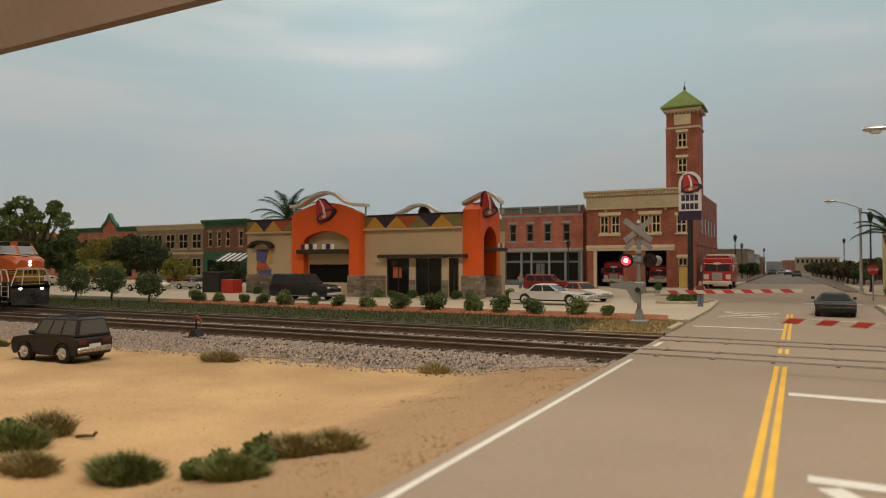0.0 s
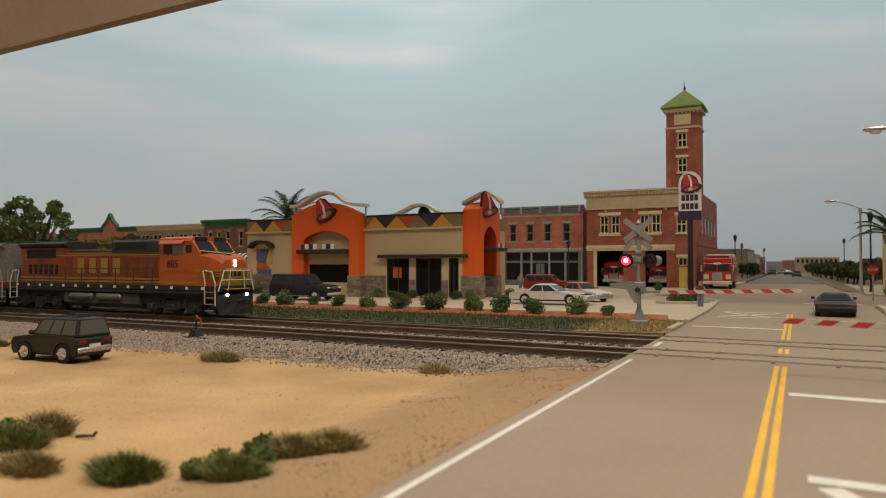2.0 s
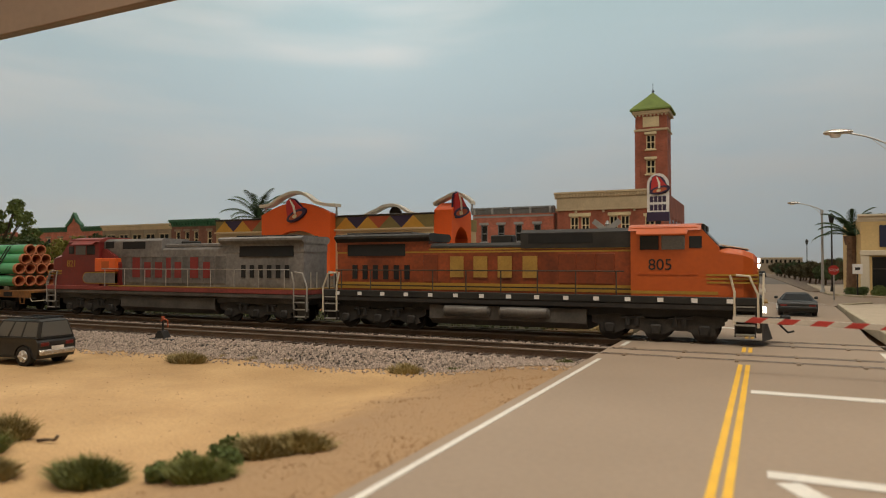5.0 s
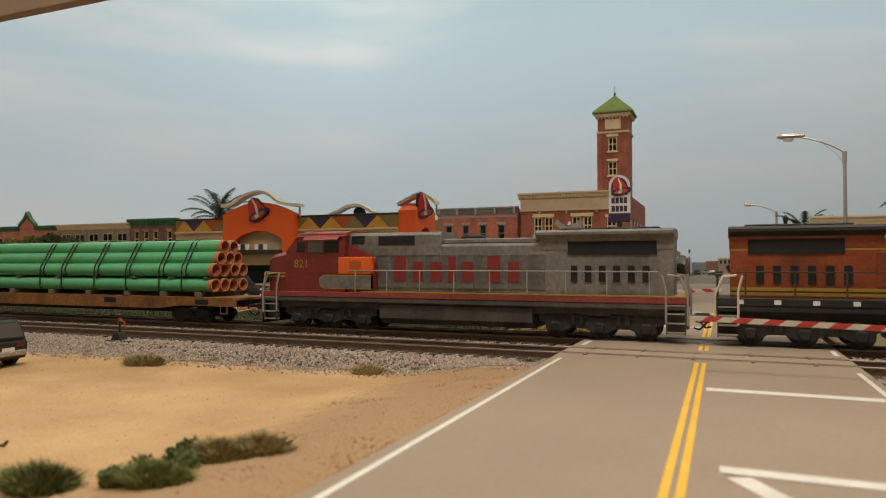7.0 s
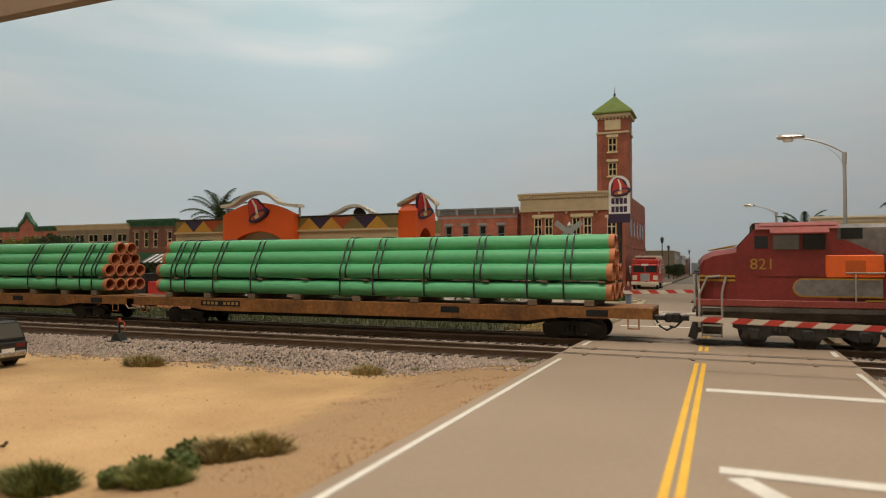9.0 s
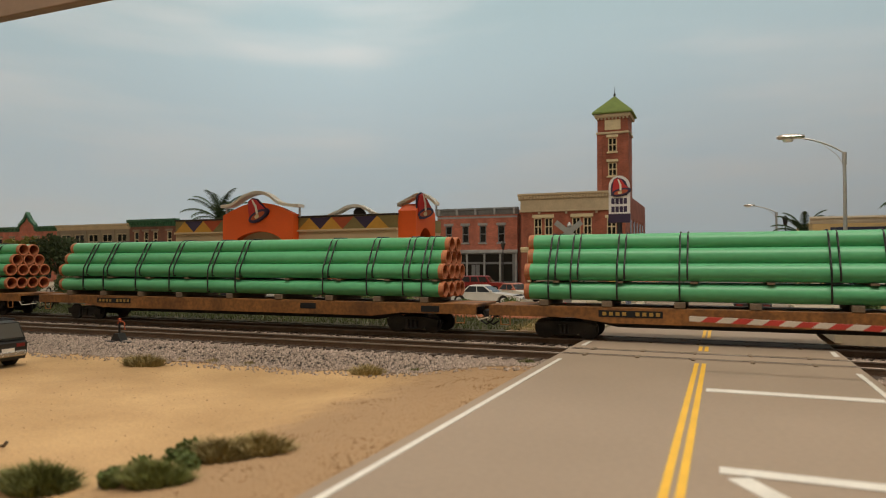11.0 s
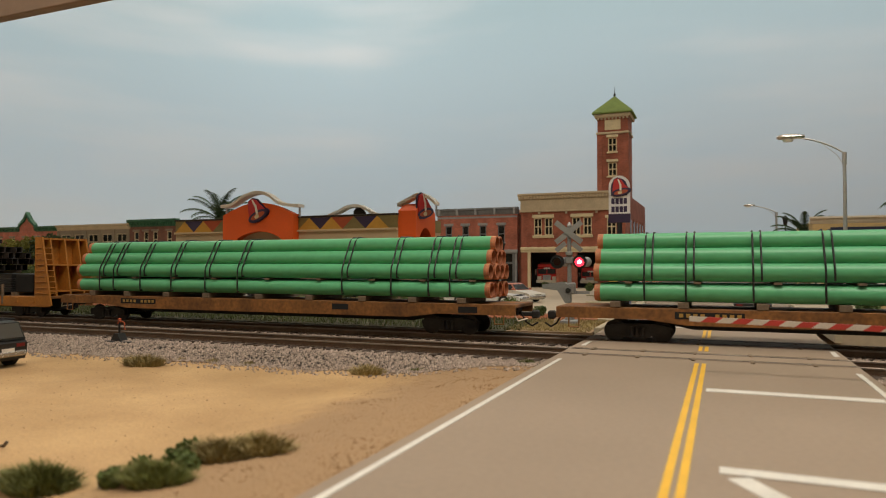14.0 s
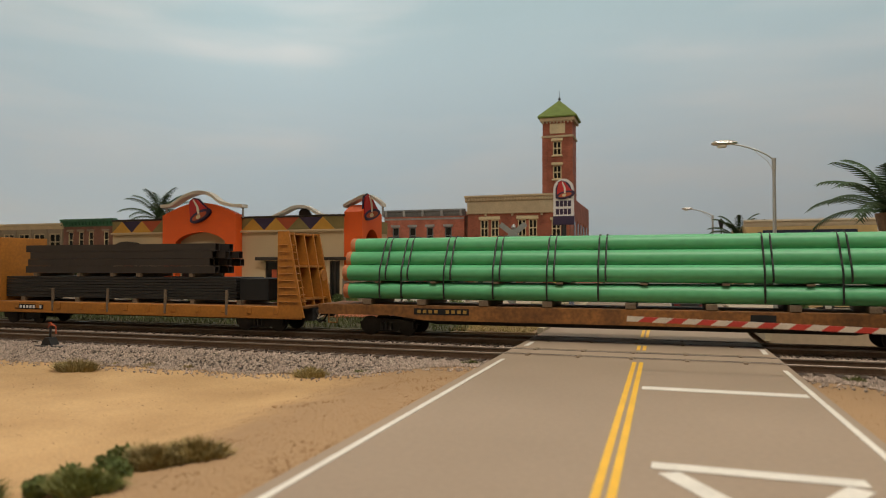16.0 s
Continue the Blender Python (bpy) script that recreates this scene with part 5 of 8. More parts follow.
def brick_shop():
    W, D, H = 11.9, 14, 10.9
    t = thing("shop_building", "worn red brick two-storey shop with grey cornice and shopfront", "shop", P(-37.9, 90, 0.02))
    wins = [(x - 0.5, x + 0.5, 6.1, 8.5) for x in (1.75, 4.3, 6.9, 9.6)]
    low = [(0.7, 2.9, 0.7, 3.1), (0.7, 2.9, 3.4, 4.5), (3.2, 4.4, 0.7, 3.1), (3.2, 4.4, 3.4, 4.5), (4.6, 7.0, 0.05, 3.1), (4.6, 7.0, 3.4, 4.5), (7.2, 9.3, 0.7, 3.1), (7.2, 9.3, 3.4, 4.5), (9.6, 11.2, 0.7, 3.1), (9.6, 11.2, 3.4, 4.5)]
    shell(t, W, D, H, M_BRICKPINK, pierced(0, W, 5.0, H, 0, 0.3, wins))
    shop = part("shopfront", pierced(0.002, W - 0.002, 0, 4.99, -0.05, 0.2, low), M_GREYBLUE, t, "grey painted timber shopfront")
    for h in low:
        part("pane", Mesh().box(h[0], h[1], 0.12, 0.15, h[2], h[3]), M_WINGLASS, shop)
    for x in (0.0, 2.92, 4.42, 7.02, 9.32, W - 0.3):
        part("pilaster", Mesh().box(x, x + 0.26, -0.16, -0.052, 0, 4.6, 0.02), M_GREYLIGHT, shop)
    part("fascia", Mesh().box(-0.1, W + 0.1, -0.35, 0.0, 4.62, 5.1, 0.05), M_GREYLIGHT, shop)
    part("shop_door", Mesh().box(5.2, 5.75, 0.02, 0.1, 0.05, 3.0, 0.02), M_GREYBLUE, shop)
    part("shop_door", Mesh().box(5.85, 6.4, 0.02, 0.1, 0.05, 3.0, 0.02), M_GREYBLUE, shop)
    for w in wins:
        sash_window(t, *w, 0.08, M_GREYBLUE, (1, 2), trim=M_GREYLIGHT, bar=0.14)
    cornice(t, -0.15, W + 0.15, 10.0, 10.95, M_GREYBLUE, 0.0, 0.5)
    for x in (0.3, 3.0, 5.8, 8.6, 11.4):
        part("cornice_bracket", Mesh().box(x, x + 0.3, -0.55, 0, 10.0, 10.85, 0.05), M_GREYLIGHT, t)
    part("frieze", Mesh().box(0, W, -0.06, 0.0, 9.55, 9.8), M_GREYLIGHT, t)
    part("side_brick", Mesh().box(W + 0.002, W + 0.9, 0.6, 12, 0, 10.0), M_BRICKBROWN, t)


def emblem(parent, m, s):
    """Plain rounded emblem: a red leaning dome on a dark rim."""
    def ring(a, b, cx, cz):
        return [(cx + a * math.cos(k * math.pi / 9), cz + b * math.sin(k * math.pi / 9)) for k in range(18)]
    e = part("emblem", Mesh().prism(ring(1.05, 0.46, 0.0, -0.42), -0.12, 0.0), M_SIGNPURPLE, parent, "red and dark purple rounded emblem")
    e.matrix_basis = m @ Matrix.Scale(s, 4)
    part("emblem_dome", Mesh().prism([(-0.85, -0.3), (-0.4, -0.52), (0.25, -0.48), (0.8, -0.2), (0.55, 0.25), (0.3, 0.8), (-0.05, 1.05), (-0.4, 0.95), (-0.62, 0.5)], -0.24, -0.121), M_SIGNRED, e)
    part("emblem_band", Mesh().prism([(-0.12, -0.45), (0.1, -0.45), (0.22, 0.3), (0.05, 0.95), (-0.05, 0.95), (0.02, 0.3)], -0.27, -0.241), M_RIBBON, e)
    part("emblem_back", Mesh().prism([(-0.92, -0.4), (0.9, -0.35), (0.68, 0.25), (0.42, 0.85), (-0.02, 1.14), (-0.46, 1.04), (-0.7, 0.5)], -0.12, 0.0), M_SIGNPURPLE, e)
    part("emblem_rim", Mesh().prism(ring(0.98, 0.38, 0.02, -0.45), -0.255, -0.245), M_SIGNPURPLE, e)
    part("emblem_mouth", Mesh().prism(ring(0.72, 0.22, 0.0, -0.47), -0.27, -0.256), M_RUST, e)
    part("emblem_clapper", Mesh().prism(ring(0.22, 0.15, -0.1, -0.5), -0.29, -0.271), M_CREAM, e)
    return e


def ribbon(parent, pts, w, y, name="roof_ribbon"):
    """Curved ivory band carried above the roof on short posts."""
    m = Mesh()
    sm = []
    for i in range(len(pts) - 1):
        for k in range(5):
            f = k / 5
            a, b = pts[i], pts[i + 1]
            p0, p3 = pts[max(0, i - 1)], pts[min(len(pts) - 1, i + 2)]
            h = lambda q0, q1, q2, q3: q1 + 0.5 * f * (q2 - q0 + f * (2 * q0 - 5 * q1 + 4 * q2 - q3 + f * (3 * (q1 - q2) + q3 - q0)))
            sm.append((h(p0[0], a[0], b[0], p3[0]), h(p0[1], a[1], b[1], p3[1])))
    sm.append(pts[-1])
    m.rings([[(x, y, z), (x, y + w, z), (x, y + w, z + 0.28), (x, y, z + 0.28)] for x, z in sm])
    r = part(name, m, M_RIBBON, parent, "curved ivory roof band")
    for x, z in (sm[2], sm[-2]):
        part("ribbon_post", Mesh().tube((x, y + w / 2, z - 0.9), (x, y + w / 2, z), 0.09, n=8), M_GREYLIGHT, r)


def stones(parent, u0, u1, at_y, z1, rng, east=None):
    """Stacked stones of uneven length and thickness laid against a wall that faces south, or east at x = east."""
    z = 0.02
    while z < z1 - 0.08:
        h = min(rng.uniform(0.16, 0.3), z1 - z)
        u = u0
        while u < u1 - 0.05:
            w = min(rng.uniform(0.28, 0.95), u1 - u)
            if u1 - u - w < 0.2:
                w = u1 - u
            d = rng.uniform(0.03, 0.11)
            if east is None:
                m = Mesh().box(u + 0.012, u + w - 0.012, at_y - d, at_y + 0.02, z + 0.012, z + h - 0.012)
            else:
                m = Mesh().box(east - 0.02, east + d, u + 0.012, u + w - 0.012, z + 0.012, z + h - 0.012)
            part("stone", m, rng.choice(M_STONES), parent)
            u += w
        z += h


def restaurant():
    t = thing("restaurant", "tan stucco fast-food restaurant with orange portals and curved roof bands", "restaurant", P(0, 0, 0.03))
    Y, D = 52.0, 9.5
    XL, XR = -50.0, -25.6
    H = 7.25
    # front wall, openings of the dining room windows
    wins = [(-33.2, -30.85, 0.12, 3.45), (-30.2, -27.6, 0.12, 3.45), (-26.9, -25.95, 0.12, 3.45)]
    part("front_wall", pierced(-36.2, XR, 0, 6.1, Y, Y + 0.3, wins), M_STUCCO, t)
    part("front_wall", pierced(XL, -40.6, 0, 6.1, Y, Y + 0.3, []), M_STUCCO, t)
    part("side_wall", Mesh().box(XR - 0.3, XR, Y + 0.302, Y + 1.2, 0, 6.1).box(XR - 0.3, XR, Y + 2.6, Y + D, 0, 6.1).box(XR - 0.3, XR, Y + 1.2, Y + 2.6, 3.45, 6.1), M_STUCCO, t)
    part("side_wall", Mesh().box(XL, XL + 0.3, Y + 0.302, Y + D, 0, 6.1), M_STUCCO, t)
    part("back_wall", Mesh().box(XL + 0.3, XR - 0.3, Y + D - 0.3, Y + D, 0, 6.1), M_STUCCO, t)
    part("roof", Mesh().box(XL + 0.3, XR - 0.3, Y + 0.3, Y + D - 0.3, 6.0, 6.2), M_ROOFGREY, t)
    # added sheet: the dining room's darkness is put into its colour
    part("room_shade_sheet", Mesh().box(XL + 0.4, XR - 2.4, Y + 3.4, Y + 3.5, 0.1, 6.0), M_ROOMSHADE, t)
    # parapet frieze with coloured triangles
    for a, b in ((XL, -43.46), (-35.59, XR)):
        part("frieze", Mesh().box(a, b, Y - 0.06, Y + 0.3, 6.1, H), M_OLIVE, t)
        part("coping", Mesh().box(a - 0.06, b + 0.06, Y - 0.16, Y + 0.4, H, H + 0.16, 0.03), M_AWNING, t)
        part("ledge", Mesh().box(a - 0.04, b + 0.04, Y - 0.28, Y + 0.02, 5.95, 6.15, 0.04), M_STUCCO, t)
        cols = (M_MUSTARD, M_PURPLE, M_MUSTARD, M_RUST, M_OLIVE, M_PURPLE)
        x, k = a, 0
        while x < b - 2.3:
            w = 2.3
            up = k % 2 == 0
            o = [(x, 6.16), (x + w, 6.16), (x + w / 2, H - 0.02)] if up else [(x, H - 0.02), (x + w / 2, 6.16), (x + w, H - 0.02)]
            part("frieze_triangle", Mesh().prism(o, Y - 0.075, Y - 0.061), cols[k % 6], t)
            x += w / 2
            k += 1
    part("side_frieze", Mesh().box(XR - 0.3, XR + 0.05, Y + 0.302, Y + D, 6.1, H), M_OLIVE, t)
    # stone base
    rng = random.Random(31)
    for a, b in ((XL - 0.02, -43.6), (-35.45, -33.3), (-30.8, -30.25), (-27.55, -26.95)):
        top = 1.9 if a < -39 or a == -35.45 else 1.55
        sb = part("stone_base", Mesh().box(a, b, Y - 0.06, Y + 0.0, 0, top), M_STONE, t, "stacked grey-brown stone facing")
        stones(sb, a, b, Y - 0.06, top, rng)
    # dark windows and slab awnings
    for a, b in ((-33.2, -30.85), (-30.2, -27.6), (-26.9, -25.95)):
        w = part("window", Mesh().box(a, a + 0.12, Y + 0.06, Y + 0.2, 0.12, 3.45).box(b - 0.12, b, Y + 0.06, Y + 0.2, 0.12, 3.45).box((a + b) / 2 - 0.05, (a + b) / 2 + 0.05, Y + 0.06, Y + 0.2, 0.12, 3.45).box(a, b, Y + 0.06, Y + 0.2, 3.33, 3.45), M_AWNING, t)
        part("pane", Mesh().box(a + 0.12, b - 0.12, Y + 0.12, Y + 0.15, 0.12, 3.33), M_WINGLASS, w)
    part("awning", Mesh().box(-33.8, -27.0, Y - 0.75, Y, 3.5, 3.78, 0.04), M_AWNING, t)
    part("awning", Mesh().box(-26.8, XR + 0.5, Y - 0.5, Y + 0.9, 3.5, 3.78, 0.04), M_AWNING, t)
    part("poster", Mesh().box(-32.6, -31.7, Y + 0.1, Y + 0.115, 1.7, 2.7), M_RUST, t, "round red food poster in the window")
    # left part: arched canopy over a coloured mosaic panel
    o = [(-49.3 + 1.5 + 1.5 * math.cos(a), 4.55 + 0.75 * math.sin(a)) for a in [math.pi - i * math.pi / 8 for i in range(9)]]
    inner = [(-47.8 + (x + 47.8) * 0.86, 4.5 + (z - 4.55) * 0.72) for x, z in o[::-1]]
    part("arched_canopy", Mesh().prism((o + inner)[::-1], Y - 0.8, Y), M_AWNING, t, "dark arched metal canopy")
    cols = (M_SLATEBLUE, M_RUST, M_SLATEBLUE, M_MUSTARD, M_PURPLE)
    for k, oo in enumerate(([(-48.7, 3.3), (-47.5, 3.1), (-47.2, 4.4), (-48.7, 4.4)], [(-48.7, 2.3), (-46.95, 2.5), (-47.4, 3.0), (-48.6, 3.2)], [(-47.9, 1.5), (-46.8, 1.3), (-46.8, 2.4), (-48.6, 2.2)],
                            [(-47.1, 3.1), (-46.7, 3.0), (-46.7, 4.4), (-47.1, 4.4)], [(-48.7, 1.2), (-47.95, 1.3), (-48.65, 2.0), (-48.7, 2.0)])):
        part("mosaic_tile", Mesh().prism(oo, Y - 0.09, Y - 0.0), cols[k], t)
    # drive-up portal: orange arch on stone piers
    a0, a1, yf = -43.45, -35.6, 51.1
    def arch_outline(xa, xb, z_side, z_mid, n=12):
        return [(xa + (xb - xa) * i / n, z_side + (z_mid - z_side) * math.sin(math.pi * i / n)) for i in range(n + 1)]
    def portal_face(xa, xb, ia, ib, z0, side, mid, iside, imid, y0, y1, name="portal"):
        top = arch_outline(xa, xb, side, mid)
        n = len(top)
        under = [(ia + (ib - ia) * i / (n - 1), iside + (imid - iside) * math.sin(math.pi * i / (n - 1)) ** 0.7) for i in range(n)]
        return Mesh().prism([(xa, z0), (ia, z0), *under, (ib, z0), (xb, z0), *top[::-1]], y0, y1)
    pt = part("portal", portal_face(a0, a1, -42.0, -36.75, 1.9, 7.6, 8.7, 5.2, 6.05, yf, yf + 0.7), M_PORTAL, t, "orange stucco arched portal")
    part("portal_flank", Mesh().box(a0, a0 + 0.5, yf + 0.702, Y - 0.004, 1.9, 7.6), M_PORTAL, pt)
    part("portal_flank", Mesh().box(a1 - 0.5, a1, yf + 0.702, Y - 0.004, 1.9, 7.6), M_PORTAL, pt)
    part("portal_roof", Mesh().box(a0 + 0.5, a1 - 0.5, yf + 0.702, Y + 1.4, 6.9, 7.1), M_ROOFGREY, pt)
    for a, b in ((a0 - 0.1, -41.9), (-36.85, a1 + 0.1)):
        sp = part("stone_pier", Mesh().box(a, b, yf - 0.06, Y - 0.1, 0, 1.9, 0.03), M_STONE, pt, "stacked stone pier")
        stones(sp, a, b, yf - 0.06, 1.9, rng)
        stones(sp, yf - 0.06, Y - 0.1, 0, 1.9, rng, b)
    part("portal_wall", pierced(-42.0, -36.75, 0, 6.3, yf + 0.72, yf + 0.89, [(-41.9, -36.85, 1.2, 2.9)]), M_STUCCO, pt)
    part("drive_window", Mesh().box(-41.9, -36.85, yf + 0.78, yf + 0.84, 1.2, 2.9), M_WINGLASS, pt)
    part("awning", Mesh().box(-42.5, -36.78, yf - 0.55, yf + 0.72, 3.9, 4.3, 0.04), M_AWNING, t)
    for k in range(8):
        x = -41.95 + k * 0.5
        if k != 4:
            part("sign_bar", Mesh().box(x, x + 0.36, yf - 0.5, yf - 0.4, 4.31, 4.8, 0.02), M_RIBBON if k % 2 else M_SIGNPURPLE, t)
    emblem(t, P(-39.45, yf - 0.02, 7.95, 0, -24), 1.15)
    ribbon(t, [(-43.84, 8.36), (-42.66, 8.48), (-41.3, 9.18), (-39.76, 9.54), (-38.51, 9.26), (-37.48, 8.58), (-36.4, 8.28), (-35.09, 8.17)], 0.9, yf + 0.1)
    ribbon(t, [(-36.3, 7.73), (-35.11, 8.15), (-34.13, 8.56), (-32.97, 8.63), (-32.21, 8.37), (-31.27, 7.84), (-30.59, 7.7)], 0.9, 58.0)
    part("roof_emblem_back", Mesh().prism([(-34.01, 6.3), (-32.59, 6.3), (-32.59, 8.1), (-32.99, 8.75), (-33.51, 8.8), (-33.91, 8.3)], 58.95, 59.15), M_AWNING, t)
    # entrance portal, arch towards the east
    b0, b1, y0, y1 = -25.598, -23.95, 52.1, 56.3
    n = 12
    top = [(y0 + (y1 - y0) * i / n, 7.6 + 0.75 * math.sin(math.pi * i / n)) for i in range(n + 1)]
    und = [(y0 + 0.75 + (y1 - y0 - 1.5) * i / n, 5.2 + 1.0 * math.sin(math.pi * i / n) ** 0.7) for i in range(n + 1)]
    ep = part("portal", Mesh().prism([(y0, 1.95), (y0 + 0.75, 1.95), *und, (y1 - 0.75, 1.95), (y1, 1.95), *top[::-1]], b0, b1, "x"), M_PORTAL, t, "orange stucco entrance portal")
    for a, b in ((y0 - 0.1, y0 + 0.85), (y1 - 0.85, y1 + 0.1)):
        sp = part("stone_pier", Mesh().box(b0 - 0.1, b1 + 0.05, a, b, 0, 1.95, 0.03), M_STONE, ep)
        stones(sp, b0 - 0.1, b1 + 0.05, a, 1.95, rng)
        stones(sp, a, b, 0, 1.95, rng, b1 + 0.05)
    part("awning", Mesh().box(b0, b1 + 1.1, y0 + 0.9, y1 - 0.8, 4.05, 4.35, 0.04), M_AWNING, t)
    for k in range(5):
        part("sign_bar", Mesh().box(b1 + 0.95, b1 + 1.05, y0 + 1.0 + k * 0.5, y0 + 1.3 + k * 0.5, 4.36, 4.75, 0.02), M_RIBBON if k % 2 else M_RUST, t)
    emblem(t, P(b1 + 0.02, y0 + 1.3, 7.95, 0, -14, 76), 1.15)
    ribbon(t, [(-26.3, 8.1), (-25.3, 8.55), (-24.2, 8.95), (-23.3, 8.6), (-22.7, 8.1)], 1.0, y0 + 1.2)


def town_row():
    # green-fronted brick building
    W, H = 10.3, 10.4
    t = thing("shop_building", "brown brick shop with dark green cornice and shopfront", "shop", P(-91.7, 85, 0.02))
    wins = [(x - 0.5, x + 0.5, 5.9, 8.5) for x in (1.5, 3.6, 5.6, 8.6)]
    low = [(0.9, 3.0, 0.6, 3.6), (3.6, 5.2, 0.1, 3.4), (5.8, 9.2, 0.6, 3.6)]
    shell(t, W, 10, H, M_BRICKBROWN, pierced(0, W, 5.0, H, 0, 0.3, wins))
    sf = part("shopfront", pierced(0.002, W - 0.002, 0, 4.99, -0.08, 0.2, low), M_GREENPAINT, t, "dark green shopfront")
    for h in low:
        part("pane", Mesh().box(h[0], h[1], 0.1, 0.13, h[2], h[3]), M_WINGLASS, sf)
    for w in wins:
        sash_window(t, *w, 0.08, M_CREAM, (1, 2), trim=M_LIMESTONE, bar=0.14)
    cornice(t, -0.2, W + 0.2, 9.3, 10.5, M_GREENPAINT, 0.7, 0.6)
    # buff stone office building
    W, H = 17.1, 9.9
    t = thing("office_building", "buff stone two-storey office building with paired windows", "office building", P(-108.8, 85, 0.02))
    bays = [(0.9 + k * 3.3, 3.2 + k * 3.3) for k in range(5)]
    wins = [(a, b, z0, z1) for a, b in bays for z0, z1 in ((0.9, 4.0), (5.6, 8.3))]
    shell(t, W, 10, H, M_LIMESTONE, pierced(0, W, 0, H, 0, 0.3, wins))
    for w in wins:
        sash_window(t, *w, 0.1, M_TANBAND, (2, 2), lintel=False, bar=0.16)
    for k in range(6):
        x = 0.0 + k * 3.3
        part("pilaster", Mesh().box(x + 0.05, x + 0.55, -0.14, -0.002, 0, 9.0, 0.03), M_LIMESTONE, t)
    part("string_course", Mesh().box(-0.05, W + 0.05, -0.22, -0.002, 4.6, 5.0, 0.04), M_TANBAND, t)
    cornice(t, -0.1, W + 0.1, 9.0, 9.95, M_TANBAND, 0.0, 0.5)
    # brick building with a pointed gable
    W, H = 20.0, 9.6
    t = thing("shop_building", "brick building with green cornice and pointed centre gable", "shop", P(-129, 85, 0.02))
    wins = [(x - 0.55, x + 0.55, 5.8, 7.9) for x in (1.8, 5.2, 8.6, 12.0, 15.2, 18.4)]
    low = [(1.0 + k * 4.8, 4.4 + k * 4.8, 0.6, 3.8) for k in range(4)]
    shell(t, W, 10, H, M_BRICKPINK, pierced(0, W, 0, H, 0, 0.3, wins + low))
    for w in wins:
        sash_window(t, *w, 0.1, M_CREAM, (1, 2), trim=M_LIMESTONE, bar=0.15)
    for w in low:
        sash_window(t, *w, 0.1, M_GREENPAINT, (2, 1), sill=False, lintel=False)
    cornice(t, -0.2, 10.6, 9.0, 9.9, M_GREENPAINT, 0.8, 0.5)
    cornice(t, 14.6, W + 0.2, 9.0, 9.9, M_GREENPAINT, 0.8, 0.5)
    part("gable", Mesh().prism([(10.6, 9.0), (14.6, 9.0), (14.6, 9.9), (13.2, 10.9), (12.6, 11.9), (12.0, 10.9), (10.6, 9.9)], -0.1, 0.3), M_BRICKPINK, t)
    part("gable_trim", Mesh().prism([(10.5, 9.9), (12.0, 10.9), (12.6, 11.9), (13.2, 10.9), (14.7, 9.9), (14.7, 10.3), (13.5, 11.3), (12.6, 12.6), (11.7, 11.3), (10.5, 10.3)], -0.4, 0.35), M_GREENPAINT, t)
    # farther block behind the trees
    t = thing("apartment_building", "red brick block half hidden by trees", "building", P(-172, 84, 0.02))
    wins = [(1.5 + k * 3.6, 2.9 + k * 3.6, z, z + 2.0) for k in range(10) for z in (1.2, 5.0)]
    shell(t, 40, 10, 9.2, M_BRICKPINK, pierced(0, 40, 0, 9.2, 0, 0.3, wins))
    for w in wins:
        sash_window(t, *w, 0.1, M_CREAM, (1, 2), lintel=False, bar=0.15)


def store():
    """Golden tan store across the street."""
    t = thing("retail_store", "golden tan stucco store with navy sign board and ivory cornice", "store", P(8.2, 75, 0.1))
    W, H = 11.6, 7.5
    low = [(0.9, 5.6, 0.1, 3.6), (6.4, 9.6, 0.1, 3.6)]
    shell(t, W, 16, H, M_STORETAN, pierced(0, W, 0, H, 0, 0.3, low))
    for h in low:
        w = part("window", Mesh().box(h[0], h[1], 0.1, 0.2, 3.45, 3.6).box(h[0], h[1], 0.1, 0.2, 2.4, 2.5).box((h[0] + h[1]) / 2 - 0.05, (h[0] + h[1]) / 2 + 0.05, 0.1, 0.2, 0.1, 3.45), M_AWNING, t)
        part("pane", Mesh().box(h[0], h[1], 0.12, 0.16, 0.1, 3.45), M_WINGLASS, w)
    part("band", Mesh().box(-0.1, W + 0.1, -0.4, 0, 3.7, 4.2, 0.05), M_IVORY, t)
    for x in (-0.05, 5.7, W - 0.75):
        part("pilaster", Mesh().box(x, x + 0.7, -0.3, 0, 0, 3.7, 0.04), M_IVORY, t)
    s = part("sign_board", Mesh().box(1.5, 9.9, -0.14, 0, 4.5, 6.55, 0.04), M_NAVY, t, "navy board with ivory marks")
    x = 2.1
    for w, h in ((0.5, 1.1), (0.25, 1.1), (0.5, 0.8), (0.4, 0.8), (0, 0), (0.3, 1.1), (0, 0), (0.25, 1.1), (0.75, 0.8), (0.5, 0.8), (0.5, 0.8), (0.4, 0.8), (0.4, 1.0), (0.45, 0.8)):
        if w:
            part("sign_bar", Mesh().box(x, x + w, -0.18, -0.141, 5.05, 5.05 + h, 0.01), M_IVORY, s)
        x += (w or 0.25) + 0.13
    cornice(t, -0.25, W + 0.25, 6.9, 7.6, M_IVORY, 0.0, 0.5)
    part("wing", Mesh().box(W + 0.002, W + 14, 0.8, 16, 0, 6.3), M_STORETAN, t)
    part("wing_window", Mesh().box(W + 1, W + 12, 0.74, 0.798, 0.6, 3.4), M_WINGLASS, t)
    part("wing_band", Mesh().box(W, W + 14, 0.5, 0.8, 3.7, 4.2, 0.05), M_IVORY, t)
    part("wing_cornice", Mesh().box(W, W + 14, 0.4, 1.0, 6.0, 6.5, 0.06), M_IVORY, t)


fire_station()
brick_shop()
restaurant()
town_row()
store()


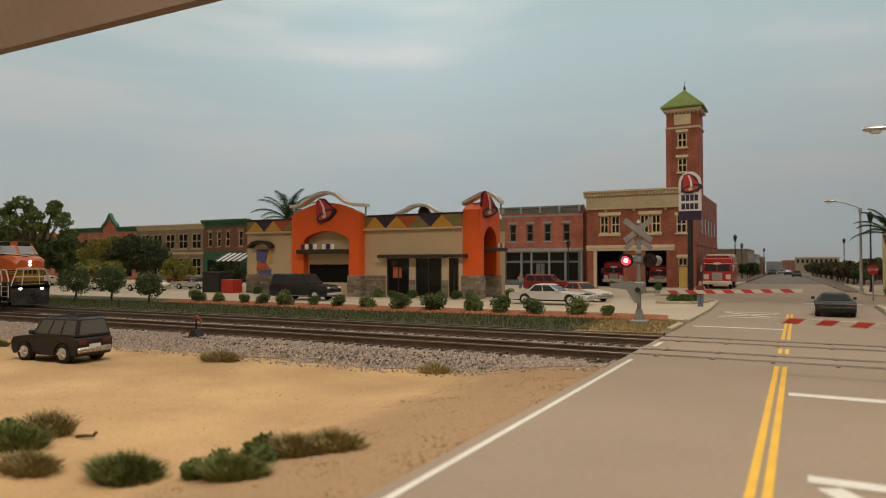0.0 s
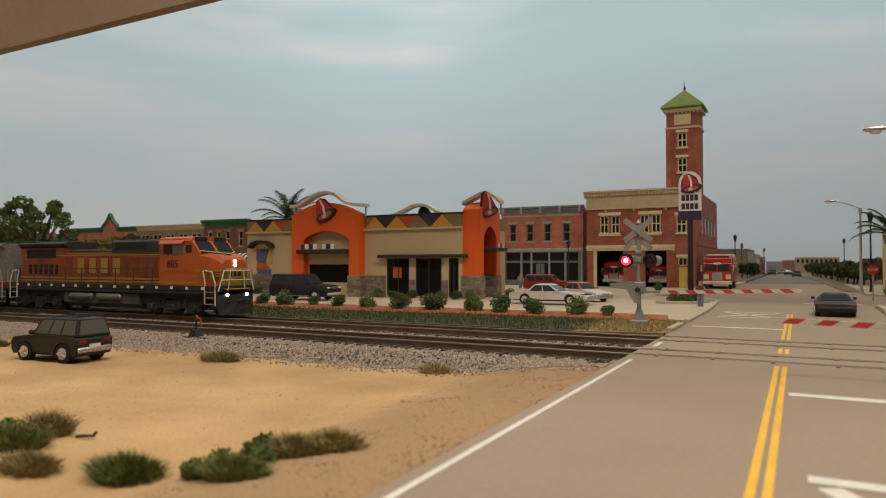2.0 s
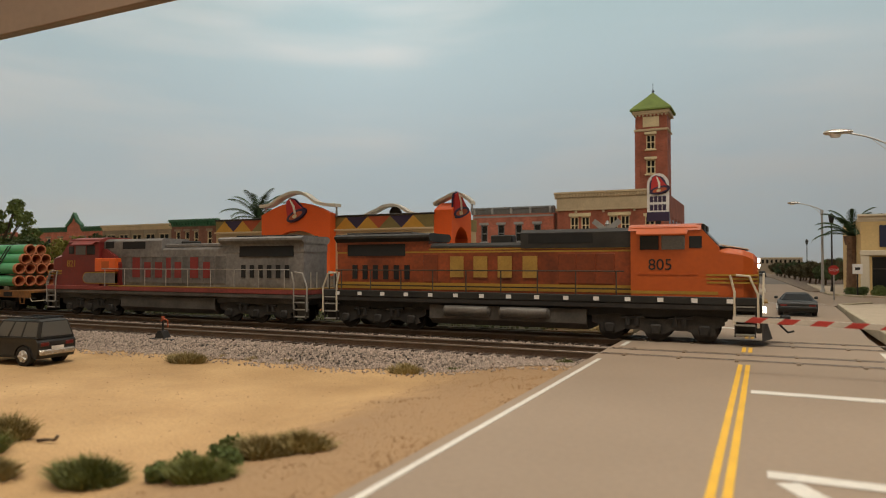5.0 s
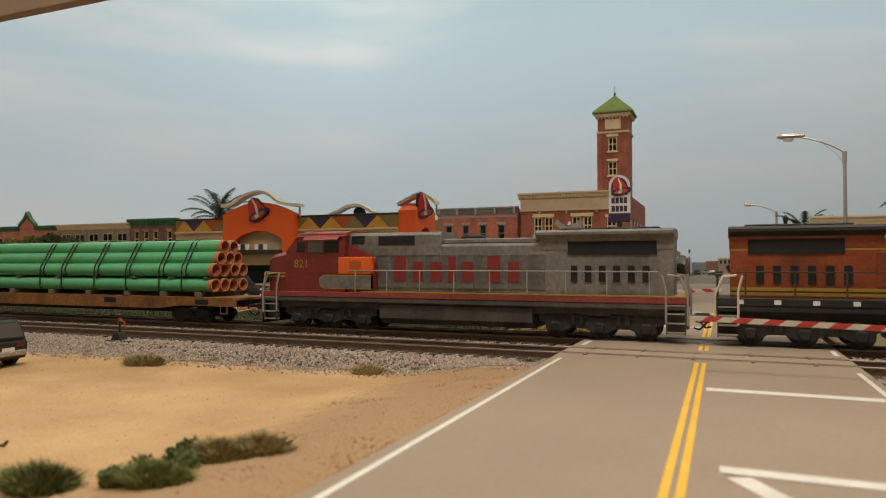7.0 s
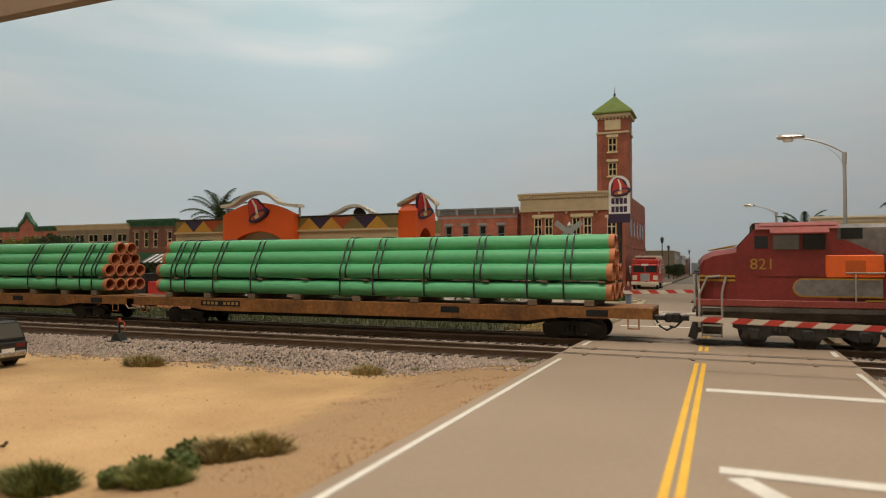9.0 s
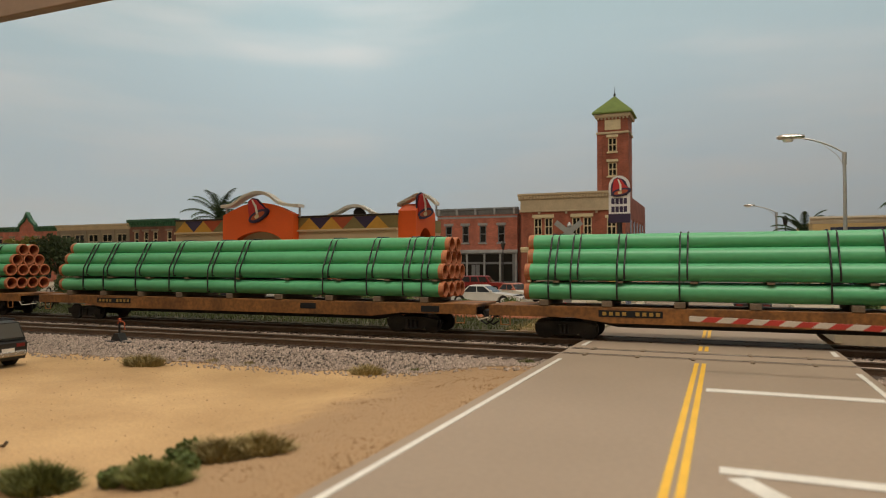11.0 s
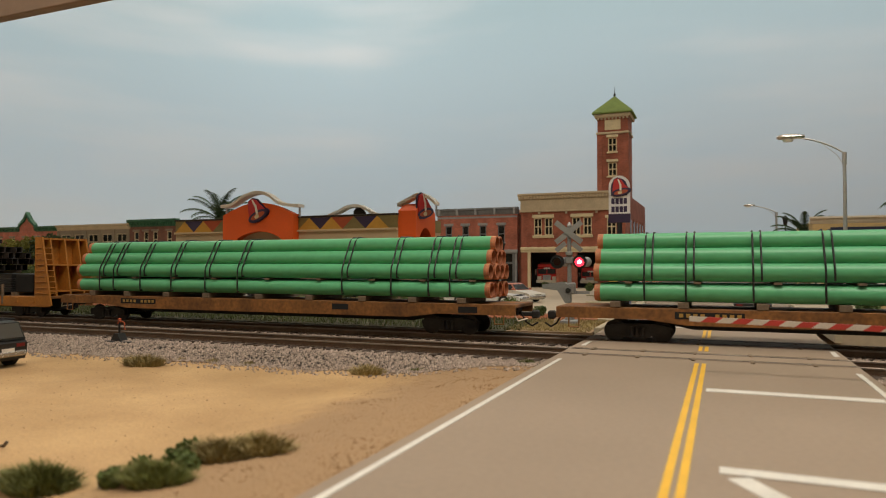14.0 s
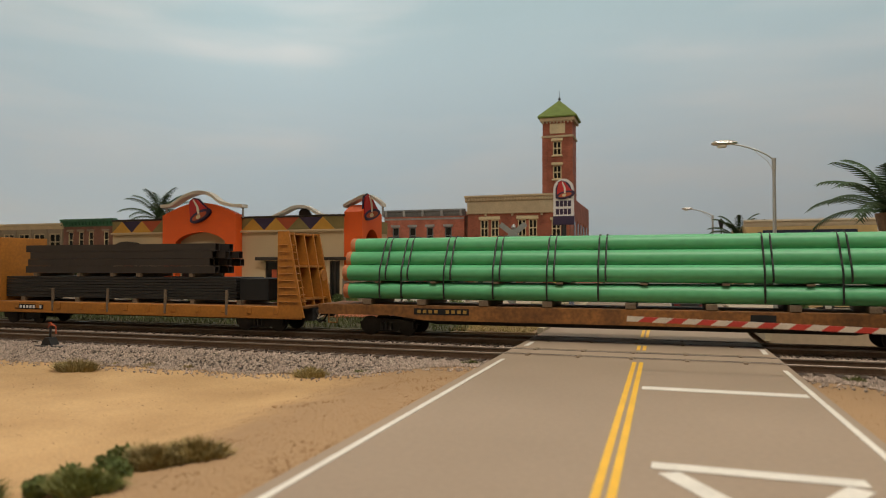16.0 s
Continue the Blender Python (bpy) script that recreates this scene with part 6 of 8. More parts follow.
# ---- vehicles ----
M_TYRE = mat("tyre_rubber", (0.018, 0.017, 0.016), 0.85, var=0.2, size=0.3)
M_RIM = mat("alloy_rim", (0.55, 0.53, 0.5), 0.4, metal=0.2, var=0.08, size=0.3)
M_CARGLASS = glass("car_glass", (0.03, 0.033, 0.036), 0.05)
M_GREYGLASS = glass("dusty_car_glass", (0.10, 0.095, 0.085), 0.3)
M_BUMPER = mat("chrome_bumper", (0.55, 0.53, 0.50), 0.25, metal=0.8, var=0.06, size=0.4)
M_TAIL = mat("red_tail_lamp", (0.14, 0.012, 0.010), 0.3, var=0.05)
M_HEAD = mat("clear_lamp", (0.65, 0.64, 0.60), 0.15, var=0.05)
M_PLASTIC = mat("black_plastic", (0.02, 0.02, 0.02), 0.6, var=0.15, size=0.5)


def paint(name, col, rough=0.35):
    return mat(name, col, rough, var=0.05, size=1.2, bump=0.03, coat=0.05)


def wheel(parent, x, y, r, w, s):
    t = part("wheel", Mesh().tube((x, y - w / 2, r), (x, y + w / 2, r), r, n=22).tube((x, y - w / 2 - 0.01, r), (x, y + w / 2 + 0.01, r), r * 0.9, n=22), M_TYRE, parent, smooth=True)
    m = Mesh().tube((x, y + s * w * 0.3, r), (x, y + s * (w / 2 + 0.02), r), r * 0.62, r * 0.6, n=18)
    for k in range(5):
        a = k * 2 * math.pi / 5
        m.tube((x, y + s * (w / 2 + 0.03), r), (x + r * 0.55 * math.cos(a), y + s * (w / 2 + 0.03), r + r * 0.55 * math.sin(a)), 0.05, n=5)
    part("rim", m, M_RIM, t, smooth=True)


def car(label, at, body_m, kind="sedan", L=4.8, W=1.85, H=1.42, glass_m=None, roof_m=None, wheel_r=0.33, trim=None, open_top=False, lamps=True, category="car"):
    """A car facing +x, wheels on z = 0. The body is skinned over its side outline; cabin, panes, wheels, lamps and bumpers are parts."""
    t = thing("car" if kind not in ("suv",) else "suv", label, category, at)
    g = glass_m or M_CARGLASS
    h = L / 2
    if kind == "sedan":
        belt, nose, tail, xf, xr, rf, rr = 0.9 * H / 1.42, 0.74, 0.86, 0.16 * L, -0.27 * L, 0.02 * L, -0.17 * L
    elif kind == "coupe":
        belt, nose, tail, xf, xr, rf, rr = 0.86 * H / 1.3, 0.66, 0.84, 0.14 * L, -0.34 * L, -0.02 * L, -0.16 * L
    elif kind == "wagon":
        belt, nose, tail, xf, xr, rf, rr = 0.92, 0.78, 0.95, 0.18 * L, -0.47 * L, 0.05 * L, -0.43 * L
    else:
        belt, nose, tail, xf, xr, rf, rr = 1.1 * H / 1.8, 1.0 * H / 1.8, 1.08 * H / 1.8, 0.19 * L, -0.485 * L, 0.09 * L, -0.45 * L
    wb = 0.29 * L
    clear = wheel_r * 0.75
    def arch(cx):
        r = wheel_r * 1.18
        return [(cx + r * math.cos(a), wheel_r + r * math.sin(a)) for a in [math.pi - k * math.pi / 6 for k in range(7)] if wheel_r + r * math.sin(a) > clear]
    low = [(-h + 0.1, clear)] + arch(-wb) + arch(wb) + [(h - 0.15, clear)]
    up = [(h - 0.02, clear + 0.15), (h, nose - 0.18), (h - 0.12, nose - 0.02), (h - 0.5, nose + 0.04), (xf, belt), (xr, belt + 0.02), (-h + 0.12, tail), (-h, tail - 0.12), (-h, clear + 0.2)]
    out = low + up
    def ring(y, k):
        return [(x * (1 - 0.012 * k), y, z if z < clear + 0.01 else clear + (z - clear) * (1 - 0.03 * k)) for x, z in out]
    w = W / 2
    n = len(out)
    m = Mesh()
    m.rings([ring(-w + 0.02, 2), ring(-w, 1.0), ring(-w + 0.16, 0), ring(w - 0.16, 0), ring(w, 1.0), ring(w - 0.02, 2)])
    part("body", m, body_m, t, smooth=True)
    part("underbody", Mesh().box(-h + 0.15, h - 0.2, -w + 0.2, w - 0.2, clear - 0.02, wheel_r * 2.1), M_PLASTIC, t)
    if not open_top:
        cw, rw = w - 0.06, w - (0.36 if kind == "coupe" else 0.24)
        rz = H
        base = [(xf, belt), (xr, belt + 0.01)]
        cab = Mesh().rings([[(xr - 0.02, -cw, belt - 0.03), (xf + 0.02, -cw, belt - 0.03), (xf + 0.02, cw, belt - 0.03), (xr - 0.02, cw, belt - 0.03)],
                            [(rr - 0.03, -rw, rz - 0.07), (rf + 0.03, -rw, rz - 0.07), (rf + 0.03, rw, rz - 0.07), (rr - 0.03, rw, rz - 0.07)],
                            [(rr + 0.12, -rw + 0.14, rz), (rf - 0.15, -rw + 0.14, rz), (rf - 0.15, rw - 0.14, rz), (rr + 0.12, rw - 0.14, rz)]])
        cb = part("cabin", cab, roof_m or body_m, t, smooth=True)
        z0, z1 = belt + 0.03, rz - 0.11
        f0, f1 = (z0 - belt + 0.03) / (rz - 0.07 - belt + 0.03), (z1 - belt + 0.03) / (rz - 0.07 - belt + 0.03)
        def edge(f, front, s):
            xa = (xf + 0.02) if front else (xr - 0.02)
            xb = (rf + 0.03) if front else (rr - 0.03)
            return xa + (xb - xa) * f, s * (cw + (rw - cw) * f)
        def quad(pts, off):
            o = Vector(off)
            return Mesh().add([*[Vector(p) + o for p in pts], *[Vector(p) - o * 0.5 for p in pts]], [(0, 1, 2, 3), (7, 6, 5, 4), (0, 4, 5, 1), (1, 5, 6, 2), (2, 6, 7, 3), (3, 7, 4, 0)])
        for front, nm in ((True, "windscreen"), (False, "rear_window")):
            pts = []
            for f, s in ((f0, -0.9), (f0, 0.9), (f1, 0.88), (f1, -0.88)):
                x, y = edge(f, front, s)
                pts.append((x, y, belt - 0.03 + f * (rz - 0.04 - belt)))
            part(nm, quad(pts, (0.015 if front else -0.015, 0, 0.012)), g, cb)
        cuts = {"sedan": (0.06, 0.5, 0.94), "coupe": (0.1, 0.62, 0.9), "wagon": (0.04, 0.33, 0.62, 0.96), "suv": (0.04, 0.36, 0.64, 0.96)}[kind]
        for s in (-1, 1):
            for a, b in zip(cuts, cuts[1:]):
                pts = []
                for f, q in ((f0, b - 0.02), (f0, a + 0.02), (f1, a + 0.02), (f1, b - 0.02)):
                    x0, y0 = edge(f, True, s)
                    x1, _ = edge(f, False, s)
                    pts.append((x0 + (x1 - x0) * q, y0, belt - 0.03 + f * (rz - 0.04 - belt)))
                part("side_window", quad(pts, (0, s * 0.014, 0.004)), g, cb)
    else:
        part("seat", Mesh().box(-0.5, 0.0, -w + 0.25, -0.1, belt - 0.2, belt + 0.25, 0.1), M_PLASTIC, t)
        part("seat", Mesh().box(-0.5, 0.0, 0.1, w - 0.25, belt - 0.2, belt + 0.25, 0.1), M_PLASTIC, t)
        part("windscreen", Mesh().prism([(xf, belt), (xf + 0.05, belt), (xf - 0.42, belt + 0.45), (xf - 0.47, belt + 0.45)], -w + 0.15, w - 0.15), g, t)
    for x in (-wb, wb):
        for s in (-1, 1):
            wheel(t, x, s * (w - 0.12), wheel_r, 0.22, s)
    bz = clear + 0.12
    part("front_bumper", Mesh().box(h - 0.1, h + 0.06, -w + 0.05, w - 0.05, bz, bz + 0.2, 0.05), trim or body_m, t)
    part("rear_bumper", Mesh().box(-h - 0.06, -h + 0.1, -w + 0.05, w - 0.05, bz, bz + 0.2, 0.05), trim or body_m, t)
    if lamps:
        for s in (-1, 1):
            y = s * (w - 0.28)
            part("headlight", Mesh().box(h - 0.06, h + 0.015, y - 0.2, y + 0.2, nose - 0.24, nose - 0.09, 0.03), M_HEAD, t)
            part("tail_lamp", Mesh().box(-h - 0.015, -h + 0.05, y - 0.18, y + 0.18, tail - 0.3, tail - 0.14, 0.03), M_TAIL, t)
            part("mirror", Mesh().box(xf - 0.25, xf - 0.08, s * (w + 0.08) - 0.1, s * (w + 0.08) + 0.1, belt + 0.02, belt + 0.18, 0.04), roof_m or body_m, t)
        part("grille", Mesh().box(h - 0.03, h + 0.012, -0.38, 0.38, nose - 0.26, nose - 0.08, 0.02), M_BUMPER if trim else M_PLASTIC, t)
        part("number_plate", Mesh().box(-h - 0.03, -h + 0.03, -0.24, 0.24, tail - 0.42, tail - 0.3), M_WHITE, t)
    return t


P_BLACK = paint("matt_black_paint", (0.014, 0.0135, 0.013), 0.6)
P_DKBLUE = paint("dark_blue_paint", (0.02, 0.021, 0.028), 0.25)
P_SILVER = paint("silver_car_paint", (0.60, 0.58, 0.54), 0.35)
P_WHITE = paint("white_car_paint", (0.66, 0.62, 0.54), 0.4)
P_RED = paint("dark_red_car_paint", (0.30, 0.022, 0.022), 0.3)
P_MAROON = paint("maroon_roof_paint", (0.13, 0.03, 0.03), 0.45)
P_CHARCOAL = paint("charcoal_car_paint", (0.016, 0.018, 0.018), 0.45)
P_TAN = paint("tan_car_paint", (0.52, 0.37, 0.19), 0.4)
P_GREY = paint("grey_brown_car_paint", (0.22, 0.19, 0.16), 0.4)
P_ORANGEROOF = paint("terracotta_roof_paint", (0.45, 0.14, 0.08), 0.5)

# low black sport utility car parked on the sand, its back to the road
suv = car("matt black sport utility car parked on the sand", P(-25.0, 16.15, -0.64, 0, 0, 186), P_BLACK, "suv", 3.4, 1.58, 1.66, M_GREYGLASS, wheel_r=0.36, trim=M_BUMPER)
for s in (-0.6, 0.6):
    part("roof_rail", Mesh().box(-1.4, 0.15, s * 0.85 - 0.03, s * 0.85 + 0.03, 1.68, 1.73, 0.02), M_PLASTIC, suv)
for k in range(5):
    part("roof_slat", Mesh().box(-1.3 + k * 0.32, -1.26 + k * 0.32, -0.5, 0.5, 1.662, 1.7), M_PLASTIC, suv)
blue_suv = car("dark blue sport utility car beside the restaurant", P(-36.35, 44.4, 0.03, 0, 0, 4), P_DKBLUE, "suv", 5.7, 2.1, 2.15, wheel_r=0.42, trim=M_RIM)
for s in (-1, 1):
    part("sill_trim", Mesh().box(-1.1, 1.1, s * 1.0 - 0.02, s * 1.0 + 0.02, 0.36, 0.6, 0.01), M_RIM, blue_suv, "silver lower trim")
    part("arch_trim", Mesh().box(2.0, 2.68, s * 1.0 - 0.02, s * 1.0 + 0.02, 0.4, 0.62, 0.01), M_RIM, blue_suv)
    part("arch_trim", Mesh().box(-2.68, -2.05, s * 1.0 - 0.02, s * 1.0 + 0.02, 0.4, 0.62, 0.01), M_RIM, blue_suv)
car("long silver coupe with chrome bumpers in the car park", P(-16.3, 47.9, 0.03, 0, 0, -2), P_SILVER, "sedan", 6.0, 2.0, 1.5, wheel_r=0.38, trim=M_BUMPER)
car("white sedan with terracotta roof behind the silver coupe", P(-15.6, 53.6, 0.03, 0, 0, -28), P_WHITE, "sedan", 4.8, 1.9, 1.5, roof_m=P_ORANGEROOF, trim=M_BUMPER)
car("dark red station wagon parked before the brick shop", P(-24.2, 70.5, 0.03, 0, 0, 4), P_RED, "suv", 5.2, 1.95, 1.8, wheel_r=0.36)
car("white long sedan in the side car park", P(-70.0, 49.6, 0.03, 0, 0, 184), P_WHITE, "coupe", 5.6, 1.95, 1.4, trim=M_BUMPER)
car("pale cream sedan in the side car park", P(-63.4, 50.8, 0.03, 0, 0, 182), P_WHITE, "sedan", 5.3, 1.95, 1.45, trim=M_BUMPER)
car("silver open convertible in the side car park", P(-63.0, 57.0, 0.03, 0, 0, 2), P_SILVER, "coupe", 5.2, 1.9, 1.3, open_top=True)
car("small red car at the back of the car park", P(-79.5, 70.0, 0.03, 0, 0, 10), P_RED, "sedan", 4.6, 1.85, 1.4)
car("white van half hidden behind the trees", P(-92.0, 56.0, 0.03, 0, 0, 5), P_WHITE, "suv", 6.0, 2.1, 2.3, wheel_r=0.4)
car("silver hatchback parked beside the green-fronted shop", P(-60.5, 66.0, 0.03, 0, 0, 40), P_SILVER, "sedan", 4.4, 1.85, 1.5)
coupe = car("charcoal sports coupe seen from behind on the road", P(1.62, 46.0, 0.0, 0, 0, 90), P_CHARCOAL, "coupe", 4.6, 2.0, 1.32, wheel_r=0.36)
car("long tan coupe in the store car park", P(12.0, 50.6, 0.05, 0, 0, 183), P_TAN, "coupe", 6.2, 2.05, 1.45, roof_m=P_TAN, trim=M_BUMPER)
car("grey-brown station wagon in the store car park", P(13.4, 57.5, 0.05, 0, 0, 182), P_GREY, "wagon", 5.4, 1.95, 1.6)
car("dark blue sedan by the store", P(17.6, 66, 0.0, 0, 0, 175), P_CHARCOAL, "sedan", 4.9, 1.9, 1.45)
car("silver sedan by the store", P(12.2, 66.5, 0.0, 0, 0, 178), P_SILVER, "sedan", 4.8, 1.85, 1.5)

M_FIRERED = paint("fire_engine_red", (0.48, 0.022, 0.018), 0.3)


def fire_truck(at, label, W=2.7, H=3.9, L=8.0):
    """Cab-forward fire engine facing -y."""
    t = thing("fire_truck", label, "fire engine", at)
    w = W / 2
    part("cab", Mesh().box(-w, w, 0, 2.4, 0.75, H * 0.72, 0.12), M_FIRERED, t)
    part("cab_roof", Mesh().box(-w + 0.05, w - 0.05, 0.15, 2.4, H * 0.72, H * 0.86, 0.1), M_FIRERED, t)
    part("body", Mesh().box(-w, w, 2.5, L, 0.75, H * 0.88, 0.08), M_FIRERED, t)
    for s in (-1, 1):
        part("windscreen", Mesh().box(min(s * 0.06, s * (w - 0.16)), max(s * 0.06, s * (w - 0.16)), -0.03, 0.02, H * 0.49, H * 0.68, 0.04), M_CARGLASS, t)
        part("side_window", Mesh().box(s * w - 0.02, s * w + 0.02, 0.4, 1.5, H * 0.46, H * 0.64, 0.01), M_CARGLASS, t)
        part("lamp_panel", Mesh().box(s * (w - 0.33) - 0.28, s * (w - 0.33) + 0.28, -0.04, 0.01, H * 0.27, H * 0.4, 0.02), M_IVORY, t)
        for k in (0, 1):
            x = s * (w - 0.32)
            part("headlight", Mesh().tube((x - 0.14 + k * 0.28, -0.06, H * 0.33), (x - 0.14 + k * 0.28, 0.0, H * 0.33), 0.11, n=10), M_HEAD, t)
        part("mirror", Mesh().box(s * (w + 0.22) - 0.1, s * (w + 0.22) + 0.1, 0.02, 0.1, H * 0.46, H * 0.66, 0.03), M_BUMPER, t)
        for y in (1.0, 5.4, 6.6):
            ty = part("wheel", Mesh().tube((s * (w - 0.32), y, 0.5), (s * (w - 0.02), y, 0.5), 0.5, n=18), M_TYRE, t, smooth=True)
            part("rim", Mesh().tube((s * (w - 0.05), y, 0.5), (s * w, y, 0.5), 0.28, n=14), M_RIM, ty, smooth=True)
        part("ladder", Mesh().box(s * w - 0.03, s * w + 0.05, 3.2, 7.6, H * 0.7, H * 0.74).box(s * w - 0.03, s * w + 0.05, 3.2, 7.6, H * 0.6, H * 0.64), M_RIM, t)
    part("grille", Mesh().box(-0.55, 0.55, -0.06, 0.02, H * 0.24, H * 0.45, 0.03), M_GREYLIGHT, t)
    part("bumper", Mesh().box(-w - 0.05, w + 0.05, -0.35, 0.02, 0.55, 0.95, 0.06), M_IVORY, t)
    part("number_board", Mesh().box(-0.4, 0.4, -0.03, 0.1, H * 0.67, H * 0.73, 0.02), M_WHITE, t)
    part("light_bar", Mesh().box(-w + 0.25, w - 0.25, 0.5, 0.85, H * 0.86, H * 0.92, 0.04), M_TAIL, t)
    part("hose_rack", Mesh().box(-w + 0.1, w - 0.1, 2.6, L - 0.2, H * 0.88, H * 0.97, 0.05), M_IVORY, t)
    return t


fire_truck(P(-8.8, 86.6, 0.0, 0, 0, 0), "red and white fire engine standing on the street", 3.1, 4.3)
fire_truck(P(-21.9, 90.0, 0.03), "red fire engine parked in the station bay", 2.7, 3.6)
fire_truck(P(-16.1, 90.2, 0.03), "red and chrome fire engine parked in the second bay", 2.5, 3.0)


# ---- signals, signs, lamps ----
M_ALU = mat("aluminium_grey", (0.30, 0.30, 0.29), 0.45, metal=0.3, var=0.1, size=0.6)
M_POLE = mat("galvanised_pole", (0.42, 0.42, 0.41), 0.4, metal=0.5, var=0.06, size=1.0)
M_LENSDARK = mat("dark_red_lens", (0.06, 0.006, 0.006), 0.2, var=0.1)
M_LENSLIT = glow("lit_red_lens", (1.0, 0.02, 0.04), 4.0)
M_LENSCORE = glow("lit_lens_core", (1.0, 0.55, 0.58), 6.0)
M_ARMRED = mat("gate_red", (0.48, 0.045, 0.035), 0.5, var=0.1, size=0.6)
M_ARMWHITE = mat("gate_white", (0.60, 0.55, 0.48), 0.5, var=0.08, size=0.6)
M_SIGNWHITE = mat("sign_white", (0.78, 0.76, 0.74), 0.4, var=0.03)
M_STOPRED = mat("stop_red", (0.50, 0.03, 0.025), 0.4, var=0.05)
M_BLACKIRON = mat("black_iron", (0.015, 0.015, 0.016), 0.5, var=0.1)


def gate_arm(parent, x0, x1, y, z0, z1, n, w=0.17):
    """Striped barrier: slanting red and white boards, end to end."""
    dx = (x1 - x0) / n
    for k in range(n):
        a, b = x0 + dx * k, x0 + dx * (k + 1)
        za, zb = z0 + (z1 - z0) * k / n, z0 + (z1 - z0) * (k + 1) / n
        sl = dx * 0.25
        o = [(a + (sl if k else 0), za - w / 2), (b + sl if k < n - 1 else b, zb - w / 2), (b - sl if k < n - 1 else b, zb + w / 2), (a - (sl if k else 0), za + w / 2)]
        if dx < 0:
            o = o[::-1]
        part("gate_board", Mesh().prism(o, y - 0.04, y + 0.04), M_ARMRED if k % 2 else M_ARMWHITE, parent)


def crossing_signal(x, y, side, label):
    """Mast with crossbuck, two flashing lamps and a gate; side +1: its arm reaches towards +x."""
    t = thing("crossing_signal", label, "railway signal", P(x, y, -0.06))
    part("base", Mesh().box(-0.42, 0.42, -0.42, 0.42, 0, 0.22, 0.04).tube((0, 0, 0.2), (0, 0, 0.75), 0.26, 0.16, n=12), M_ALU, t)
    part("mast", Mesh().tube((0, 0, 0.6), (0, 0, 5.1), 0.11, 0.1, n=12).tube((0, 0, 5.1), (0, 0, 5.3), 0.14, 0.03, n=10), M_ALU, t, smooth=True)
    for a in (38, -38):
        m = Matrix.Translation((0, -0.16 - (0.045 if a > 0 else 0), 4.75)) @ Matrix.Rotation(radians(a), 4, "Y")
        part("crossbuck_board", Mesh().box(-0.85, 0.85, -0.02, 0.02, -0.14, 0.14, 0, m), M_ALU, t, "weathered grey crossbuck board")
    m = Mesh()
    for sgn in (-1, 1):
        mm = Matrix.Translation((sgn * 0.42, -0.14, 4.0)) @ Matrix.Rotation(radians(sgn * 40), 4, "Y")
        m.box(-0.32, 0.32, -0.02, 0.02, -0.12, 0.12, 0, mm)
    part("track_count_board", m, M_ALU, t)
    part("lamp_bracket", Mesh().tube((-0.6, -0.05, 3.22), (0.6, -0.05, 3.22), 0.05, n=8).box(-0.2, 0.2, -0.15, 0.15, 3.1, 3.5, 0.05).box(-0.16, 0.16, -0.22, 0.1, 3.55, 3.75, 0.03), M_ALU, t)
    for s in (-1, 1):
        lx = s * 0.58
        h = part("lamp_head", Mesh().tube((lx, -0.26, 3.22), (lx, 0.2, 3.22), 0.24, 0.2, n=18).tube((lx, -0.245, 3.22), (lx, -0.24, 3.22), 0.36, n=22), M_BLACKIRON, t, "round black flasher head", smooth=True)
        part("lens", Mesh().tube((lx, -0.27, 3.22), (lx, -0.262, 3.22), 0.19, n=18), M_LENSDARK, h, "dark red lens")
        part("hood", Mesh().prism([(lx + 0.25 * math.cos(a), 3.22 + 0.25 * math.sin(a)) for a in [i * math.pi / 8 for i in range(9)]] + [(lx + 0.225 * math.cos(a), 3.22 + 0.225 * math.sin(a)) for a in [(8 - i) * math.pi / 8 for i in range(9)]], -0.5, -0.2), M_BLACKIRON, h)
    # rear lamps of the pair, seen edge on
    for s in (-1, 1):
        part("rear_lamp", Mesh().tube((s * 0.58 + 0.12, 0.25, 3.22), (s * 0.58 + 0.2, 0.7, 3.22), 0.22, 0.26, n=16), M_ALU, t, smooth=True)
    # gate machine and counterweights
    part("gate_machine", Mesh().box(-0.3, 0.3, -0.25, 0.25, 1.55, 2.15, 0.06), M_ALU, t)
    part("counterweight_arm", Mesh().prism([(-side * 1.35, 2.05), (-side * 0.3, 2.2), (side * 0.1, 2.0), (side * 0.1, 1.1), (-side * 0.15, 1.1), (-side * 0.55, 1.75), (-side * 1.35, 1.85)][::side], -0.38, -0.3), M_ALU, t)
    part("pivot", Mesh().tube((0, -0.42, 1.75), (0, -0.2, 1.75), 0.13, n=12), M_BLACKIRON, t)
    return t


sig = crossing_signal(-7.35, 35.0, 1, "grey crossing signal with crossbuck and flashing red lamps")
gate_arm(sig, 1.0, 7.3, 0.25, 1.62, 1.82, 15)
part("arm_root", Mesh().box(0.0, 1.0, 0.2, 0.3, 1.56, 1.7), M_ALU, sig)
flash = thing("flasher_light", "glowing red lamp of the crossing signal", "signal light", P(-7.93, 35.0 - 0.28, 3.16))
part("glow_lens", Mesh().tube((0, -0.02, 0), (0, 0.0, 0), 0.24, n=20), M_LENSLIT, flash, "bright red lit lens")
part("glow_core", Mesh().tube((0, -0.035, 0), (0, -0.021, 0), 0.11, n=16), M_LENSCORE, flash, "white-hot lamp centre")
sig2 = crossing_signal(6.6, 20.3, -1, "grey crossing signal with lowered striped gate")
gate_arm(sig2, -0.9, -7.5, -0.1, 1.38, 1.56, 17, 0.14)
part("arm_root", Mesh().box(-0.9, 0.0, -0.15, -0.05, 1.28, 1.44), M_ALU, sig2)


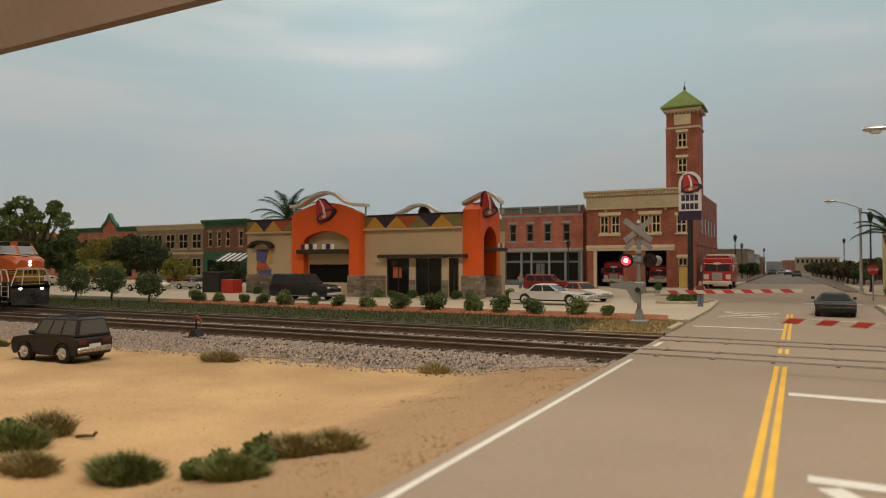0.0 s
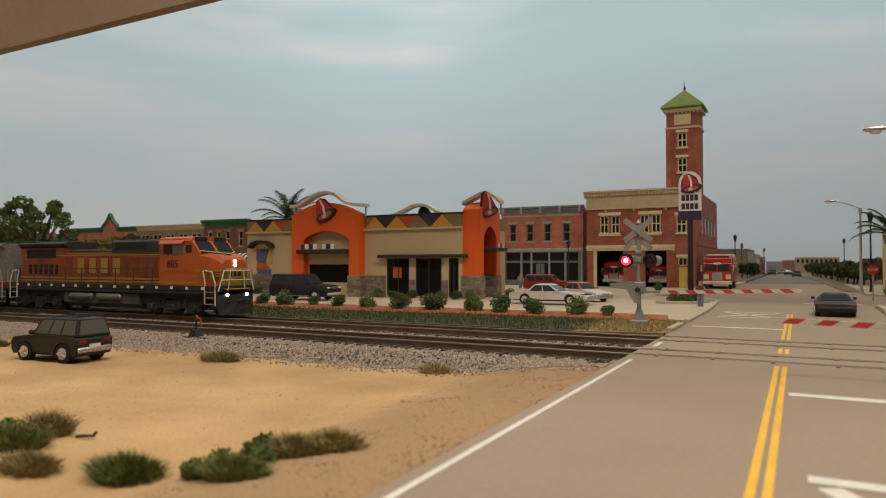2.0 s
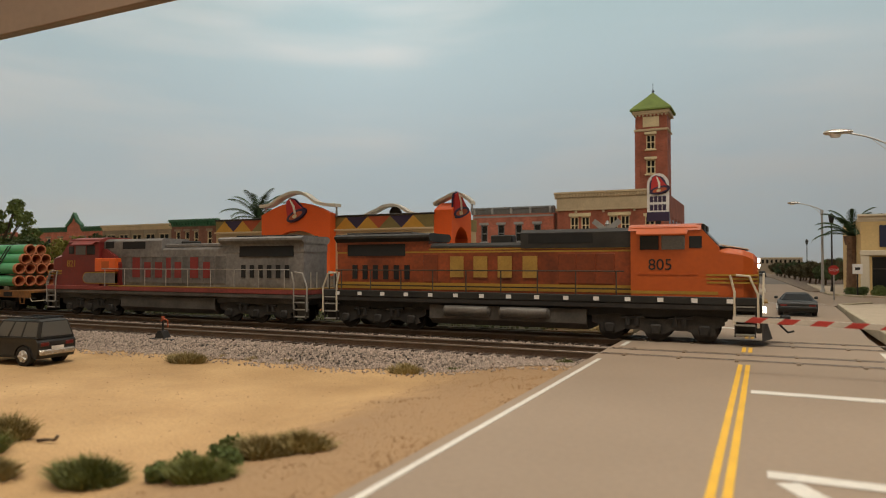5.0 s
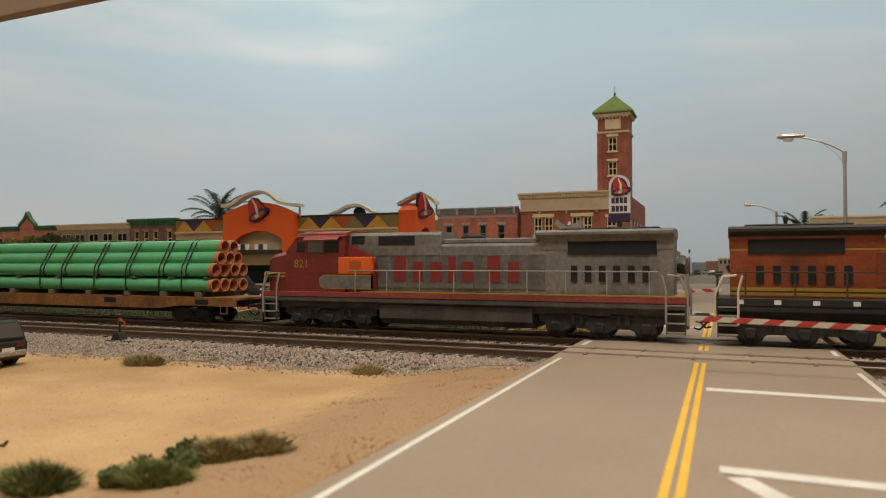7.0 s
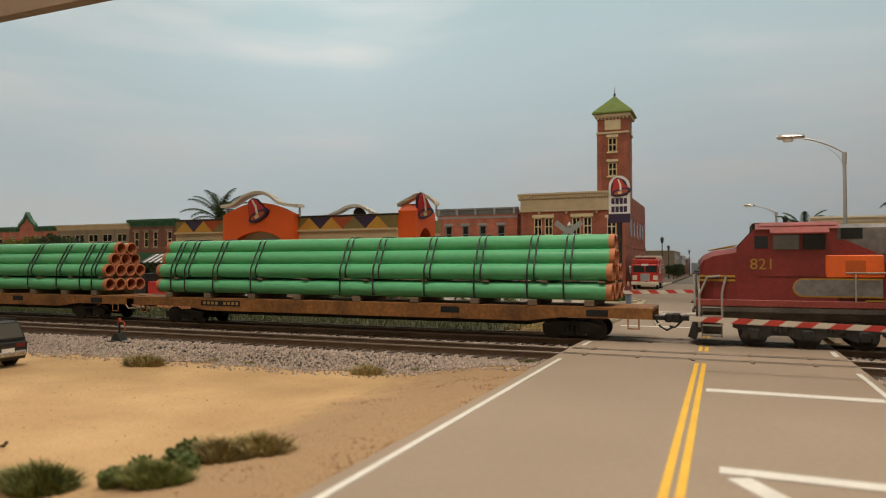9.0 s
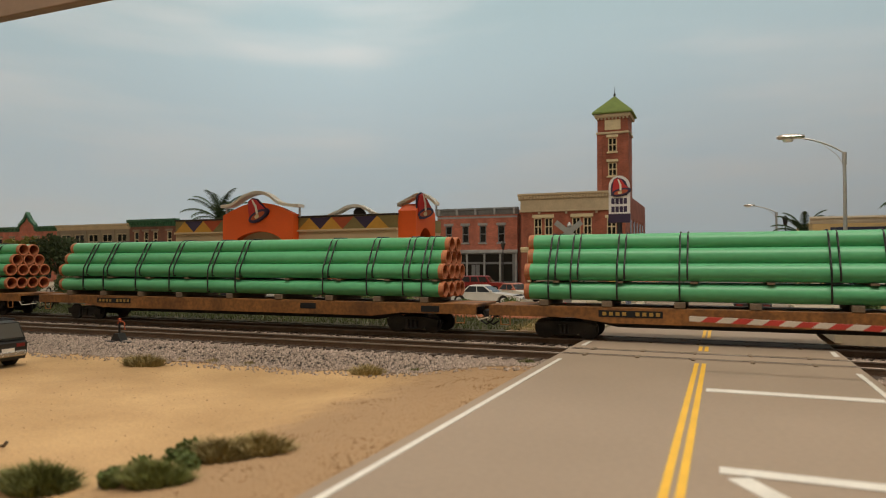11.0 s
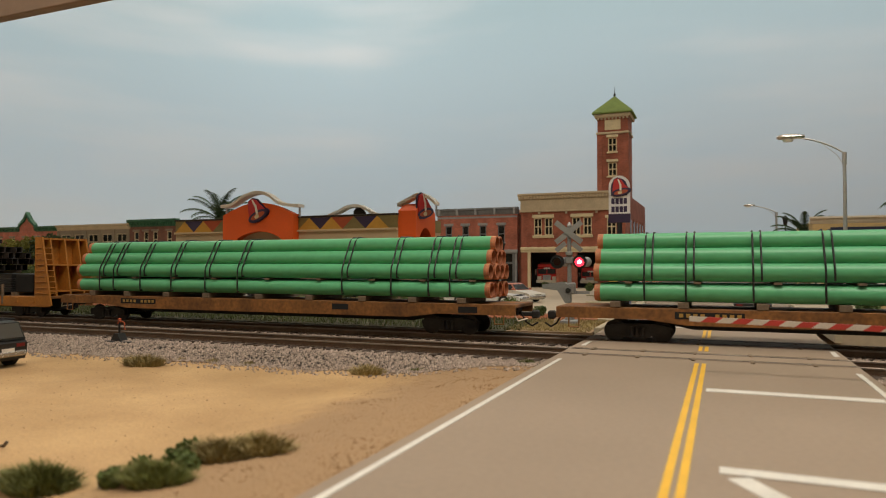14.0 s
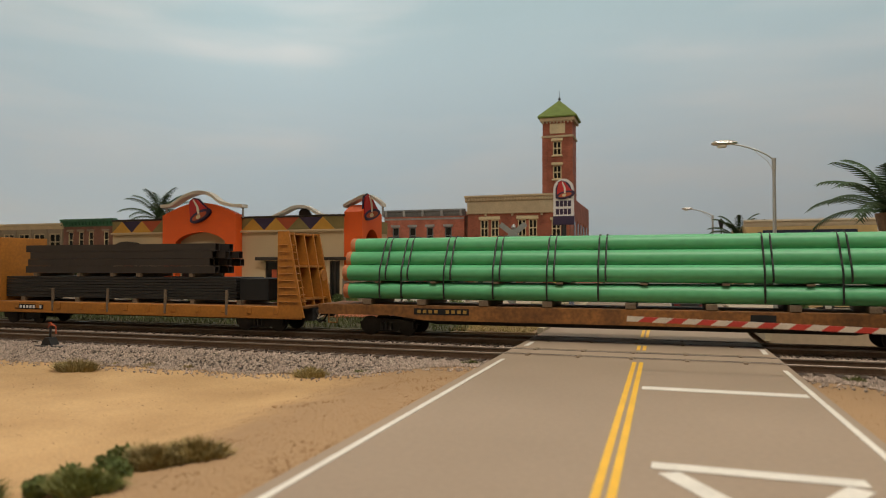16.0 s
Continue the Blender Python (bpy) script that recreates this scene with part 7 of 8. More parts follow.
def pylon_sign():
    t = thing("pylon_sign", "white and dark purple pylon sign with red emblem beside the street", "sign", P(-10.15, 74.4, 0.03))
    part("pole", Mesh().tube((0, 0, 0), (0, 0, 7.9), 0.28, n=14), M_BLACKIRON, t, smooth=True)
    o = [(-1.1, 7.55), (1.1, 7.55), (1.1, 11.4)] + [(1.1 * math.cos(a), 11.4 + 1.15 * math.sin(a)) for a in [i * math.pi / 10 for i in range(1, 10)]] + [(-1.1, 11.4)]
    part("panel", Mesh().prism(o, -0.25, 0.25), M_SIGNWHITE, t)
    i = [(-0.85, 10.4), (0.85, 10.4), (0.85, 11.3)] + [(0.85 * math.cos(a), 11.3 + 0.95 * math.sin(a)) for a in [k * math.pi / 10 for k in range(1, 10)]] + [(-0.85, 11.3)]
    part("arch_panel", Mesh().prism(i, -0.28, -0.251), M_SIGNPURPLE, t)
    emblem(t, P(0.12, -0.285, 11.2, 0, -12), 1.02)
    part("base_band", Mesh().box(-1.14, 1.14, -0.29, 0.29, 7.5, 8.45, 0.03), M_SIGNPURPLE, t)
    for z, n in ((9.5, 4), (8.62, 4)):
        for k in range(n):
            part("sign_bar", Mesh().box(-0.82 + k * 0.43, -0.47 + k * 0.43, -0.28, -0.251, z, z + 0.62), M_SIGNPURPLE, t)


pylon_sign()


def street_lamp(x, y, z, H, reach, label, r=0.1):
    t = thing("street_lamp", label, "street lamp", P(x, y, z))
    part("pole", Mesh().tube((0, 0, 0), (0, 0, H), r * 1.15, r * 0.75, n=12).tube((0, 0, 0), (0, 0, 0.3), r * 2, r * 1.6, n=12).tube((0, 0, H - 0.55), (0, 0, H), r * 1.1, n=10), M_POLE, t, smooth=True)
    pts = [(-reach * f, 0, H + 0.85 * math.sin(f * math.pi / 2) ** 0.8 - 0.05) for f in [i / 8 for i in range(8)]]
    part("arm", Mesh().path(pts, r * 0.42, n=7), M_POLE, t, smooth=True)
    part("stay", Mesh().path([(0, 0, H - 0.6), (-reach * 0.12, 0, H - 0.1), (-reach * 0.4, 0, H + 0.5)], r * 0.15, n=5), M_POLE, t)
    hx, hz = -reach * 0.86, H + 0.82
    sect = lambda x_, w_, h0, h1: [(x_, w_ * math.cos(a), (hz + (h1 if math.sin(a) > 0 else h0) * abs(math.sin(a)))) for a in [2 * math.pi * i / 10 for i in range(10)]]
    part("head", Mesh().rings([sect(hx + 0.45, 0.06, -0.06, 0.06), sect(hx + 0.1, 0.14, -0.1, 0.13), sect(hx - 0.3, 0.2, -0.12, 0.15), sect(hx - 0.58, 0.15, -0.1, 0.1), sect(hx - 0.68, 0.04, -0.05, 0.04)]), M_BUMPER, t, "polished cobra lamp head", smooth=True)
    part("lens", Mesh().rings([[(hx - 0.22 + 0.24 * math.cos(a), 0.15 * math.sin(a), hz - 0.1) for a in [2 * math.pi * i / 10 for i in range(10)]], [(hx - 0.22 + 0.18 * math.cos(a), 0.11 * math.sin(a), hz - 0.22) for a in [2 * math.pi * i / 10 for i in range(10)]]]), M_HEAD, t)


street_lamp(4.95, 34.0, 0.08, 7.85, 2.3, "silver cobra-head street lamp beside the crossing", 0.09)
street_lamp(5.35, 80.0, 0.1, 8.5, 2.9, "silver cobra-head street lamp farther up the street", 0.13)


def lantern(x, y, z, H):
    t = thing("lantern_post", "black iron lantern post on the pavement", "street lamp", P(x, y, z), "lantern posts")
    part("post", Mesh().tube((0, 0, 0), (0, 0, H), 0.1, 0.07, n=8).tube((0, 0, 0), (0, 0, 0.6), 0.2, 0.12, n=8), M_BLACKIRON, t)
    part("lantern", Mesh().tube((0, 0, H), (0, 0, H + 0.75), 0.16, 0.3, n=8).tube((0, 0, H + 0.75), (0, 0, H + 1.1), 0.34, 0.04, n=8), M_BLACKIRON, t)


for x, y, z, H in ((-26.2, 84, 0.02, 5.0), (-100.5, 82, 0.02, 5.2), (-9.2, 118, 0.1, 6.5), (-10.4, 150, 0.1, 6.0), (8.0, 160, 0.1, 7.0), (6.4, 82.5, 0.1, 7.2), (-8.4, 200, 0.1, 6)):
    lantern(x, y, z, H)


def stop_sign(x, y, z):
    t = thing("stop_sign", "red octagonal stop sign on a steel post", "road sign", P(x, y, z))
    part("post", Mesh().box(-0.05, 0.05, -0.03, 0.03, 0, 2.3), M_POLE, t)
    o = [(0.42 * math.cos(a), 2.5 + 0.42 * math.sin(a)) for a in [math.pi / 8 + k * math.pi / 4 for k in range(8)]]
    p = part("plate", Mesh().prism(o, -0.07, -0.04), M_STOPRED, t)
    words("STOP", 0.3, M_SIGNWHITE, p, P(0, -0.075, 2.4, 90), "white lettering")


stop_sign(5.1, 64.6, 0.0)


def small_sign(x, y, z):
    t = thing("road_sign", "small white arrow sign on a post", "road sign", P(x, y, z))
    part("post", Mesh().box(-0.05, 0.05, -0.03, 0.03, 0, 2.8), M_BLACKIRON, t)
    part("plate", Mesh().box(-0.4, 0.4, -0.08, -0.04, 2.0, 2.9, 0.02), M_SIGNWHITE, t)
    part("plate_mark", Mesh().box(-0.2, 0.2, -0.09, -0.081, 2.35, 2.6), M_BLACKIRON, t)


small_sign(7.6, 72.2, 0.1)


def switch_stand():
    t = thing("switch_stand", "rusty black track switch stand with red lever", "switch stand", P(-24.3, 22.0, -0.34))
    part("base", Mesh().box(-0.55, 0.9, -0.3, 0.5, 0, 0.06, 0.02).prism([(-0.3, 0.06), (0.3, 0.06), (0.1, 0.38), (-0.1, 0.38)], -0.2, 0.2), M_BLACKIRON, t)
    part("spindle", Mesh().tube((0, 0, 0.36), (0, 0, 0.95), 0.05, 0.04, n=8), M_BLACKIRON, t)
    part("lever", Mesh().path([(0, -0.1, 0.8), (0.2, -0.15, 0.95), (0.4, -0.1, 0.85), (0.42, -0.1, 0.55)], 0.028), M_RUST, t)
    part("target", Mesh().box(-0.09, 0.09, -0.02, 0.02, 0.84, 1.02, 0.01), M_RUST, t)
    part("tie_rod", Mesh().box(-0.1, 0.0, 0.2, 1.6, 0.02, 0.08), M_PLATE, t)


switch_stand()


M_DENIM = mat("figurine_blue_paint", (0.16, 0.19, 0.27), 0.6, var=0.15, size=0.4)
M_SKINTONE = mat("figurine_tan_paint", (0.45, 0.24, 0.16), 0.6, var=0.1, size=0.4)


def figurine(x, y, z, rz, shirt, label):
    """Small painted model figure, one plain shape."""
    m = Mesh()
    for s in (-1, 1):
        m.tube((s * 0.1, 0, 0), (s * 0.1, 0, 0.85), 0.09, 0.12, n=8)
        m.tube((s * 0.25, 0, 1.4), (s * 0.36, -0.1, 0.95), 0.07, 0.05, n=6)
    m.tube((0, 0, 0.82), (0, 0, 1.45), 0.2, 0.24, n=10).tube((0, 0, 1.45), (0, 0, 1.52), 0.1, 0.08, n=8).tube((0, 0, 1.5), (0, 0, 1.78), 0.12, 0.1, n=10)
    o = tagged(part("figurine", m, shirt, at=P(x, y, z, 0, 0, rz), smooth=True), label, "figurine")
    o.data.materials.append(M_DENIM)
    o.data.materials.append(M_SKINTONE)
    for f in o.data.polygons:
        f.material_index = 1 if f.center.z < 0.83 * S else 2 if f.center.z > 1.47 * S or abs(f.center.x) > 0.28 * S else 0


figurine(-6.25, 50.0, 0.03, 0, mat("figurine_red_paint", (0.2, 0.05, 0.045), 0.6, var=0.2, size=0.9), "small painted model figurine on the pavement corner")
figurine(-29.6, 76.0, 0.03, 30, mat("figurine_grey_paint", (0.3, 0.29, 0.27), 0.6, var=0.3, size=0.5), "small grey model figurine in the car park")


def bin_store():
    t = thing("waste_container", "black waste container beside the restaurant", "container", P(-54.2, 52.0, 0.03))
    part("box", Mesh().box(-1.2, 1.2, -0.9, 0.9, 0, 2.0, 0.05), M_BLACKIRON, t)
    part("lid", Mesh().box(-1.25, 1.25, -0.95, 0.95, 2.0, 2.12, 0.04), M_PLASTIC, t)
    t = thing("waste_container", "red waste container beside the restaurant", "container", P(-51.7, 51.6, 0.03))
    part("box", Mesh().box(-0.8, 0.8, -0.7, 0.7, 0, 1.35, 0.05), M_STOPRED, t)
    t = thing("awning_stand", "black and white striped sloping awning on posts", "awning", P(-57.4, 57.5, 0.03))
    for k in range(10):
        part("awning_slat", Mesh().add([(-2.0 + k * 0.4, -1.0, 3.3), (-1.6 + k * 0.4, -1.0, 3.28), (-1.6 + k * 0.4, 1.0, 4.2), (-2.0 + k * 0.4, 1.0, 4.22), (-2.0 + k * 0.4, -1.0, 3.24), (-1.6 + k * 0.4, -1.0, 3.22), (-1.6 + k * 0.4, 1.0, 4.14), (-2.0 + k * 0.4, 1.0, 4.16)],
                                       [(0, 1, 2, 3), (7, 6, 5, 4), (0, 4, 5, 1), (1, 5, 6, 2), (2, 6, 7, 3), (3, 7, 4, 0)]), M_SIGNWHITE if k % 2 else M_BLACKIRON, t)
    for x in (-1.9, 1.9):
        part("post", Mesh().tube((x, 0.9, 0), (x, 0.9, 4.1), 0.06, n=6), M_BLACKIRON, t)


bin_store()


# ---- far end of the street ----
def far_street():
    for x0, x1, y0, y1, H, label, wm in ((-18.4, -10.6, 172, 196, 6.1, "pale buff commercial block far up the street", M_LIMESTONE), (-19, -10.2, 198, 218, 5.2, "grey block farther up the street", M_GREYLIGHT),
                                         (-18, -9.6, 221, 236, 4.6, "brown brick block at the end of the street", M_BRICKBROWN)):
        t = thing("commercial_building", label, "building", P(x0, y0, 0.0))
        W, D = x1 - x0, y1 - y0
        part("wall", Mesh().box(0, W, 0, D, 0, H), wm, t)
        part("roof_edge", Mesh().box(-0.1, W + 0.1, -0.1, D + 0.1, H, H + 0.4, 0.05), M_LIMESTONE, t)
        for k in range(int(D / 4)):
            part("window", Mesh().box(W, W + 0.04, 1.2 + k * 4, 3.2 + k * 4, 1.0, 3.0), M_WINGLASS, t)
            part("window", Mesh().box(W, W + 0.04, 1.4 + k * 4, 2.8 + k * 4, 4.0, 5.4), M_WINGLASS, t)
    t = thing("commercial_building", "long buff block closing the far street", "building", P(-1.2, 228, 0.0))
    part("wall", Mesh().box(0, 11.5, 0, 8, 0, 4.7), M_LIMESTONE, t)
    part("roof_edge", Mesh().box(-0.1, 11.6, -0.1, 8.1, 4.7, 5.0), M_TANBAND, t)
    for k in range(9):
        part("window", Mesh().box(0.5 + k * 1.22, 1.1 + k * 1.22, -0.04, 0, 3.2, 4.3), M_WINGLASS, t)
    t = thing("commercial_building", "grey block at the far end of the road", "building", P(-9.5, 241, 0.0))
    part("wall", Mesh().box(0, 4.5, 0, 4, 0, 3.7), M_GREYBLUE, t)
    part("wall", Mesh().box(4.6, 8.3, 0, 4, 0, 4.1), M_BRICKBROWN, t)
    for k, (x, y, m) in enumerate(((-6.6, 205, P_CHARCOAL), (-6.8, 216, P_CHARCOAL), (-2.6, 198, P_CHARCOAL), (-4.6, 222, P_GREY), (-0.6, 172, P_CHARCOAL))):
        car("small parked car far up the street", P(x, y, 0, 0, 0, 90), m, "sedan", 4.6, 1.85, 1.45, lamps=False)


far_street()


# ---- planting ----
def leaf_mat(name, col, var=0.35):
    return mat(name, col, 0.8, var=0.2, size=0.5, each=var, bump=0)


M_LEAF = leaf_mat("dark_green_leaves", (0.08, 0.12, 0.035))
M_LEAFMID = leaf_mat("mid_green_leaves", (0.12, 0.16, 0.04))
M_LEAFOLIVE = leaf_mat("olive_leaves", (0.26, 0.25, 0.05))
M_LEAFDARK = leaf_mat("blackish_green_leaves", (0.055, 0.08, 0.03))
M_PALM = leaf_mat("palm_fronds", (0.03, 0.065, 0.025))
M_BARK = mat("bark", (0.10, 0.07, 0.045), 0.9, var=0.25, size=0.4, bump=0.6)
M_PALMBARK = mat("palm_bark", (0.17, 0.10, 0.06), 0.9, var=0.3, size=0.3, bump=0.7)
M_DRYGRASS = leaf_mat("dry_grass", (0.32, 0.245, 0.095))
M_TUFTGREEN = leaf_mat("green_tuft", (0.15, 0.16, 0.042))


def leaves(m, rng, centre, radius, count, size, flat=1.0):
    """Small bent leaf clumps scattered through a ragged ball."""
    cx, cy, cz = centre
    for _ in range(count):
        while True:
            p = Vector((rng.uniform(-1, 1), rng.uniform(-1, 1), rng.uniform(-1, 1)))
            if 0.35 < p.length < 1:
                break
        p *= radius
        p.z *= flat
        a = Vector((rng.uniform(-1, 1), rng.uniform(-1, 1), rng.uniform(-0.7, 0.7))).normalized()
        b = a.orthogonal().normalized()
        b.rotate(Matrix.Rotation(rng.uniform(0, 6.3), 3, a))
        c = a.cross(b)
        s = size * rng.uniform(0.6, 1.3)
        q = Vector(centre) + p
        m.add([q - b * s, q + c * s * 0.55 + a * s * 0.2, q + b * s, q - c * s * 0.55 + a * s * 0.2], [(0, 1, 2), (0, 2, 3)])


def tree(x, y, z, H, R_, leaf, label, seed, clumps=14, trunk=0.35, size=0.28, low=0.3, flat=0.75, puff=(0.3, 0.46)):
    """Tapered trunk, forked limbs, and a crown of leaf clumps with gaps."""
    rng = random.Random(seed)
    t = thing("tree", label, "tree", P(x, y, z))
    m = Mesh()
    fork = H * low
    m.tube((0, 0, 0), (0.1, 0, fork), trunk * 0.5, trunk * 0.38, n=8)
    cr = Mesh()
    for k in range(clumps):
        a = k * 2.4 + rng.uniform(-0.4, 0.4)
        f = (k + 0.5) / clumps
        rr = R_ * (0.25 + 0.6 * math.sin(math.pi * (0.15 + 0.75 * f))) * rng.uniform(0.7, 1.05)
        zz = fork + (H - fork) * (0.12 + 0.78 * f)
        c = (rr * math.cos(a), rr * math.sin(a), zz)
        mid = (c[0] * 0.45 + rng.uniform(-.2, .2), c[1] * 0.45, fork + (zz - fork) * 0.5)
        m.tube((0.1, 0, fork * 0.97), mid, trunk * 0.26, trunk * 0.16, n=6).tube(mid, c, trunk * 0.16, trunk * 0.05, n=5)
        leaves(cr, rng, c, R_ * rng.uniform(*puff), 190, size, flat)
    part("trunk", m, M_BARK, t)
    part("crown", cr, leaf, t)
    return t


tree(-99, 60, 0, 13.2, 6.0, M_LEAFMID, "large spreading green tree with open crown beside the track", 1, 26, 0.9, 0.3, 0.2, 0.62, (0.17, 0.29))
tree(-116, 68, 0, 9.0, 5.0, M_LEAF, "dark green leafy tree at the edge of town", 2, 16, 0.6, 0.34)
tree(-93, 60, 0, 6.5, 3.6, M_LEAF, "dark dense tree beside the car park", 3, 14, 0.5, 0.32)
tree(-85.5, 62, 0, 6.4, 3.6, M_LEAFOLIVE, "yellow-olive round tree in the car park", 4, 14, 0.4, 0.26)
tree(-80, 63, 0, 6.6, 4.0, M_LEAFDARK, "dark green round-crowned tree by the offices", 5, 16, 0.4, 0.26)
tree(-76.5, 54.5, 0, 3.4, 3.0, M_LEAFOLIVE, "low spreading olive tree behind parked cars", 6, 10, 0.3, 0.22, 0.35, 0.4)
tree(-67.5, 58.5, 0, 3.6, 2.0, M_LEAFOLIVE, "small olive-green tree between parked cars", 7, 10, 0.3, 0.2)
tree(-61.5, 60.5, 0, 3.4, 2.3, M_LEAFDARK, "dark clipped bush in the car park", 8, 12, 0.3, 0.2, 0.1)
for k, (x, y, h, r) in enumerate(((-54.2, 36.3, 2.7, 1.15), (-49.9, 36.5, 2.9, 1.1), (-45.8, 36.8, 2.2, 0.95))):
    tree(x, y, -0.1, h, r, M_LEAF, "small round dark green bush tree on the turf", 20 + k, 16, 0.2, 0.08, 0.28, 0.95, (0.42, 0.56))
rng_far = random.Random(9)
M_LEAFBROWN = leaf_mat("brownish_green_leaves", (0.075, 0.066, 0.028))
for k in range(20):
    y = 106 + k * 4.6
    tree(6.9 - (y - 106) * 0.052 + rng_far.uniform(-0.4, 1.6), y, 0.1, rng_far.uniform(2.3, 3.3), 1.6, M_LEAFBROWN if k % 3 else M_LEAFDARK, "brownish street tree in a row up the street", 40 + k, 7, 0.3, 0.3)
for k in range(9):
    tree(8.5 + k * 2.6, 112 + rng_far.uniform(-3, 12), 0.1, rng_far.uniform(2.8, 3.8), 2.0, M_LEAFDARK if k % 2 else M_LEAFBROWN, "dark tree beyond the forecourt", 140 + k, 7, 0.3, 0.34)
for k in range(4):
    tree(-9.2, 146 + k * 7.5, 0.1, rng_far.uniform(2.4, 3.2), 1.3, M_LEAFDARK, "small dark street tree on the pavement", 60 + k, 6, 0.25, 0.4)


for k in range(14):
    tree(-34 + k * 7.5 + rng_far.uniform(-2, 2) + (16 if k > 3 else 0), 232 + rng_far.uniform(-3, 6), 0, rng_far.uniform(3.2, 5.2), 3.2, M_LEAFDARK if k % 3 else M_LEAF, "distant dark tree beyond the town", 80 + k, 6, 0.3, 0.6)


def bush(label, leaf, seed, r=0.75):
    rng = random.Random(seed)
    t = thing("shrub", label, "shrub")
    m = Mesh()
    for k in range(6):
        a = k * 1.05
        d = 0.45 * r if k else 0
        leaves(m, rng, (d * math.cos(a), d * math.sin(a), r * rng.uniform(0.4, 1.0)), r * rng.uniform(0.52, 0.68), 210, 0.085)
    part("foliage", m, leaf, t)
    part("stem", Mesh().tube((0, 0, -0.12), (0, 0, r * 0.8), 0.07, 0.04, n=6), M_BARK, t)
    return t


kinds = [bush("small dark green shrub in the mulch bed", M_LEAF, 1), bush("rounded green shrub in the mulch bed", M_LEAFMID, 2), bush("ragged dark green shrub in the mulch bed", M_LEAF, 3, 0.7)]
used = [False, False, False]
rng_b = random.Random(5)


def plant(k, x, y, z, s):
    m = P(x, y, z, 0, 0, rng_b.uniform(0, 360))
    if not used[k]:
        used[k] = True
        o = kinds[k]
        o.matrix_basis = m
    else:
        o = copy_thing(kinds[k], m)
        o.scale = (1, 1, 1)
    o.scale = (s * rng_b.uniform(0.9, 1.1), s * rng_b.uniform(0.9, 1.1), s)
    tagged(o, group="shrubs in the beds")


for k, (x, s) in enumerate(zip((-43.2, -40.9, -38.4, -36.1, -33.7, -31.4, -29.1, -26.5, -23.9, -21.3, -18.7, -16.5, -14.4, -11.9, -10.0), (0.9, 0.7, 0.65, 0.75, 0.95, 0.7, 0.85, 0.8, 1.05, 1.1, 0.95, 1.05, 0.95, 0.95, 0.6))):
    plant(k % 3, x, 39.2 + rng_b.uniform(-0.4, 0.4), -0.02, s)
for k, (x, y, s) in enumerate(((-33.4, 50.9, 0.7), (-32, 51, 0.6), (-29.9, 51, 0.7), (-27.2, 51, 0.6), (-25.6, 50.9, 0.7), (-24.4, 51, 0.6), (-22.6, 55.5, 0.7), (-47.5, 50.8, 0.7), (-45.2, 50.8, 0.6), (-42.2, 50.5, 0.7),
                              (-20.8, 84.5, 0.8), (-18.6, 84.6, 0.9), (-15.2, 84.6, 0.7), (-14.0, 78.0, 0.7), (-8.6, 53.5, 0.7), (-7.8, 54.0, 0.8), (-7.2, 55.2, 0.7), (-56.4, 64, 0.8), (-59, 64, 0.7), (9.2, 61.5, 0.9), (8.0, 73.2, 0.9), (9.4, 73.4, 0.9), (7.2, 73.8, 0.8), (8.0, 47, 1.0), (8.3, 49, 1.0))):
    plant((k + 1) % 3, x, y, 0.03, s)
kerb([(-9.6, 52.4), (-7.2, 52.6), (-6.4, 55.8), (-8.2, 56.2), (-9.6, 52.4)], "cream planter edge round shrubs", 0.22, 0.25)


def palm(x, y, z, H, R_, r, label, seed, n=20):
    rng = random.Random(seed)
    t = thing("palm_tree", label, "palm tree", P(x, y, z))
    m = Mesh()
    k = 14
    for i in range(k):
        z0, z1 = H * i / k, H * (i + 1) / k
        m.tube((0, 0, z0), (0, 0, z1 + 0.02), r * (1.0 - 0.25 * i / k), r * (1.12 - 0.25 * i / k), n=10)
    m.tube((0, 0, H - 0.9), (0, 0, H), r * 1.1, r * 1.45, n=10)
    part("trunk", m, M_PALMBARK, t)
    for i in range(n):
        a = i * 2.399 + rng.uniform(-.2, .2)
        up = 1.45 - 1.25 * (i / n)
        f = Mesh()
        pts, q, el = [], Vector((0, 0, H)), up
        for s in range(11):
            pts.append(q.copy())
            d = Vector((math.cos(a) * math.cos(el), math.sin(a) * math.cos(el), math.sin(el)))
            q = q + d * (R_ * 1.15 / 10)
            el -= 0.075 + 0.012 * s
        f.path(pts, 0.035, n=4)
        side = Vector((-math.sin(a), math.cos(a), 0))
        for s in range(1, 11):
            p = pts[s]
            d = (pts[s] - pts[s - 1]).normalized()
            ln = R_ * 0.24 * math.sin(math.pi * (0.12 + 0.8 * s / 11))
            for sg in (-1, 1):
                for o in (0.0, 0.5):
                    b = p - d * o * R_ * 0.1
                    tip = b + (side * sg * 0.8 + d * 0.75).normalized() * ln + Vector((0, 0, -ln * 0.35))
                    f.add([b - d * 0.1, b + d * 0.1, tip], [(0, 1, 2)])
        part("frond", f, M_PALM, t)


palm(-57.5, 67, 0, 8.6, 4.2, 0.3, "tall palm behind the restaurant", 1)
palm(7.9, 79, 0.1, 5.7, 3.2, 0.55, "short thick palm beside the store", 2)
palm(11.4, 40.5, 0.05, 5.7, 3.6, 0.55, "stout palm in the car park edge", 3, 24)


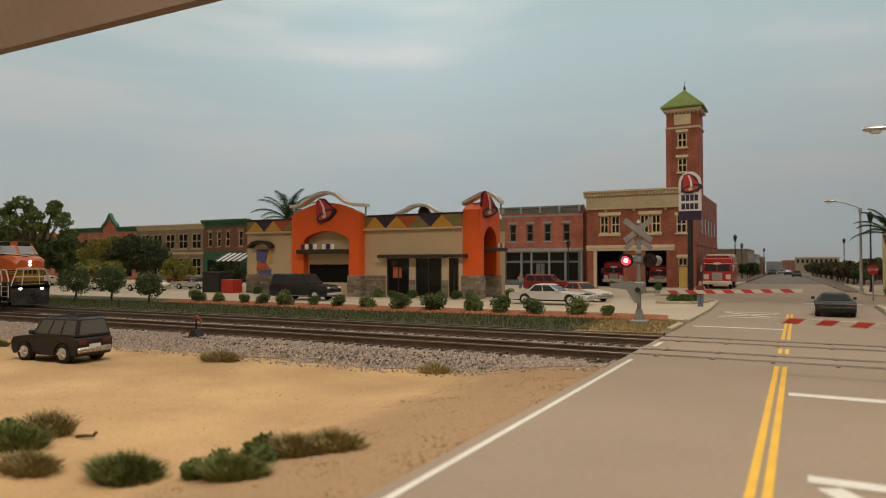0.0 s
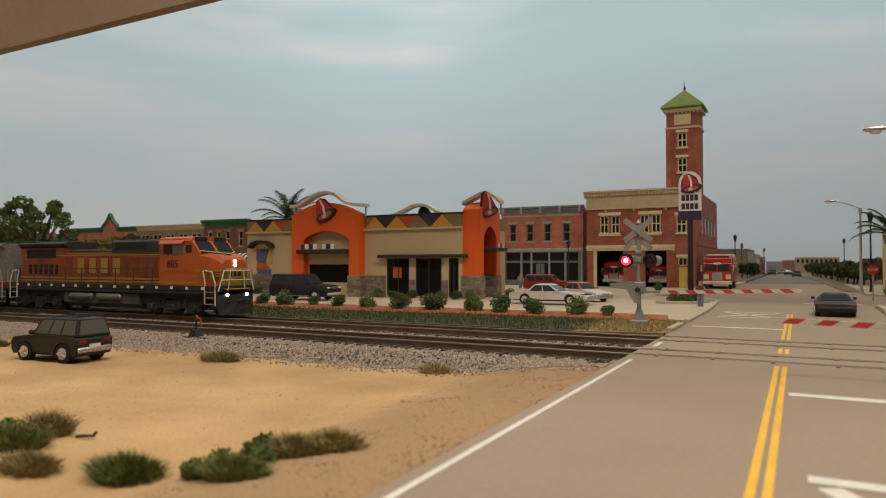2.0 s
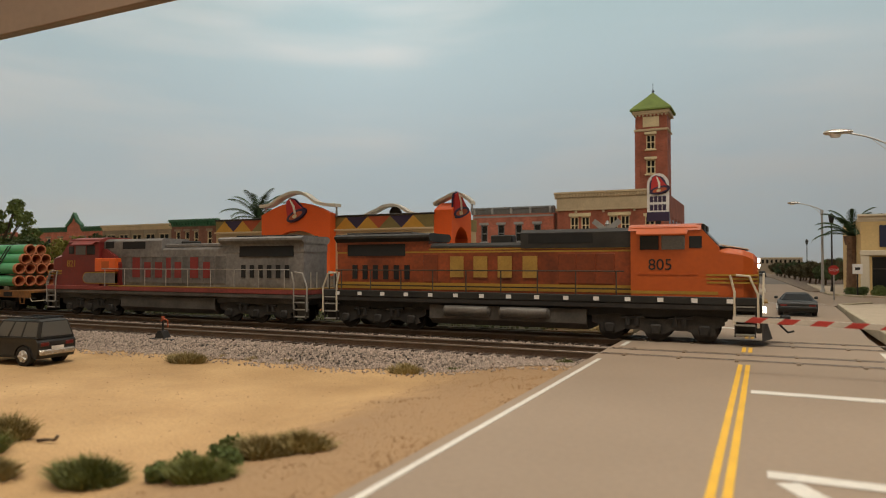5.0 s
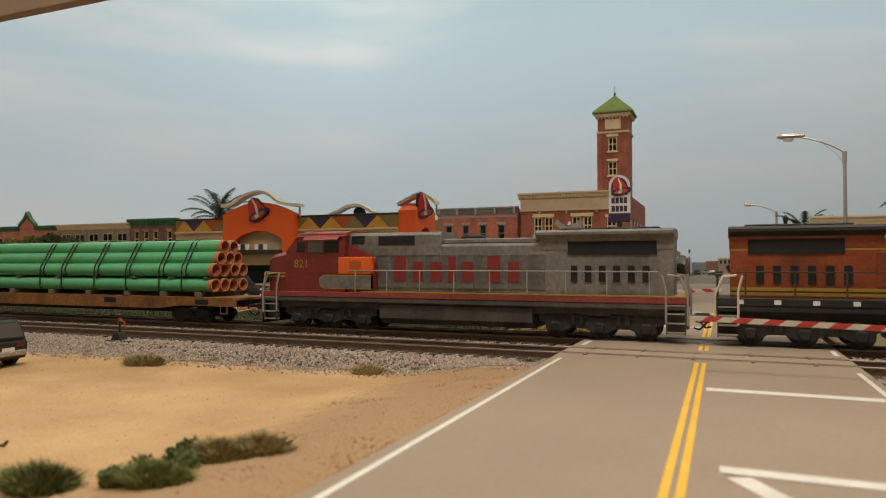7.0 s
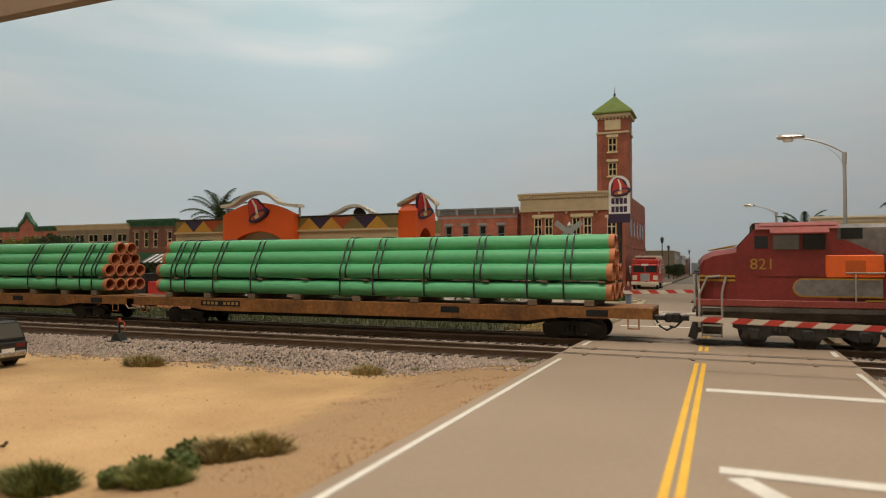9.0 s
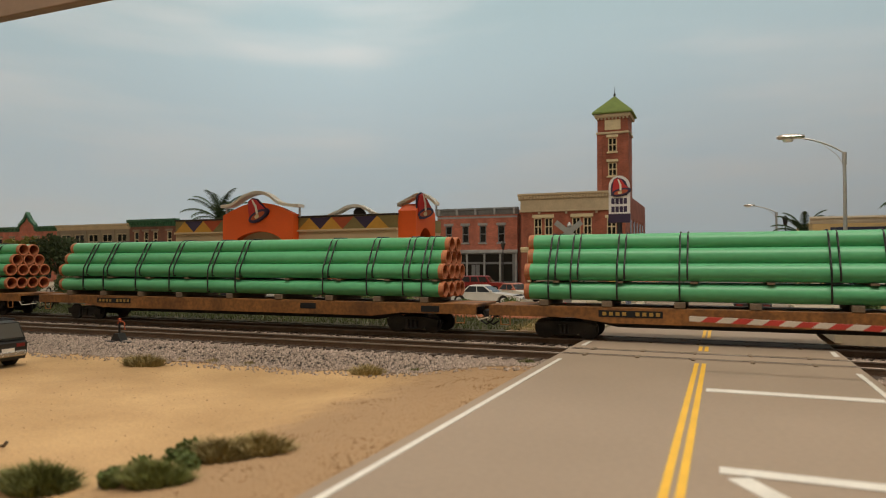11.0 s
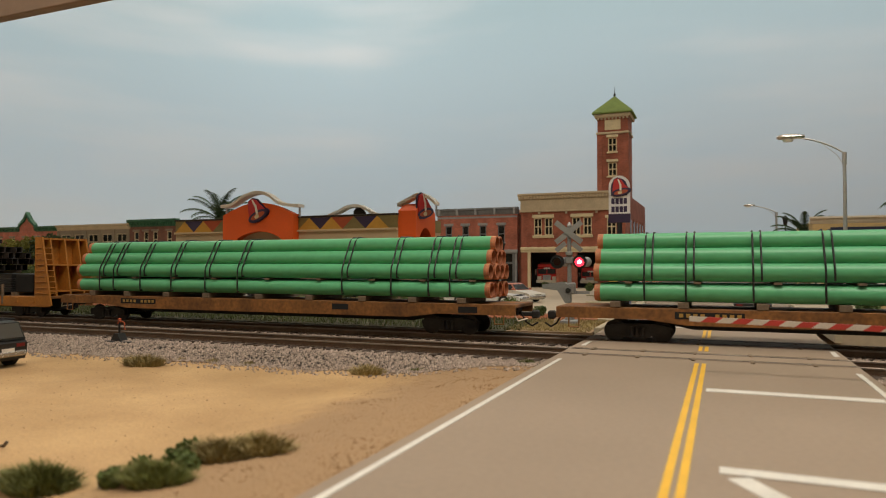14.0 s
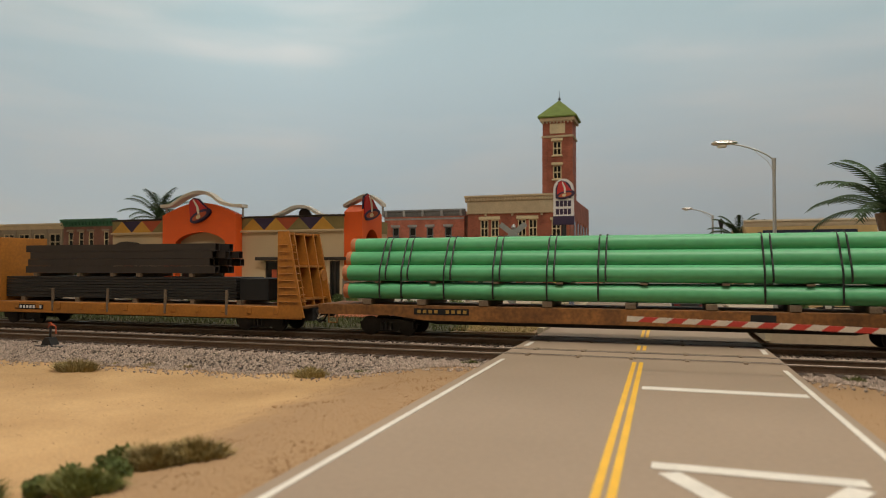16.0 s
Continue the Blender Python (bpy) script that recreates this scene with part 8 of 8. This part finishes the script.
def tuft(x, y, z, r, h, material, label, n, seed, lean=0.5):
    rng = random.Random(seed)
    m = Mesh()
    for _ in range(n):
        a, d = rng.uniform(0, 6.3), r * rng.random() ** 0.6
        p = Vector((d * math.cos(a), d * math.sin(a) * 0.6, -0.05))
        t = p + Vector((rng.uniform(-lean, lean) * h + 0.4 * p.x, rng.uniform(-lean, lean) * h * 0.7 + 0.3 * p.y, h * rng.uniform(0.5, 1.0) * (1 - 0.45 * d / r)))
        s = Vector((rng.uniform(-1, 1), rng.uniform(-1, 1), 0)).normalized() * 0.014
        mid = (p + t) / 2 + Vector((0, 0, h * 0.12))
        m.add([p - s, p + s, mid + s * 0.8, mid - s * 0.8, t], [(0, 1, 2, 3), (3, 2, 4)])
    tagged(part("grass_tuft", m, material, at=P(x, y, z)), label, "grass", kind="stuff")


for k, (x, y, r, h, mt, n) in enumerate(((-19.4, 18.7, 0.75, 0.62, M_DRYGRASS, 900), (-10.9, 19.9, 0.5, 0.55, M_DRYGRASS, 600), (-16.0, 20.3, 0.3, 0.3, M_DRYGRASS, 250), (-17.6, 20.2, 0.3, 0.28, M_DRYGRASS, 250), (-19.1, 20.2, 0.25, 0.25, M_DRYGRASS, 200),
                                         (-9.3, 20.4, 0.3, 0.25, M_TUFTGREEN, 250), (-5.85, 21.4, 0.28, 0.3, M_TUFTGREEN, 250), (-28.3, 20.3, 0.25, 0.4, M_DRYGRASS, 250), (-31.2, 17.4, 0.4, 0.45, M_TUFTGREEN, 400),
                                         (-10.3, 7.75, 0.6, 0.62, M_TUFTGREEN, 2200), (-12.3, 7.3, 0.55, 0.48, M_DRYGRASS, 1400), (-14.3, 8.1, 0.85, 0.6, M_TUFTGREEN, 1500), (-14.6, 9.1, 0.6, 0.7, M_DRYGRASS, 900), (-8.1, 8.0, 0.5, 0.52, M_TUFTGREEN, 1700),
                                         (-7.45, 9.75, 0.5, 0.5, M_DRYGRASS, 1400), (-8.05, 9.4, 0.5, 0.52, M_DRYGRASS, 1500), (6.6, 22.0, 0.3, 0.4, M_TUFTGREEN, 300), (5.2, 21.7, 0.25, 0.3, M_TUFTGREEN, 250))):
    tuft(x, y, sand_height(x, y) if y < 20.9 else bank_height(x, y), r, h, mt, "dry straw-coloured grass tuft on the sand" if mt is M_DRYGRASS else "green grass tuft on the sand", n, 100 + k)


def weed(x, y, r, seed):
    rng = random.Random(seed)
    m = Mesh()
    for k in range(8):
        a = rng.uniform(0, 6.3)
        d = r * rng.uniform(0.1, 0.8)
        leaves(m, rng, (d * math.cos(a), d * 0.6 * math.sin(a), 0.1 + 0.1 * rng.random()), 0.16, 45, 0.055)
    tagged(part("weed_patch", m, M_LEAFMID, at=P(x, y, sand_height(x, y))), "low leafy green weeds on the sand", "weeds", kind="stuff")


for k, (x, y, r) in enumerate(((-8.65, 9.35, 0.4), (-8.3, 8.85, 0.4), (-8.85, 8.5, 0.35), (-8.9, 7.9, 0.3), (-15.3, 8.6, 0.4))):
    weed(x, y, r, 200 + k)
tw = thing("driftwood_stick", "short dark broken stick lying on the sand", "stick", P(-13.35, 9.15, sand_height(-13.35, 9.15)))
part("branch", Mesh().path([(-0.28, -0.05, 0.03), (-0.05, 0, 0.06), (0.15, 0.02, 0.07), (0.24, 0.03, 0.16)], 0.035, n=6), M_BARK, tw)


def grit():
    """Scattered crumbs on the sand and leaf litter on the turf."""
    rng = random.Random(11)
    m = Mesh()
    for _ in range(1000):
        x, y = rng.uniform(-26, -5.6), rng.uniform(5.5, 20.5)
        r = rng.uniform(0.006, 0.022) * (1.5 if rng.random() < 0.06 else 1)
        q = Vector((x, y, sand_height(x, y)))
        m.add([q + Vector((r, 0, 0)), q + Vector((-r * .6, r, 0)), q + Vector((-r * .5, -r * .8, 0)), q + Vector((0, 0, r * 1.1))], [(0, 1, 3), (1, 2, 3), (2, 0, 3)])
    e = Mesh()
    for _ in range(9000):
        y = rng.uniform(5.5, 20.3)
        x = -5.3 - 3.9 * rng.random() ** 1.3 if rng.random() < 0.9 else rng.uniform(3.8, 6.5)
        r = rng.uniform(0.004, 0.016) * (1.5 if noise.noise(Vector((x, y, 4))) > 0.2 else 0.8)
        q = Vector((x, y, sand_height(x, y)))
        e.add([q + Vector((r, 0, 0)), q + Vector((-r * .6, r, 0)), q + Vector((-r * .5, -r * .8, 0)), q + Vector((0, 0, r * 1.1))], [(0, 1, 3), (1, 2, 3), (2, 0, 3)])
    tagged(part("earth_crumbs", e, mat("earth_crumb", (0.33, 0.20, 0.10), 0.95, each=0.25, var=0.1, size=0.3)), "loose brown earth crumbs on the roadside slope", "earth", kind="stuff")
    tagged(part("grit", m, mat("brown_grit", (0.2, 0.12, 0.06), 0.95, each=0.7, var=0.1, size=0.3)), "scattered brown grit on the sand", "grit", kind="stuff")
    g = Mesh()
    for _ in range(16000):
        x, y = rng.uniform(-70, -8.8), rng.uniform(30.5, 37.2)
        z = -0.07
        q = Vector((x, y, z))
        s = Vector((rng.uniform(-1, 1), rng.uniform(-1, 1), 0)).normalized() * 0.025
        g.add([q - s, q + s, q + Vector((rng.uniform(-.12, .12), rng.uniform(-.12, .12), rng.uniform(0.1, 0.26)))], [(0, 1, 2)])
    tagged(part("turf_blades", g, leaf_mat("turf_blade_green", (0.07, 0.085, 0.024))), "short green static grass blades on the turf strip", "grass", kind="stuff")
    v = Mesh()
    for _ in range(3000):
        q = Vector((rng.uniform(-9.6, -5.7), rng.uniform(30.8, 37.4), -0.06))
        s = Vector((rng.uniform(-1, 1), rng.uniform(-1, 1), 0)).normalized() * 0.022
        v.add([q - s, q + s, q + Vector((rng.uniform(-.15, .15), rng.uniform(-.15, .15), rng.uniform(0.06, 0.2)))], [(0, 1, 2)])
    tagged(part("straw_blades", v, M_DRYGRASS), "dry straw grass blades on the verge", "grass", kind="stuff")
    c = Mesh()
    for _ in range(9000):
        x = rng.uniform(-45.5, -7.2)
        y = rng.uniform(36.9, 40.7)
        r = rng.uniform(0.03, 0.09)
        q = Vector((x, y, -0.02))
        a = rng.uniform(0, 3.14)
        d, e = Vector((math.cos(a), math.sin(a), 0)) * r, Vector((-math.sin(a), math.cos(a), 0)) * r * 0.4
        c.add([q + d, q + e, q - d, q - e, q + Vector((0, 0, r * 0.7))], [(0, 1, 4), (1, 2, 4), (2, 3, 4), (3, 0, 4)])
    tagged(part("mulch_chips", c, mat("bark_chips", (0.34, 0.125, 0.06), 0.9, each=0.6, var=0.1, size=0.3)), "loose red-brown bark chips in the bed", "mulch", kind="stuff")


grit()


# ---- what moves ----
RUN = [(0.0, -46.5), (0.5, -41.75), (1.5, -32.1), (2.5, -22.8), (3.5, -13.54), (4.2, -7.0), (6.3, 12.75), (7.5, 24.2), (9.0, 39.0), (12.0, 68.6), (12.5, 73.6), (14.5, 93.2), (15.0, 98.15), (15.5, 103.15), (16.0, 108.0)]


def motions():
    # the crossing lamps flash by turns, about twice a second
    rows, side, left = [], 0, P(-7.93, 34.72, 3.16)
    right = P(-6.77, 34.72, 3.16)
    rows.append((0.0, left))
    k, when = 0, 0.067
    while when < 15.95:
        a, b = (left, right) if k % 2 == 0 else (right, left)
        if rows[-1][0] < when - 0.034:
            rows.append((when - 0.0334, a))
        rows.append((when, b))
        when += 0.5334
        k += 1
    rows.append((16.0, b))
    walk(flash, rows)
    for stock, offset, turn in TRAIN:
        walk(stock, [(t, P(s + offset, FAR, 0, 0, 0, turn)) for t, s in RUN])


motions()
